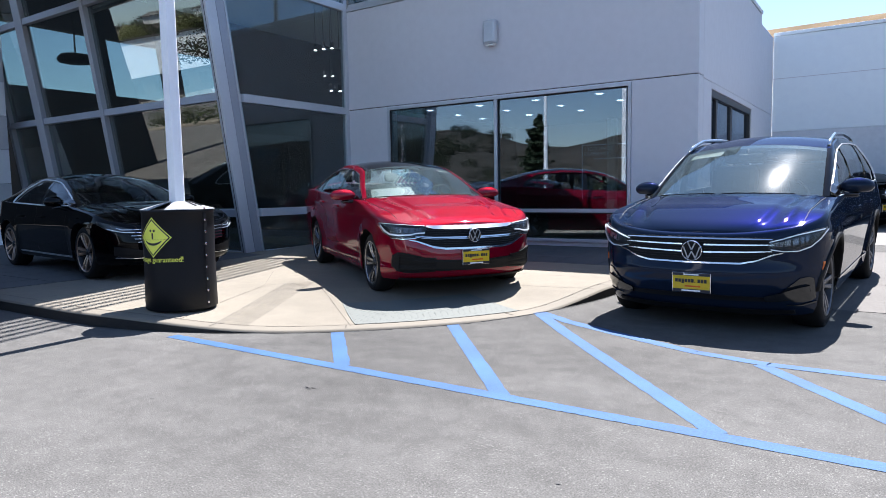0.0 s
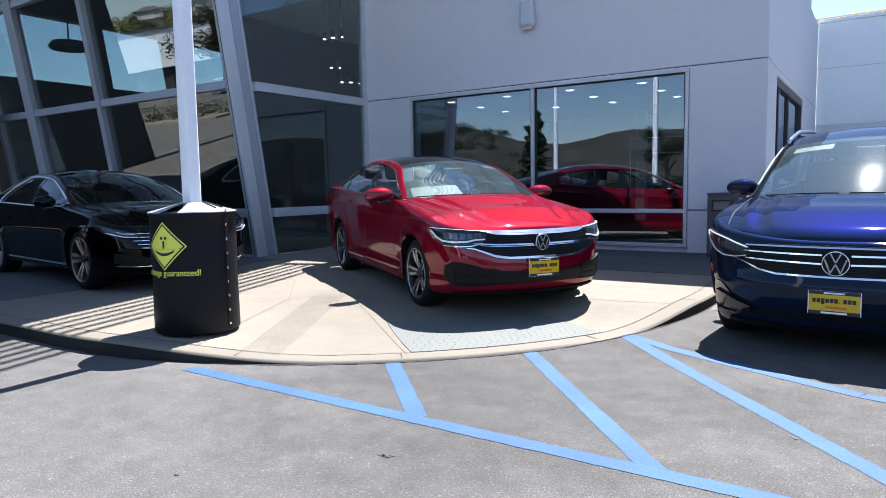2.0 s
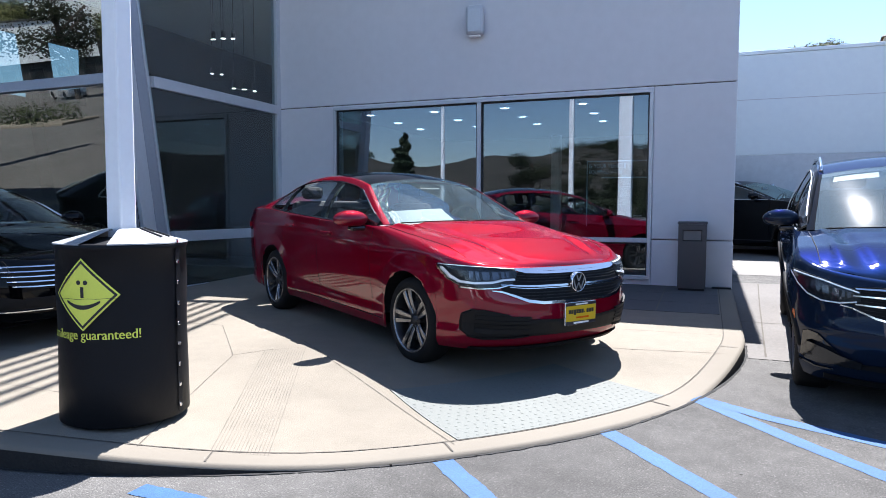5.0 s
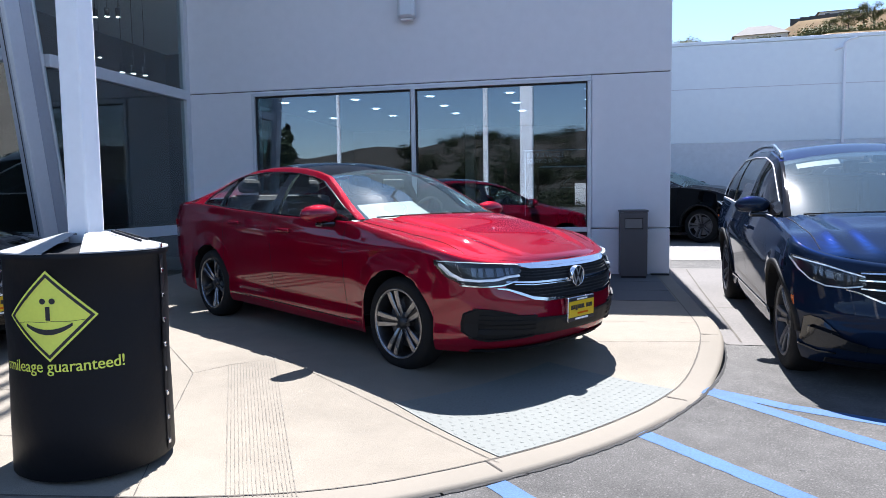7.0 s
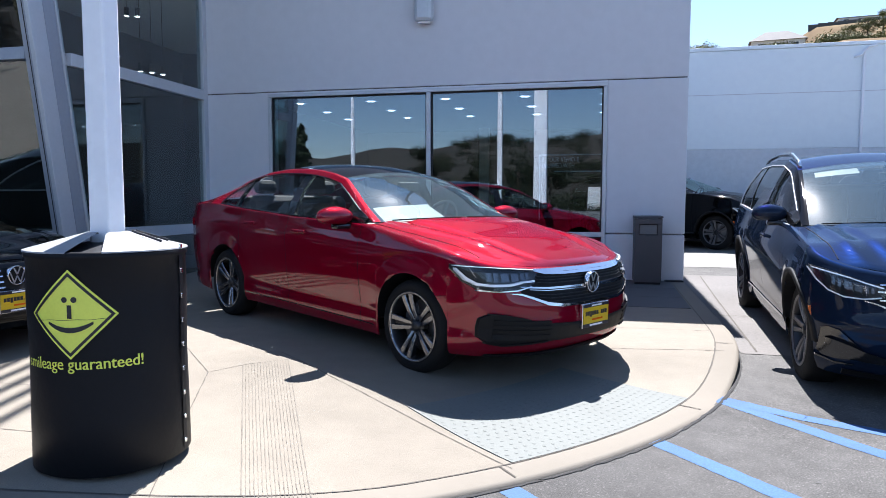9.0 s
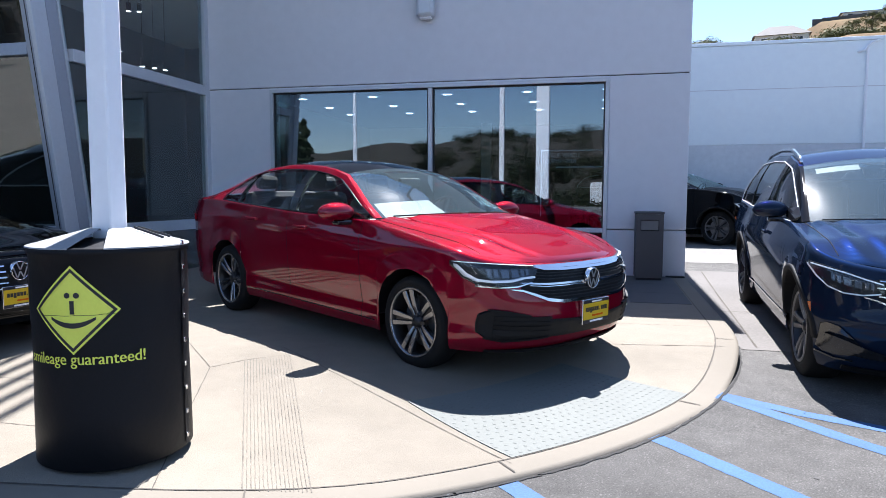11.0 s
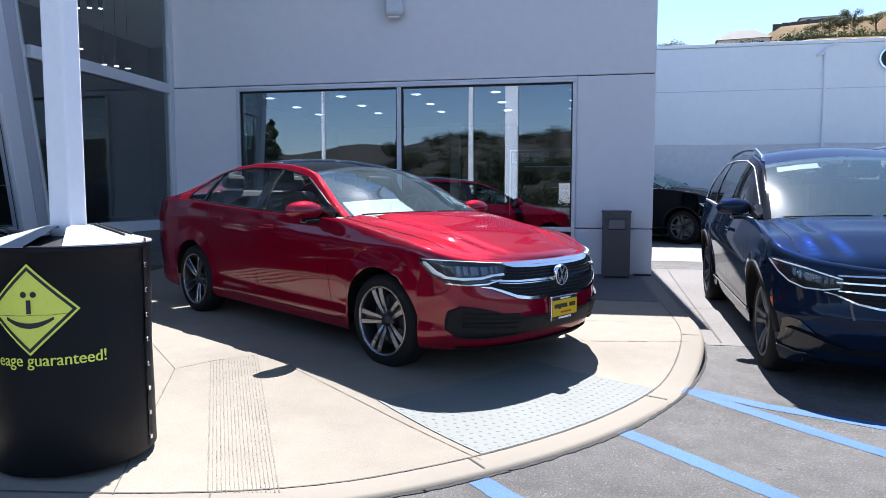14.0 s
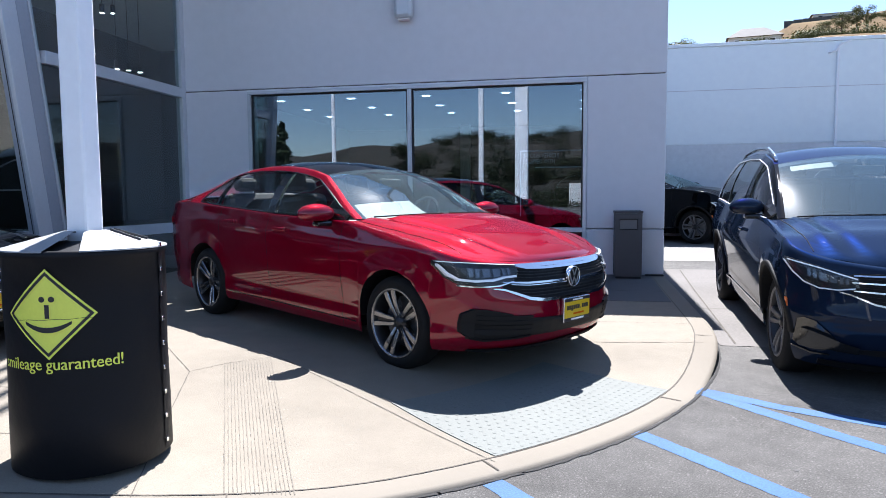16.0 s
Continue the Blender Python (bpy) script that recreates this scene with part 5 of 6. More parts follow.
for sg in (1, -1):
    headlight(saloon, js, [(0.485, 0.735, 0.768), (0.53, 0.675, 0.774), (0.62, 0.648, 0.780), (0.72, 0.640, 0.786), (0.80, 0.648, 0.790), (0.842, 0.690, 0.793), (0.870, 0.768, 0.795)],
              [[(0.51, 0.694, 0.705), (0.58, 0.690, 0.701), (0.65, 0.672, 0.685), (0.74, 0.666, 0.680), (0.805, 0.674, 0.690)], [(0.800, 0.676, 0.690), (0.832, 0.700, 0.722), (0.858, 0.760, 0.776)], [(0.50, 0.767, 0.770), (0.70, 0.780, 0.783), (0.862, 0.789, 0.792)]], sg)
    nose_patch("headlight_trim", js, [(0.53, 0.664, 0.671), (0.62, 0.638, 0.646), (0.72, 0.630, 0.638), (0.80, 0.636, 0.645)], TRIM, saloon, 0.012, 1, sg)
    nose_patch("air_intake", js, [(0.42, 0.315, 0.430), (0.56, 0.305, 0.455), (0.68, 0.298, 0.482), (0.745, 0.312, 0.488), (0.78, 0.345, 0.470)], MATT_BLACK, saloon, 0.010, 6, sg)
    for rows in ([(0.42, 0.305, 0.317), (0.56, 0.294, 0.307), (0.69, 0.286, 0.300), (0.755, 0.302, 0.318)], [(0.56, 0.455, 0.463), (0.68, 0.482, 0.491), (0.75, 0.487, 0.497)], [(0.735, 0.306, 0.490), (0.76, 0.318, 0.484), (0.782, 0.345, 0.462)]):
        nose_patch("intake_frame", js, rows, MATT_BLACK, saloon, 0.019, 2, sg)
    for z in (0.345, 0.375, 0.405, 0.435):
        nose_patch("intake_slat", js, [(0.42, z, z + 0.011), (0.60, z + 0.006, z + 0.017), (0.735, z + 0.012, z + 0.022)], MATT_BLACK, saloon, 0.016, 1, sg)
    flank_patch("tail_light", js, [(-3.72, 0.82, 0.93), (-3.60, 0.83, 0.93), (-3.45, 0.86, 0.92)], RED_LENS, saloon, sg)
    flank_patch("sill_line", js, [(-2.30, 0.285, 0.292), (-1.2, 0.280, 0.288), (-0.40, 0.276, 0.284)], GLOSS_BLACK, saloon, sg, 0.002, 1)
nose_patch("air_intake", js, [(0.0, 0.305, 0.405), (0.42, 0.308, 0.428)], MATT_BLACK, saloon, 0.010, 6)
nose_patch("lip", js, [(0.0, 0.205, 0.232), (0.5, 0.205, 0.230), (0.72, 0.210, 0.226)], MATT_BLACK, saloon, 0.022, 1)
plate(saloon, js, 0.44, 0.02)
emblem(saloon, js, 0.662, 0.070, 0.03)
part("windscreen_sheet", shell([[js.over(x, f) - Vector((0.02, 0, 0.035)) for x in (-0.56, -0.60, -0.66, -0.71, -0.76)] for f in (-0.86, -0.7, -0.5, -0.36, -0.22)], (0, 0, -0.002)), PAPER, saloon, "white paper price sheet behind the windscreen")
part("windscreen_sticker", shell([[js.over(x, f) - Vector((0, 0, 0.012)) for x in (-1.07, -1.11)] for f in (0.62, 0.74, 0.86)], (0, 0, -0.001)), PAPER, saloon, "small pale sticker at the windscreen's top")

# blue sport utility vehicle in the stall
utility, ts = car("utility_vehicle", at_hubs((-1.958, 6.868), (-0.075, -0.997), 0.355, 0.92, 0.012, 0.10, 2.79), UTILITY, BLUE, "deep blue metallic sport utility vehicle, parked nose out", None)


def utility_face(ob, s, strips=TRIM):
    g = nose_patch("grille", s, [(0.0, 0.605, 0.80), (0.40, 0.608, 0.80), (0.50, 0.635, 0.80), (0.57, 0.675, 0.795), (0.60, 0.70, 0.78)], MATT_BLACK, ob, 0.004)
    for z, w, lift in ((0.783, 0.57, 0.0), (0.733, 0.58, 0.004), (0.675, 0.57, 0.008)):
        for sg in (1, -1):
            nose_patch("grille_bar", s, [(0.0 if z > 0.76 else 0.085, z, z + 0.012), (w * 0.7, z + lift, z + lift + 0.011), (w, z + lift * 2, z + lift * 2 + 0.008)], strips, g, 0.014, 1, sg)
    nose_patch("grille_bar", s, [(0.0, 0.590, 0.603), (0.36, 0.594, 0.607), (0.47, 0.617, 0.629), (0.58, 0.665, 0.675), (0.64, 0.680, 0.687)], strips, g, 0.016, 1)
    for z in (0.63, 0.65, 0.70, 0.715, 0.755):
        nose_patch("grille_slat", s, [(0.0, z, z + 0.006), (0.42, z + 0.003, z + 0.009), (0.52, z + 0.012, z + 0.016)], MATT_BLACK, g, 0.009, 1)
    for sg in (1, -1):
        headlight(ob, s, [(0.545, 0.712, 0.772), (0.63, 0.690, 0.795), (0.72, 0.690, 0.825), (0.80, 0.722, 0.848), (0.85, 0.775, 0.860), (0.889, 0.848, 0.868)],
                  [[(0.55, 0.764, 0.770), (0.63, 0.786, 0.793), (0.72, 0.816, 0.823), (0.87, 0.853, 0.860)], [(0.56, 0.707, 0.713), (0.64, 0.692, 0.698), (0.73, 0.694, 0.701), (0.80, 0.724, 0.733), (0.85, 0.778, 0.79), (0.886, 0.846, 0.858)]], sg)
        nose_patch("air_intake", s, [(0.60, 0.315, 0.345), (0.68, 0.30, 0.42), (0.75, 0.29, 0.485), (0.80, 0.295, 0.495), (0.822, 0.32, 0.48)], GLOSS_BLACK, ob, 0.008, 6, sg)
        nose_patch("bumper_fin", s, [(0.52, 0.300, 0.345), (0.62, 0.305, 0.372), (0.69, 0.318, 0.400), (0.75, 0.345, 0.418), (0.79, 0.375, 0.425)], ob.children[0].data.materials[0], ob, 0.030, 4, sg)
        nose_patch("intake_trim", s, [(0.66, 0.262, 0.272), (0.75, 0.258, 0.268), (0.822, 0.280, 0.292)], GLOSS_BLACK, ob, 0.012, 1, sg)
        flank_patch("side_reflector", s, [(0.372, 0.50, 0.60), (0.392, 0.50, 0.60)], AMBER, ob, sg, 0.006, 2, "amber side reflector")
        flank_patch("side_trim", s, [(-2.36, 0.335, 0.350), (-1.2, 0.325, 0.345), (-0.42, 0.325, 0.345)], GLOSS_BLACK, ob, sg, 0.006, 1)
        # arch cladding
        for ax in (0.0, -s.d["wb"]):
            grid = []
            for k in range(25):
                a = math.pi * k / 24
                row = []
                for r in (s.d["arch"] + 0.001, s.d["arch"] + 0.02, s.d["arch"] + 0.036):
                    x, z = ax + r * math.cos(a), s.d["tyre"] + 0.012 + r * math.sin(a)
                    p = s.point(x, z, 0.011)
                    row.append(Vector((p.x, sg * p.y, p.z)))
                grid.append(row)
            part("arch_trim", shell(grid, (0, -sg * 0.02, 0)), MATT_BLACK, ob, smooth=True)
        x0, x1 = -1.25, -3.2
        rail = [Vector((x, sg * (s.rail_y(x) - 0.03), s.rail_z(x) + 0.046 * math.sin(math.pi * min(1, max(0, (x - x0) / (x1 - x0)))) ** 0.35 + 0.012)) for x in [x0 + (x1 - x0) * k / 30 for k in range(31)]]
        part("roof_rail", tube(bmesh.new(), rail, 0.016, 8, 1.3), TRIM, ob, "satin metal roof rail", smooth=True)
    nose_patch("air_intake", s, [(0.0, 0.295, 0.335), (0.40, 0.295, 0.335), (0.54, 0.30, 0.33)], MATT_BLACK, ob, 0.008, 4)
    nose_patch("lip", s, [(0.0, 0.178, 0.225), (0.5, 0.178, 0.225), (0.7, 0.19, 0.225)], MATT_BLACK, ob, 0.016, 1)
    plate(ob, s, 0.425, 0.02)
    emblem(ob, s, 0.690, 0.082, 0.03)
    part("windscreen_sticker", shell([[s.over(x, f) - Vector((0, 0, 0.012)) for x in (-1.055, -1.145)] for f in (-0.82, -0.6, -0.38)], (0, 0, -0.001)), PAPER, ob, "pale paper strip at the windscreen's top")


utility_face(utility, ts)

# black fastback saloon before the glass front
fastback, ars = car("fastback_car", at_hubs((-8.52, 5.03), (0.993, -0.119), 0.342, 0.935, 0.125, 0.125, 2.84), FASTBACK, BLACK, "gloss black fastback saloon parked before the glass front", None)
g = nose_patch("grille", ars, [(0.0, 0.46, 0.655), (0.45, 0.46, 0.655), (0.60, 0.50, 0.64)], MATT_BLACK, fastback, 0.004)
for i, z in enumerate((0.475, 0.515, 0.555, 0.595, 0.635)):
    for sg in (1, -1):
        nose_patch("grille_bar", ars, [(0.09, z, z + 0.010), (0.45, z + 0.004, z + 0.014), (0.58 + 0.03 * i, z + 0.012, z + 0.018)], TRIM, g, 0.014, 1, sg)
for sg in (1, -1):
    headlight(fastback, ars, [(0.58, 0.600, 0.640), (0.68, 0.605, 0.672), (0.78, 0.620, 0.70), (0.86, 0.66, 0.735), (0.905, 0.71, 0.755)],
              [[(0.60, 0.604, 0.612), (0.72, 0.612, 0.621), (0.84, 0.655, 0.664)], [(0.62, 0.640, 0.647), (0.72, 0.645, 0.652), (0.76, 0.665, 0.672)]], sg)
    nose_patch("air_intake", ars, [(0.50, 0.30, 0.38), (0.70, 0.29, 0.42), (0.80, 0.33, 0.44)], MATT_BLACK, fastback, 0.004, 3, sg)
    nose_patch("bumper_trim", ars, [(0.30, 0.283, 0.292), (0.62, 0.280, 0.290), (0.78, 0.29, 0.30)], TRIM, fastback, 0.014, 1, sg)
    flank_patch("side_trim", ars, [(-2.38, 0.262, 0.282), (-1.2, 0.255, 0.275), (-0.42, 0.255, 0.275)], SILVER_BADGE, fastback, sg, 0.008, 1)
nose_patch("air_intake", ars, [(0.0, 0.30, 0.40), (0.50, 0.30, 0.39)], MATT_BLACK, fastback, 0.005)
plate(fastback, ars, 0.41, 0.02)
emblem(fastback, ars, 0.60, 0.07, 0.03)

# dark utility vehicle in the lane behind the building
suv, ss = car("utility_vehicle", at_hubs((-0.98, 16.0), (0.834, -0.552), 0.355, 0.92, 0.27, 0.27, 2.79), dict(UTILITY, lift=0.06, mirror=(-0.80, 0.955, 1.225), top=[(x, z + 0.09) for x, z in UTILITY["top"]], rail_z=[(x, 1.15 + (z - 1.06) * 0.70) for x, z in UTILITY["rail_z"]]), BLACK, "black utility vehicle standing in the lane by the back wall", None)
utility_face(suv, ss)

# ---- pavement details ----
def seam(pts, w=0.0046, lift=0.0025, name="slab_joint", fn=high):
    return part(name, painted(pts, w, lift, int(abs(pts[0][0]) * 100), fn, 0.45), JOINT, joints)


joints = empty("paving_joints", None, "dark scored joints between the concrete slabs", "joint", kind="structure")
for pts in ([(-6.74, 6.63), (-5.88, 5.72), (-5.49, 4.88), (-5.10, 4.05)], [(-5.88, 5.72), (-5.73, 5.95), (-5.50, 6.14)], [(-5.64, 6.32), (-5.072, 5.855), (-4.501, 5.422), (-3.971, 5.007), (-3.72, 4.805)],
            [(-8.6, 6.63), (-6.74, 6.63)], [(-3.30, 7.05), (-2.38, 7.10)], [(-3.6, 7.72), (-2.38, 7.76)], [(-4.9, 8.8), (-2.38, 8.8)], [(-4.9, 9.5), (-2.38, 9.5)], [(-4.9, 10.2), (-2.38, 10.2)],
            [(-3.0, 8.8), (-3.0, 10.8)], [(-3.62, 8.8), (-3.62, 10.8)], [(-4.24, 8.8), (-4.24, 10.8)], [(-9.0, 5.2), (-6.74, 5.2)], [(-9.0, 4.5), (-5.6, 4.5)], [(-7.4, 3.86), (-7.4, 6.63)]):
    seam(pts)
seam([corner(-90 + 2 * i, RAD - KERB_IN) for i in range(46)] + [(ARC.x + RAD - KERB_IN, ARC.y + 0.5 * i) for i in range(1, 7)], 0.009, 0.003, "kerb_joint")
seam([(-40, ARC.y - RAD + KERB_IN), (ARC.x, ARC.y - RAD + KERB_IN)], 0.009, 0.003, "kerb_joint")
for a in (-66, -49.5, -27.8, -8):
    seam([corner(a, RAD - KERB_IN), corner(a, RAD - 0.035)], 0.010, 0.004, "kerb_joint")
seam([(-1.83, 12.0), (-1.94, 10.0), (-2.06, 7.5)], 0.014, 0.008, "apron_joint", low)
seam([(-2.19, 9.0), (3.0, 9.0)], 0.012, 0.008, "apron_joint", low)

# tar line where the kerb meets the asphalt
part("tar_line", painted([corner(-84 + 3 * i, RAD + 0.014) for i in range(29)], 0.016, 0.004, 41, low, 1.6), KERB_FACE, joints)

GROOVE = mat("groove in pale concrete", (0.138, 0.122, 0.098), 0.9, var=0.5, scale=20)
SLATE = mat("grey paving slab", (0.0853, 0.0853, 0.0866), 0.8, var=0.15, scale=5, rand=0.5, bump=0.2, bump_scale=120, grain=0.12)
pavers = empty("slab_paving", None, "square grey slabs at the facade's foot, and added dark ones for shade by the glass", "paving", kind="structure")
for i in range(6):
    for j in range(3):
        x0, y0 = -6.10 + 0.62 * i, 8.8 + 0.67 * j
        grid = [[(x, y, high(x, y) + 0.004) for x in (x0 + 0.006, x0 + 0.614)] for y in (y0 + 0.006, y0 + 0.664)]
        part("paver", shell(grid, (0, 0, -0.02)), SLATE, pavers)
# slabs added before the glass front: deep shade put in as dark paving
for i in range(12):
    for j in range(6):
        x0, y0 = -16.0 + 0.62 * i, 4.02 + 0.67 * j
        grid = [[(x, y, high(x, y) + 0.004) for x in (x0 + 0.006, x0 + 0.614)] for y in (y0 + 0.006, y0 + 0.664)]
        part("paver", shell(grid, (0, 0, -0.02)), SLATE, pavers)
grooves = empty("grooved_strip", None, "strip of parallel grooves cut into the pale concrete", "grooves", kind="structure")
G0, G1 = Vector((-5.74, 5.93)), Vector((-5.50, 6.14))
G2, G3 = Vector((-4.77, 4.19)), Vector((-4.50, 4.28))
for k in range(17):
    f = k / 16
    a, b = G0.lerp(G1, f), G2.lerp(G3, f)
    part("groove", painted([a, b], 0.0034 if 0 < k < 16 else 0.0055, 0.0025, 70 + k, high, 0.45), GROOVE, grooves)

# tactile tile with domes
def tile_at(u, v):
    """A point of the tile: u from its start to its end, v from the inner to the outer edge."""
    r = 3.127 + 0.90 * v
    a0 = -50.6 + 2.2 * v
    return corner(a0 + (-25.4 - a0) * u, r)


tile = part("tactile_paving", shell([[(*tile_at(i / 18, j / 12), high(*tile_at(i / 18, j / 12)) + 0.005) for i in range(19)] for j in range(13)], (0, 0, -0.012)), TACTILE, None, "pale blue-grey tactile tile with raised domes", category="tactile paving", kind="structure")
vs, fs = [], []
for i in range(17):
    v = (i + 0.6) / 17.2
    n = int(radians(23.5) * (3.127 + 0.90 * v) / 0.058)
    for j in range(n):
        x, y = tile_at((j + 0.35 + 0.3 * (i % 2)) / n, v)
        z, o = high(x, y) + 0.0055, len(vs)
        for q, h in ((0.011, 0.0), (0.007, 0.0018)):
            vs += [(x + q * math.cos(k * math.pi / 4), y + q * math.sin(k * math.pi / 4), z + h) for k in range(8)]
        fs += [(o + k, o + (k + 1) % 8, o + 8 + (k + 1) % 8, o + 8 + k) for k in range(8)] + [tuple(o + 8 + k for k in range(8))]
me = bpy.data.meshes.new("tactile_domes")
me.from_pydata(vs, [], fs)
me.materials.append(TACTILE)
domes = new("tactile_domes", me)
domes.parent = tile
tagged(domes, "small raised domes of the tactile tile", kind="stuff")

# manhole-like stain marks on the asphalt
STAIN = mat("dark oil stain", (0.05, 0.048, 0.045), 0.7, var=0.3, scale=30)
rs = random.Random(3)
for x, y, r in ((-2.74, 3.33, 0.018), (-2.72, 3.345, 0.012), (-2.765, 3.325, 0.012), (-2.735, 3.315, 0.009), (-1.2, 4.5, 0.010), (-2.35, 5.0, 0.010), (-3.4, 2.7, 0.012), (-0.9, 2.9, 0.009)):
    bm = bmesh.new()
    bm.faces.new([bm.verts.new((x + r * q * math.cos(k * math.pi / 10) * 1.5, y + r * q * math.sin(k * math.pi / 10), low(x, y) + 0.003)) for k in range(20) for q in (0.55 + 0.7 * rs.random(),)])
    part("asphalt_stain", bm, STAIN, None, "small dark stain on the asphalt", category="stain", kind="structure")

# ---- black guard round the column ----
VINYL = mat("black vinyl", (0.0056, 0.0064, 0.0090), 0.55, spec=0.22, var=0.15, scale=8, bump=0.25, bump_scale=14)
VINYL_TOP = mat("grey vinyl lid", (0.2755, 0.2821, 0.2886), 0.5, var=0.06, scale=8)
LIME = mat("lime yellow print", (0.84, 0.88, 0.12), 0.5, var=0.04, scale=10)
BR, BZ0, BZ1 = 0.325, 0.113, 1.060
guard = empty("column_guard", pose(CX, CY, 0), "black vinyl padded guard with a yellow diamond, round the column", "column guard")
part("wrap", lathe(bmesh.new(), [(BR - 0.01, BZ0), (BR + 0.004, BZ0 + 0.01), (BR + 0.002, 0.35), (BR - 0.003, 0.6), (BR + 0.003, 0.85), (BR, BZ1 - 0.03), (BR + 0.008, BZ1 - 0.025), (BR + 0.008, BZ1), (BR - 0.01, BZ1 + 0.004)], None, 72), VINYL, guard, smooth=True)
for a0, a1 in ((-55, 122), (-205, -79)):
    part("lid", lathe(bmesh.new(), [(BR + 0.012, BZ1 - 0.002), (BR + 0.010, BZ1 + 0.004), (0.08, BZ1 + 0.075), (0.075, BZ1 + 0.065)], None, 24, radians(a0), radians(a1)), VINYL_TOP, guard, "pale grey sloping lid")
part("lid_inner", lathe(bmesh.new(), [(BR - 0.012, BZ1 - 0.01), (0.088, BZ1 + 0.03)], None, 40), VINYL, guard)
bm = bmesh.new()
for a in (5, 22):
    tube(bm, [Vector((r * math.cos(radians(a)), r * math.sin(radians(a)), BZ1 + 0.012 + 0.075 * (BR - r) / 0.235)) for r in (0.26, 0.18, 0.12)], 0.006, 6)
part("lid_tie", bm, INK, guard)


def on_wrap(az, z, off):
    a = radians(az)
    return Vector(((BR + off) * math.cos(a), (BR + off) * math.sin(a), z))


bm = bmesh.new()
sheet(bm, [[on_wrap(a, BZ0 + 0.02 + (BZ1 - BZ0 - 0.05) * k / 10, 0.006) for k in range(11)] for a in (8, 9.5, 13, 14.5)])
part("seam_flap", bm, VINYL, guard)
for k in range(9):
    z = BZ0 + 0.06 + k * 0.112
    m = Matrix.Translation(on_wrap(10, z, 0.008)) @ pose(0, 0, 0, 0, 0, 10)
    part("buckle", box(bmesh.new(), (-0.004, -0.009, -0.010), (0.006, 0.009, 0.010), m, 0.003), TRIM, guard)


def wrapped(bm, az, z, off):
    """Lays flat work in x, y on the guard's round face."""
    for v in bm.verts:
        p = on_wrap(az + math.degrees(v.co.x / BR), z + v.co.y, off + v.co.z)
        v.co = p
    return bm


def diamond(size, hole=0.0):
    bm = bmesh.new()
    n = 10
    if hole:
        outer, inner = [], []
        for (x0, y0), (x1, y1) in zip(((1, 0), (0, 1), (-1, 0), (0, -1)), ((0, 1), (-1, 0), (0, -1), (1, 0))):
            for i in range(n):
                x, y = x0 + (x1 - x0) * i / n, y0 + (y1 - y0) * i / n
                outer.append((x * size, y * size, 0)), inner.append((x * hole, y * hole, 0))
        sheet(bm, [outer + outer[:1], inner + inner[:1]])
    else:
        sheet(bm, [[((u + v) / 2 * size, (v - u) / 2 * size, 0) for u in [-1 + 2 * i / n for i in range(n + 1)]] for v in [-1 + 2 * i / n for i in range(n + 1)]])
    return bm


DAZ, DZ = -78, 0.808
sign = part("diamond_print", wrapped(diamond(0.186), DAZ, DZ, 0.005), LIME, guard, "lime yellow diamond with a plain smile drawn on it")
part("print_border", wrapped(diamond(0.174, 0.158), DAZ, DZ, 0.0065), INK, sign)
for x in (-0.018, 0.020):
    bm = bmesh.new()
    bmesh.ops.create_circle(bm, cap_ends=True, segments=16, radius=0.012, matrix=Matrix.Translation((x, 0.062, 0)))
    part("print_dot", wrapped(bm, DAZ, DZ, 0.0065), INK, sign)
bm = bmesh.new()
sheet(bm, [[(x, y, 0) for x in (-0.008, 0.010)] for y in (-0.016, 0.012, 0.040)])
part("print_bar", wrapped(bm, DAZ, DZ, 0.0065), INK, sign)
bm = bmesh.new()
sheet(bm, [[(x, -0.075 + 4.2 * x * x + dy, 0) for dy in (0.0, 0.022 - 1.2 * x * x)] for x in [-0.092 + 0.184 * i / 18 for i in range(19)]])
part("print_smile", wrapped(bm, DAZ, DZ, 0.0065), INK, sign)


# a crease crosses the print: its shade is drawn as a thin dark line
bm = bmesh.new()
sheet(bm, [[(x, -0.022 + 0.02 * x + 0.0015 * math.sin(60 * x) + dy, 0) for dy in (0.0, 0.0016)] for x in [-0.158 + 0.33 * i / 16 for i in range(17)]])
part("print_crease", wrapped(bm, DAZ, DZ, 0.0072), INK, sign)


def lettering(name, words, height, width, wrap=None, m=None, material=None, parent=None, weight=0.0):
    """Words in the built-in font as a mesh of the given size."""
    cu = bpy.data.curves.new(name, "FONT")
    cu.body, cu.size, cu.align_x, cu.resolution_u = words, height, "LEFT", 3
    tmp = bpy.data.objects.new(name, cu)
    scene.collection.objects.link(tmp)
    me = bpy.data.meshes.new_from_object(tmp.evaluated_get(bpy.context.evaluated_depsgraph_get()))
    bpy.data.objects.remove(tmp)
    bm = bmesh.new()
    bm.from_mesh(me)
    if weight:
        me.transform(Matrix.Translation((weight, 0, 0.0004)))
        bm.from_mesh(me)
    bpy.data.meshes.remove(me)
    full = max(v.co.x for v in bm.verts)
    for v in bm.verts:
        v.co.x *= width / full
    if wrap:
        wrapped(bm, *wrap)
    if m:
        bm.transform(m)
    return part(name, bm, material, parent)


lettering("lettering", "smileage guaranteed!", 0.070, 0.52, (-121, 0.580, 0.004), None, LIME, guard, 0.0024)

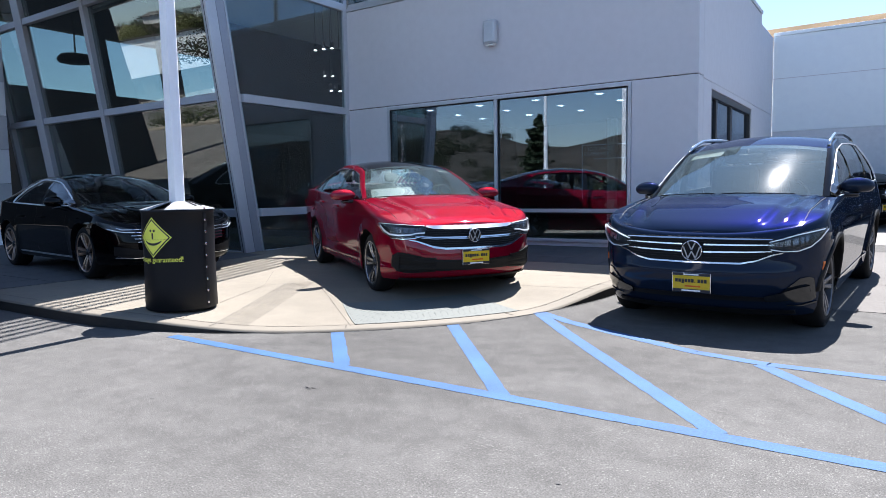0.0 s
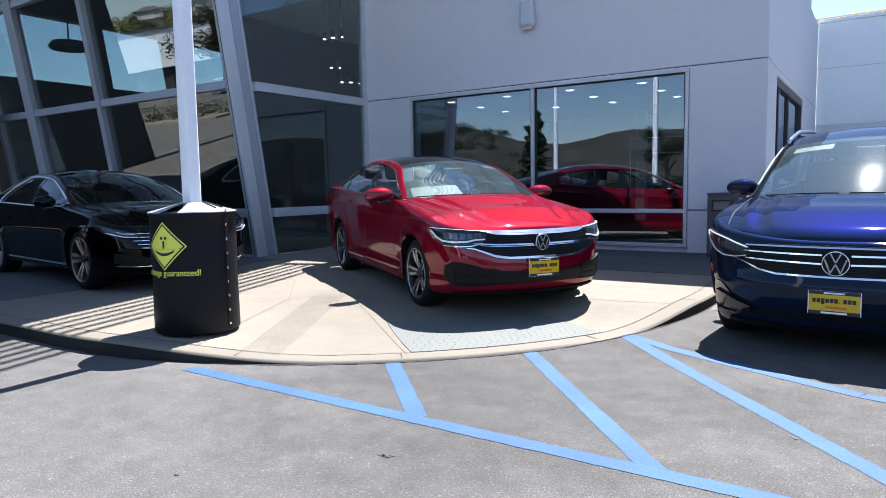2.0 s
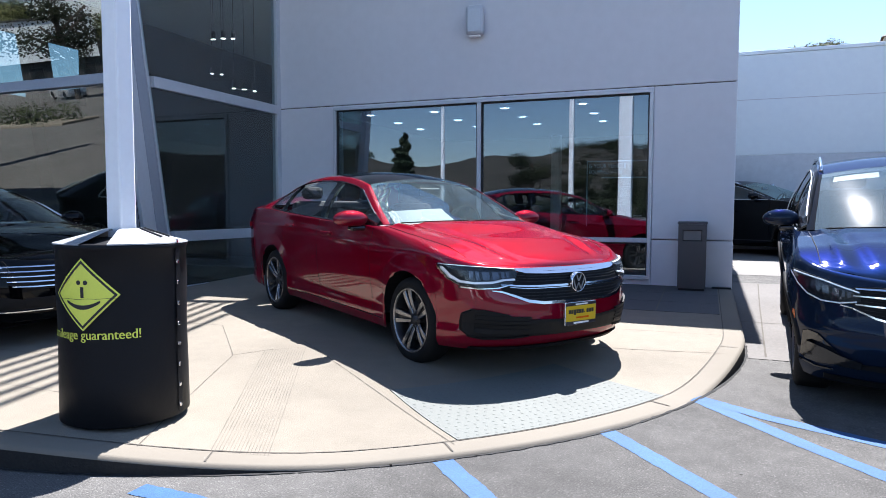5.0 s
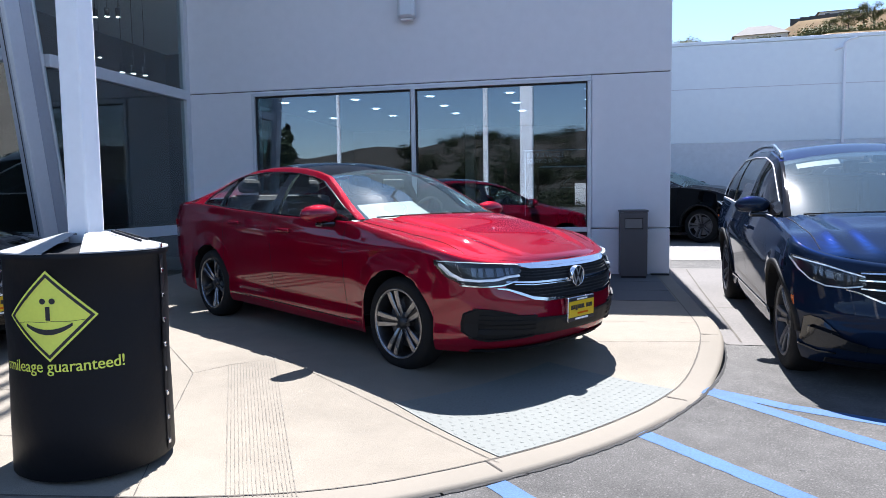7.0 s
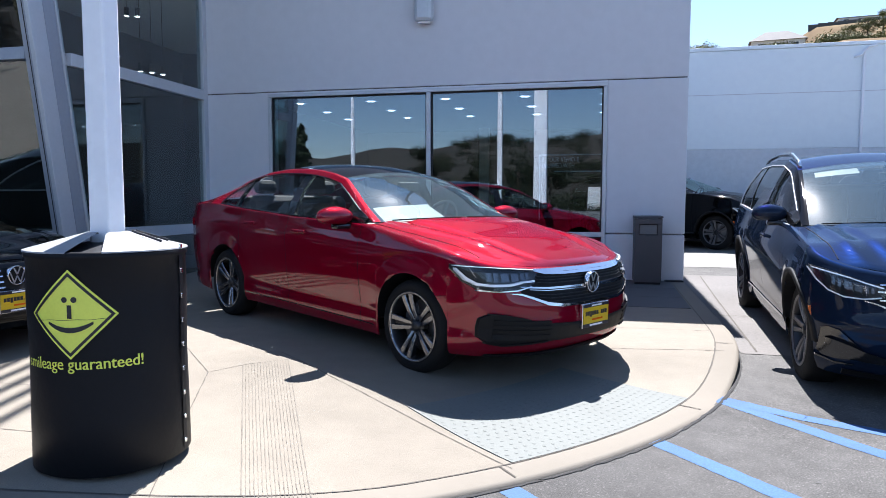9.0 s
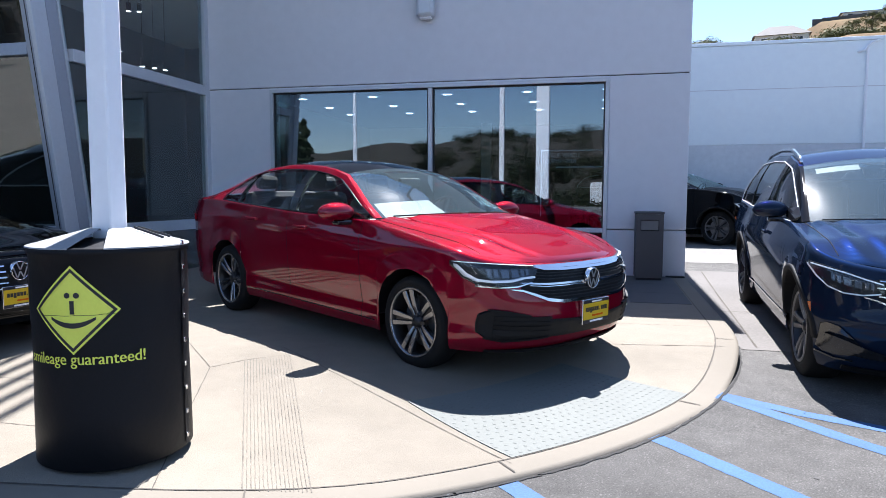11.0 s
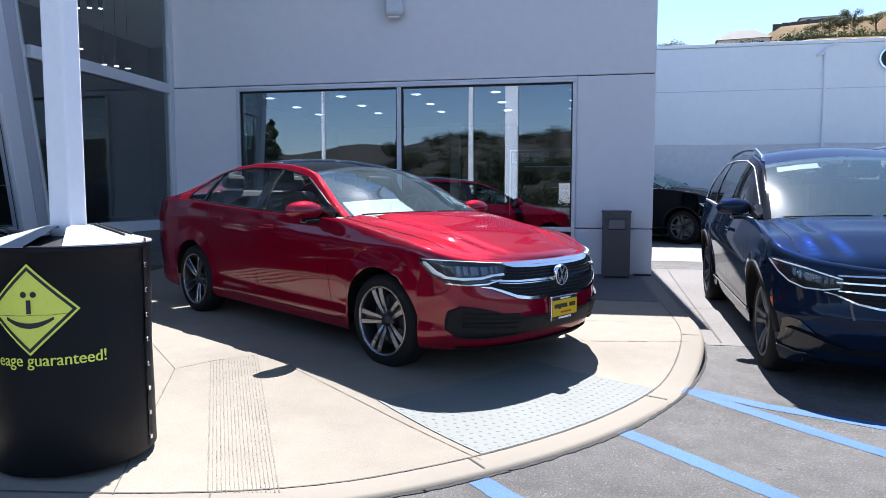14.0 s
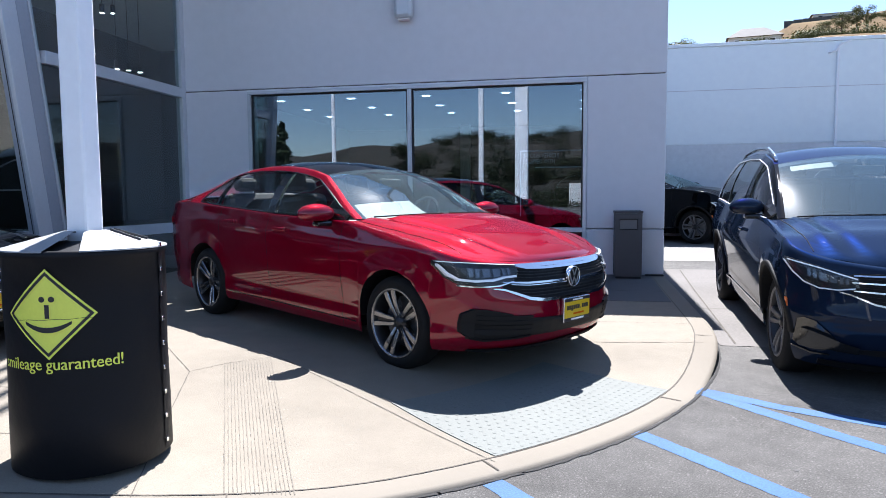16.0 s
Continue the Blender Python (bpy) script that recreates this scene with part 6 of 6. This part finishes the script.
# ---- litter bin by the corner pier ----
BIN = mat("brown-grey bin panel", (0.075, 0.072, 0.075), 0.55, var=0.1, scale=20, bump=0.1, bump_scale=160)
gz = high(-2.7, 10.5)
litter = empty("litter_bin", pose(-2.69, 10.6, gz), "dark grey square litter bin with a slot, against the wall", "litter bin")
box_part("base", (-0.155, -0.17, 0.0), (0.155, 0.17, 0.03), BLACK_PLASTIC, litter)
for lo, hi in (((-0.165, -0.18, 0.03), (0.165, -0.165, 0.62)), ((-0.165, -0.18, 0.76), (0.165, -0.165, 0.83)), ((-0.165, -0.18, 0.62), (-0.11, -0.165, 0.76)), ((0.11, -0.18, 0.62), (0.165, -0.165, 0.76)),
               ((-0.165, -0.163, 0.03), (-0.15, 0.18, 0.83)), ((0.15, -0.163, 0.03), (0.165, 0.18, 0.83))):
    box_part("panel", lo, hi, BIN, litter, bevel=0.003)
box_part("lid", (-0.175, -0.19, 0.832), (0.175, 0.185, 0.86), BIN, litter, bevel=0.008)
box_part("flap", (-0.105, -0.150, 0.63), (0.105, -0.140, 0.75), mat("grey flap", (0.17, 0.17, 0.175), 0.4), litter, bevel=0.003)
box_part("liner", (-0.14, -0.135, 0.05), (0.14, 0.16, 0.80), BLACK_PLASTIC, litter)
box_part("door_stop", (-2.45, 10.72, high(-2.4, 10.7)), (-2.22, 10.80, high(-2.4, 10.7) + 0.02), BLACK_PLASTIC, None, "low black rubber strip at the wall's foot", 0.004, category="mat")

# ---- poster behind the window ----
poster = empty("window_poster", pose(-4.10, FY + 0.20, 1.0), "clear hanging poster with pale capitals behind the window", "poster")
box_part("panel", (0.0, 0.0, 0.0), (0.93, 0.006, 0.90), window_glass("clear film", (0.80, 0.84, 0.86), 0.02, 1.3), poster, bevel=0)
PALE_INK = mat("pale blue-white print", (0.80, 0.90, 0.95), 0.6)
for lo, hi in (((0, -0.004, 0.885), (0.93, -0.001, 0.90)), ((0, -0.004, 0.0), (0.012, -0.001, 0.885)), ((0.20, -0.004, 0.66), (0.90, -0.001, 0.675))):
    box_part("poster_line", lo, hi, PALE_INK, poster, bevel=0)
for words, z, w in (("IS YOUR VEHICLE", 0.80, 0.50), ("EQUIPPED WITH", 0.72, 0.44)):
    lettering("lettering", words, 0.085, w, None, pose(0.03, -0.003, z, 90, 0, 0), PALE_INK, poster)

# ---- entrance portal at the far end ----
PX = -17.55
PANEL_B = mat("grey stone panel", (0.4816, 0.4902, 0.516), 0.55, var=0.08, scale=3)
pier = empty("stone_pier", None, "pier of pale and grey stone panels beside the entrance", "pier", kind="structure")
for i in range(8):
    z0 = 0.05 + i * 0.735
    box_part("stone_panel", (PX, 7.2, z0), (-16.05, 7.46, z0 + 0.727), (PANEL_A, PANEL_B)[i % 2], pier, bevel=0.006)
wall("wall_portal", (-24, 7.45, 3.0), (PX - 0.01, 7.8, ROOF), SIGN_WHITE, "smooth white curved portal wall over the entrance")
DARK_ADDED = mat("dark added wall", (0.03, 0.032, 0.035), 0.6, var=0.15, scale=3)
# added out of view, so that the left panes mirror something dark
wall("wall_portal_wing", (-25.2, -0.6, -0.05), (-24.7, 7.4, 7.0), DARK_ADDED, "added dark wall out of view, mirrored in the glass front")
bm = bmesh.new()
pts = [(-24 + 6.44 * i / 20, 3.9 + 0.9 * (i / 20) ** 3) for i in range(21)]
for dz in (0, 0.75, 1.5):
    tube(bm, [(x, 7.445, z + dz) for x, z in pts], 0.012, 5)
part("portal_seam", bm, JOINT, None, "curved seam lines in the white portal", category="seam", kind="structure")
ent = empty("door_2", None, "glazed double entrance doors in pale frames", "door", kind="structure")
for x in (-18.0, -18.9, -19.8, -20.7, -21.6):
    box_part("door_frame", (x - 0.05, 7.5, 0.12), (x + 0.05, 7.6, 2.9), WHITE_STEEL, ent)
for z in (0.2, 2.2, 2.9):
    box_part("door_rail", (-21.55, 7.51, z), (-18.05, 7.59, z + 0.10), WHITE_STEEL, ent)
box_part("pane", (-21.6, 7.55, 0.15), (-18.0, 7.56, 2.9), GLASS, ent, bevel=0)
box_part("transom_panel", (-21.55, 7.52, 2.31), (-18.06, 7.545, 2.89), INK, ent, bevel=0)
for z, n in ((2.64, 7), (2.42, 8)):
    for k in range(n):
        box_part("writing_bar", (-18.25 - 0.16 * k, 7.512, z), (-18.14 - 0.16 * k, 7.519, z + 0.085), CONCRETE, ent, bevel=0)
for x in (-18.75, -19.05):
    box_part("door_handle", (x - 0.015, 7.44, 0.9), (x + 0.015, 7.47, 1.5), CHROME, ent)
wall("canopy_entrance", (-24, 6.6, 3.05), (-17.7, 7.44, 3.25), DARK_FRAME, "dark flat canopy over the entrance")
big = empty("emblem_sign", pose(-18.75, 7.42, 5.45, 90, 0, 0), "large round black and chrome emblem on the white portal", "sign")
part("disc", lathe(bmesh.new(), [(0, 0.10), (0.58, 0.10), (0.60, 0.0)], None, 48), INK, big)
part("ring", lathe(bmesh.new(), [(0.58, 0.0), (0.58, 0.14), (0.68, 0.14), (0.70, 0.0)], None, 48), CHROME, big)
fascia = empty("sign_board", pose(-14.55, 6.28, 4.92, 0, 0, 2.4), "long white sign board with dark writing under the roof", "sign")
box_part("board", (0, 0, 0), (4.6, 0.16, 1.25), SIGN_WHITE, fascia, bevel=0.01)
box_part("board_edge", (-0.04, -0.02, -0.05), (4.64, 0.18, -0.002), STEEL, fascia, bevel=0.006)
for k in range(9):
    box_part("writing_bar", (0.55 + 0.33 * k, -0.012, 0.27), (0.77 + 0.33 * k, -0.001, 0.66 + (0.12 if k in (0, 4, 7) else 0.0)), INK, fascia, bevel=0)

# ---- distance ----
GRASS = mat("dry golden grass", (0.1056, 0.066, 0.0317), 0.95, var=0.45, scale=0.6, spot=(0.155, 0.108, 0.056), spec=0.1)
SCRUB = mat("brown and green far hillside", (0.027, 0.03, 0.0228), 0.95, var=0.5, scale=0.3, spot=(0.048, 0.041, 0.034), spec=0.1)
LEAF = mat("green leaves", (0.0358, 0.0468, 0.0165), 0.7, var=0.5, scale=2, spec=0.2)
LEAF_FAR = mat("dark far leaves", (0.020, 0.024, 0.012), 0.8, var=0.5, scale=2, spec=0.1)
LEAF_PALE = mat("pale olive leaves", (0.1088, 0.1156, 0.0408), 0.7, var=0.4, scale=2, spec=0.2)
LEAF_DARK = mat("dark conifer leaves", (0.022, 0.032, 0.014), 0.8, var=0.4, scale=2, spec=0.2)
BARK = mat("bark", (0.06, 0.045, 0.033), 0.9, var=0.3, scale=6)
ROOF_TILE = mat("grey roof tiles", (0.08, 0.0775, 0.075), 0.8, var=0.2, scale=3)
CLAY_TILE = mat("clay roof tiles", (0.198, 0.09, 0.054), 0.8, var=0.2, scale=3)
HOUSE = mat("pale house wall", (0.62, 0.61, 0.59), 0.8, var=0.05)
PANE_DARK = mat("dark window pane", (0.02, 0.025, 0.03), 0.1)


def north(x, y):
    """Height of the hill beyond the back wall."""
    up = smooth_step(60, 140, y) * (29.6 + 1.0 * smooth_step(34, 40, x)) * (0.35 + 0.65 * smooth_step(-160, -40, x))
    up += smooth_step(146, 172, y) * smooth_step(34, 45, x) * (10.3 + 0.12 * (x - 45))
    return up + 0.8 * noise.noise((x * 0.05, y * 0.05, 1.0)) * smooth_step(60, 110, y) - 0.5


xs = [-260 + 20 * i for i in range(14)] + [20 + 2.5 * i for i in range(20)] + [70 + 15 * i for i in range(15)]
part("hill", sheet(bmesh.new(), [[(x, y, north(x, y)) for x in xs] for y in [55 + 8 * i for i in range(11)] + [142 + 3 * i for i in range(14)] + [185 + 15 * i for i in range(8)]]), GRASS, None, "dry golden grass hill beyond the back wall", smooth=True, category="hill", kind="structure")


def south(a, r):
    """Height of the hills behind the street."""
    n = noise.noise((3 * math.cos(a), 3 * math.sin(a), 0.3)) + 0.5 * noise.noise((9 * math.cos(a), 9 * math.sin(a), 0.7))
    return (27.5 + 9 * n) * smooth_step(90, 330, r) + 2.0 * noise.noise((r * 0.03 * math.cos(a), r * 0.03 * math.sin(a), 2)) * smooth_step(90, 150, r) - 0.4


grid = [[(r * math.cos(a) - 5, r * math.sin(a), south(a, r)) for a in [radians(160 + 220 * i / 110) for i in range(111)]] for r in (80, 100, 130, 160, 200, 240, 290, 330, 380, 450)]
part("far_hills", sheet(bmesh.new(), grid), SCRUB, None, "brown hills with green scrub behind the street", smooth=True, category="hill", kind="structure")


def leaves(bm_v, bm_f, centre, size, n, rnd, leaf):
    """Loose leaf clumps: small bent quads on the shell of an uneven crown."""
    for _ in range(n):
        d = Vector((rnd.gauss(0, 1), rnd.gauss(0, 1), rnd.gauss(0, 1))).normalized()
        k = 0.55 + 0.5 * rnd.random()
        lump = 0.75 + 0.45 * noise.noise(d * 2.2 + centre * 0.13)
        p = centre + Vector((d.x * size[0], d.y * size[1], d.z * size[2])) * k * lump
        u = Vector((rnd.gauss(0, 1), rnd.gauss(0, 1), rnd.gauss(0, 0.6))).normalized()
        v = u.cross(d + Vector((0.1, 0.2, 0.3))).normalized()
        s = leaf * (0.6 + 0.8 * rnd.random())
        o = len(bm_v)
        bm_v += [p - u * s, p + v * s * 0.6, p + u * s, p - v * s * 0.6]
        bm_f.append((o, o + 1, o + 2, o + 3))


def mesh_of(name, vs, fs, material):
    me = bpy.data.meshes.new(name)
    me.from_pydata([tuple(v) for v in vs], [], fs)
    me.materials.append(material)
    return me


def tree(kind, x, y, z, h, seed, material, label, spread_k=0.42, cone=False):
    rnd = random.Random(seed)
    ob = empty(kind, pose(x, y, z, 0, 0, seed * 40), label, "tree")
    bm = bmesh.new()
    top = 0.5 * h
    tube(bm, [(0, 0, -0.5), (0.03 * h * rnd.random(), 0, 0.25 * h), (0.02 * h, 0.03 * h, top), (0.0, 0.02 * h, 0.8 * h)], 0.03 * h, 7)
    for k in range(0 if cone else 6):
        a = k * 1.05 + rnd.random()
        z0 = (0.28 + 0.07 * k) * h
        tube(bm, [(0, 0, z0), (0.12 * h * math.cos(a), 0.12 * h * math.sin(a), z0 + 0.10 * h), (0.26 * h * math.cos(a), 0.26 * h * math.sin(a), z0 + 0.2 * h)], 0.011 * h, 5)
    part("trunk", bm, BARK, ob)
    vs, fs = [], []
    if cone:
        for k in range(16):
            f = k / 15
            c = Vector((rnd.gauss(0, 0.008) * h, rnd.gauss(0, 0.008) * h, (0.12 + 0.86 * f) * h))
            w = spread_k * h * (1 - f) ** 0.8 + 0.03 * h
            w *= 0.7 + 0.6 * rnd.random()
            leaves(vs, fs, c + Vector((rnd.gauss(0, 0.02) * h, rnd.gauss(0, 0.02) * h, 0)), (w, w, 0.06 * h), 260, rnd, 0.028 * h)
    else:
        for k in range(9):
            a, q = rnd.random() * 6.28, spread_k * h * (0.25 + 0.75 * rnd.random())
            c = Vector((q * math.cos(a), q * math.sin(a), (0.52 + 0.36 * rnd.random()) * h))
            w = (0.16 + 0.10 * rnd.random()) * h
            leaves(vs, fs, c, (w, w, w * 0.75), 560, rnd, 0.013 * h)
    crown = new("crown", mesh_of("crown", vs, fs, material))
    crown.parent = ob
    return ob


def bush_band(name, spots, material, label, seed, n=380):
    """Shrubs nobody could count, as one sheet of leaves."""
    rnd = random.Random(seed)
    vs, fs = [], []
    for x, y, z, s in spots:
        leaves(vs, fs, Vector((x, y, z + 0.28 * s)), (s, s, 0.62 * s), n, rnd, 0.06 * s)
    return tagged(new(name, mesh_of(name, vs, fs, material)), label, "shrubs", kind="stuff")


rnd = random.Random(4)
spots = [(x + rnd.gauss(0, 1.2), 144 + rnd.gauss(0, 2), 0, 2.5 + 1.0 * rnd.random()) for x in [37 + 0.5 * i for i in range(76)]]
bush_band("hill_shrubs", [(x, y, north(x, y) + 0.3, s) for x, y, z, s in spots], LEAF_PALE, "band of olive green shrubs on the dry hill", 5)
spots = [(28 + 5.0 * rnd.random(), 143 + 3 * rnd.random(), 2.6 + rnd.random()) for _ in range(14)] + [(13 + 6 * rnd.random(), 146 + 3 * rnd.random(), 2.4 + 1.4 * rnd.random()) for _ in range(12)] + [(-26 + 4 * rnd.random(), 146, 2.0) for _ in range(8)]
bush_band("hill_shrubs", [(x, y, north(x, y) + 0.8, s) for x, y, s in spots], LEAF_PALE, "dark green shrubs at the hill's foot", 6)
for x, y, h, sd, ma in ((46.5, 154, 4.6, 1, LEAF_PALE), (50.5, 155, 5.4, 2, LEAF_PALE), (53, 155, 5.0, 7, LEAF_PALE), (55.5, 156, 6.2, 3, LEAF_PALE), (60, 157, 5, 4, LEAF_PALE), (40.5, 168, 2.5, 5, LEAF), (17.5, 150, 3.5, 6, LEAF)):
    tree("tree", x, y, north(x, y), h, sd, ma, "small bushy tree on the dry hillside")


def house(x, y, z, w, d, h, rise, label, roof_mat):
    ob = empty("house", pose(x, y, z, 0, 0, -8), label, "house")
    box_part("wall", (-w / 2, -d / 2, -3), (w / 2, d / 2, h), HOUSE, ob, bevel=0.02)
    bm = bmesh.new()
    v = [bm.verts.new(p) for p in ((-w / 2 - 0.5, -d / 2 - 0.5, h), (w / 2 + 0.5, -d / 2 - 0.5, h), (w / 2 + 0.5, d / 2 + 0.5, h), (-w / 2 - 0.5, d / 2 + 0.5, h), (-w * 0.22, 0, h + rise), (w * 0.22, 0, h + rise))]
    for f in ((0, 1, 5, 4), (1, 2, 5), (2, 3, 4, 5), (3, 0, 4), (3, 2, 1, 0)):
        bm.faces.new([v[i] for i in f])
    part("roof", bm, roof_mat, ob)
    for k in range(max(2, int(w / 3))):
        px = -w / 2 + (k + 0.5) * w / max(2, int(w / 3))
        win = box_part("window", (px - 0.6, -d / 2 - 0.04, h * 0.35), (px + 0.6, -d / 2 + 0.02, h * 0.8), WHITE_STEEL, ob, bevel=0)
        box_part("pane", (px - 0.52, -d / 2 - 0.06, h * 0.38), (px + 0.52, -d / 2 - 0.045, h * 0.77), PANE_DARK, win, bevel=0)
    return ob


house(35.7, 165, 33.2, 10.5, 8, 2.7, 2.7, "pale house with a grey pitched roof on the hill", ROOF_TILE)
house(55.4, 176, 41.0, 9, 9, 1.5, 0.5, "low white house with dark windows on the hilltop", ROOF_TILE)
garden = empty("garden_wall", None, "dark low stepped garden wall along the hilltop", "wall")
for k in range(7):
    x = 43.4 + 2.0 * k
    box_part("wall_panel", (x, 169.5, north(x, 169.7) - 0.6), (x + 1.96, 169.8, north(x + 1, 169.7) + 0.75), ROOF_TILE, garden, bevel=0.02)

# street side behind the camera, seen in the glass
for i, (x, y, h, cone, ma) in enumerate(((-66.5, -116, 17.5, True, LEAF_DARK), (-12, -60, 6, False, LEAF_FAR), (-30, -52, 3.6, False, LEAF_FAR), (-8, -55, 5, False, LEAF_FAR), (-16, -58, 5.5, False, LEAF_FAR), (2, -52, 4.6, False, LEAF_FAR), (-40, -35, 8, False, LEAF_FAR), (-52, -28, 9, False, LEAF_FAR), (-24, -66, 9, False, LEAF_FAR), (8, -50, 8, False, LEAF_FAR), (-62, -12, 9, False, LEAF_FAR), (15, -45, 8, False, LEAF_FAR), (-56, -17.5, 5.5, False, LEAF_FAR), (-61, -20, 6, False, LEAF_FAR), (-59, -14, 6, False, LEAF_FAR), (-66, -17, 6.5, False, LEAF_FAR), (-99, -51, 12, False, LEAF_PALE), (-96, -60, 12.5, False, LEAF_PALE), (-90, -70, 11, False, LEAF_PALE), (-68, -42, 5.0, False, LEAF_FAR))):
    tree("street_tree", x, y, low(x, y) - 0.2, h, 20 + i, ma, "tall dark conifer across the street" if cone else "leafy tree across the street", 0.25 if cone else (0.20 if ma is LEAF_PALE else 0.42), cone)
spots = [(-70 + 1.9 * i + rnd.gauss(0, 0.5), -70 + rnd.gauss(0, 2.5), -0.3, 2.4 + 1.6 * rnd.random()) for i in range(60)]
spots += [(-6 + 0.9 * i, -57.5 + rnd.gauss(0, 0.3), -0.3, 1.2 + 0.5 * rnd.random()) for i in range(14)]
bush_band("hedge", spots, LEAF_FAR, "dark green hedge along the street", 9)
# plain pale block in place of the small white vehicle mirrored in the window
box_part("shed", (-4, -66, 0), (6, -60, 2.8), HOUSE, None, "low pale block standing in for a white vehicle across the street", 0.02, category="building")
box_part("street_pillar", (-5.45, -4.3, -0.02), (-5.0, -3.85, 7.0), WHITE_STEEL, None, "tall pale square post at the lot's edge", 0.02, category="post")
lampp = empty("lamp_post", pose(-14.6, -10.3, 0), "tall white lamp post in the lot", "lamp post")
part("pole", lathe(bmesh.new(), [(0.13, -0.02), (0.12, 0.6), (0.07, 7.5), (0.0, 7.55)], None, 12), WHITE_STEEL, lampp)
box_part("lamp_head", (-0.2, -0.9, 7.4), (0.2, 0.1, 7.55), STEEL, lampp)
for x, y in ((-37.5, -12.0), (-11, -16)):
    isl = empty("planter", pose(x, y, 0), "kerbed planting island with low shrubs in the lot", "planter")
    box_part("planter_kerb", (-4, -1.2, -0.02), (4, 1.2, 0.14), KERB, isl, bevel=0.03)
    r2 = random.Random(int(x))
    vs, fs = [], []
    for k in range(16):
        leaves(vs, fs, Vector((-3.5 + 0.45 * k, r2.gauss(0, 0.4), 0.42)), (0.6, 0.8, 0.5 + (0.5 if x < -20 else 0.0)), 110, r2, 0.08)
    o = new("planting", mesh_of("planting", vs, fs, LEAF))
    o.parent = isl
for src, x, y, yaw in ((utility, -20, -12, 80), (fastback, -16.5, -12.5, 82), (utility, 6, -14, 95), (fastback, 9.5, -14, 92)):
    c = copy_thing(src, pose(x, y, 0, 0, 0, yaw))
    tagged(c, "dark car parked across the lot, seen in the glass", group="cars across the lot")
sil, sls = car("saloon_car", pose(-24, -13, 0, 0, 0, 84), SALOON, SILVER, "silver saloon parked across the lot, seen in the glass", None)
c = copy_thing(suv, pose(4.6, 16.8, 0.29, 0, 0, 0))
tagged(c, "black utility vehicle close by the back wall")
c = copy_thing(saloon, pose(-11.05, 2.30, 0.0, 0, 0, 180))
tagged(c, "red metallic saloon waiting on the asphalt by the kerb")

# hillside houses and cars behind the camera, seen in the glass
r3 = random.Random(12)
for k in range(5):
    a, r = radians(192 + 6.6 * k + r3.gauss(0, 1)), 210 + 110 * r3.random()
    x, y = r * math.cos(a) - 5, r * math.sin(a)
    w = 6 + 5 * r3.random()
    h = house(x, y, south(a, r), w, 7, 2.8, 1.6, "pale hillside house with a pitched roof, seen in the glass", (ROOF_TILE, ROOF_TILE, CLAY_TILE)[k % 3])
    h.matrix_basis = pose(x, y, south(a, r), 0, 0, math.degrees(a) + 90)
spots = []
for k in range(760):
    if k < 80:
        a, r, q = radians(185 + 30 * r3.random()), 110 + 200 * r3.random(), 2.0
    elif k < 330:
        a, r, q = radians(212 + 29 * r3.random()), 105 + 225 * r3.random() ** 0.8, 2.2
    elif k < 400:
        a, r, q = radians(240 + 18 * r3.random()), 96 + 22 * r3.random(), 1.6
    else:
        a, r, q = radians(257 + 28 * r3.random()), 105 + 225 * r3.random() ** 0.8, 2.4
    spots.append((r * math.cos(a) - 5, r * math.sin(a), south(a, r), q + 2.4 * r3.random()))
bush_band("hillside_shrubs", spots, LEAF_FAR, "scattered dark trees and shrubs on the far hillside", 15, 230)


def block(x, y, yaw, w, z0, z1, label):
    """A two-storey flat-roofed building with a row of windows, facing the lot."""
    ob = empty("building", pose(x, y, 0, 0, 0, yaw), label, "building")
    box_part("lower_wall", (-w / 2, 0, -1), (w / 2, 8, z0), ROOM_WALL, ob, bevel=0.02)
    box_part("wall", (-w / 2 - 0.1, -0.4, z0 + 0.004), (w / 2 + 0.1, 8.1, z1), STUCCO_PALE, ob, bevel=0.02)
    box_part("roof", (-w / 2 - 0.3, -0.6, z1 + 0.004), (w / 2 + 0.3, 8.3, z1 + 0.25), ROOF_TILE, ob, bevel=0.02)
    for k in range(int(w / 3.2)):
        px = -w / 2 + 1.6 + 3.2 * k
        win = box_part("window", (px - 0.9, -0.06, z0 * 0.25), (px + 0.9, 0.0, z0 * 0.8), ROOF_TILE, ob, bevel=0)
        box_part("pane", (px - 0.8, -0.09, z0 * 0.28), (px + 0.8, -0.062, z0 * 0.77), PANE_DARK, win, bevel=0)
    return ob


block(-90, -46, 123, 30, 3.4, 8.6, "white flat-roofed building across the street, seen in the glass")
block(-92, -68, 130, 16, 7.5, 12.5, "tall white flat-roofed building, seen in the glass")
c = copy_thing(sil, pose(-54, -29.5, 0, 0, 0, 20))
tagged(c, "silver saloon parked by the street, seen in the glass")
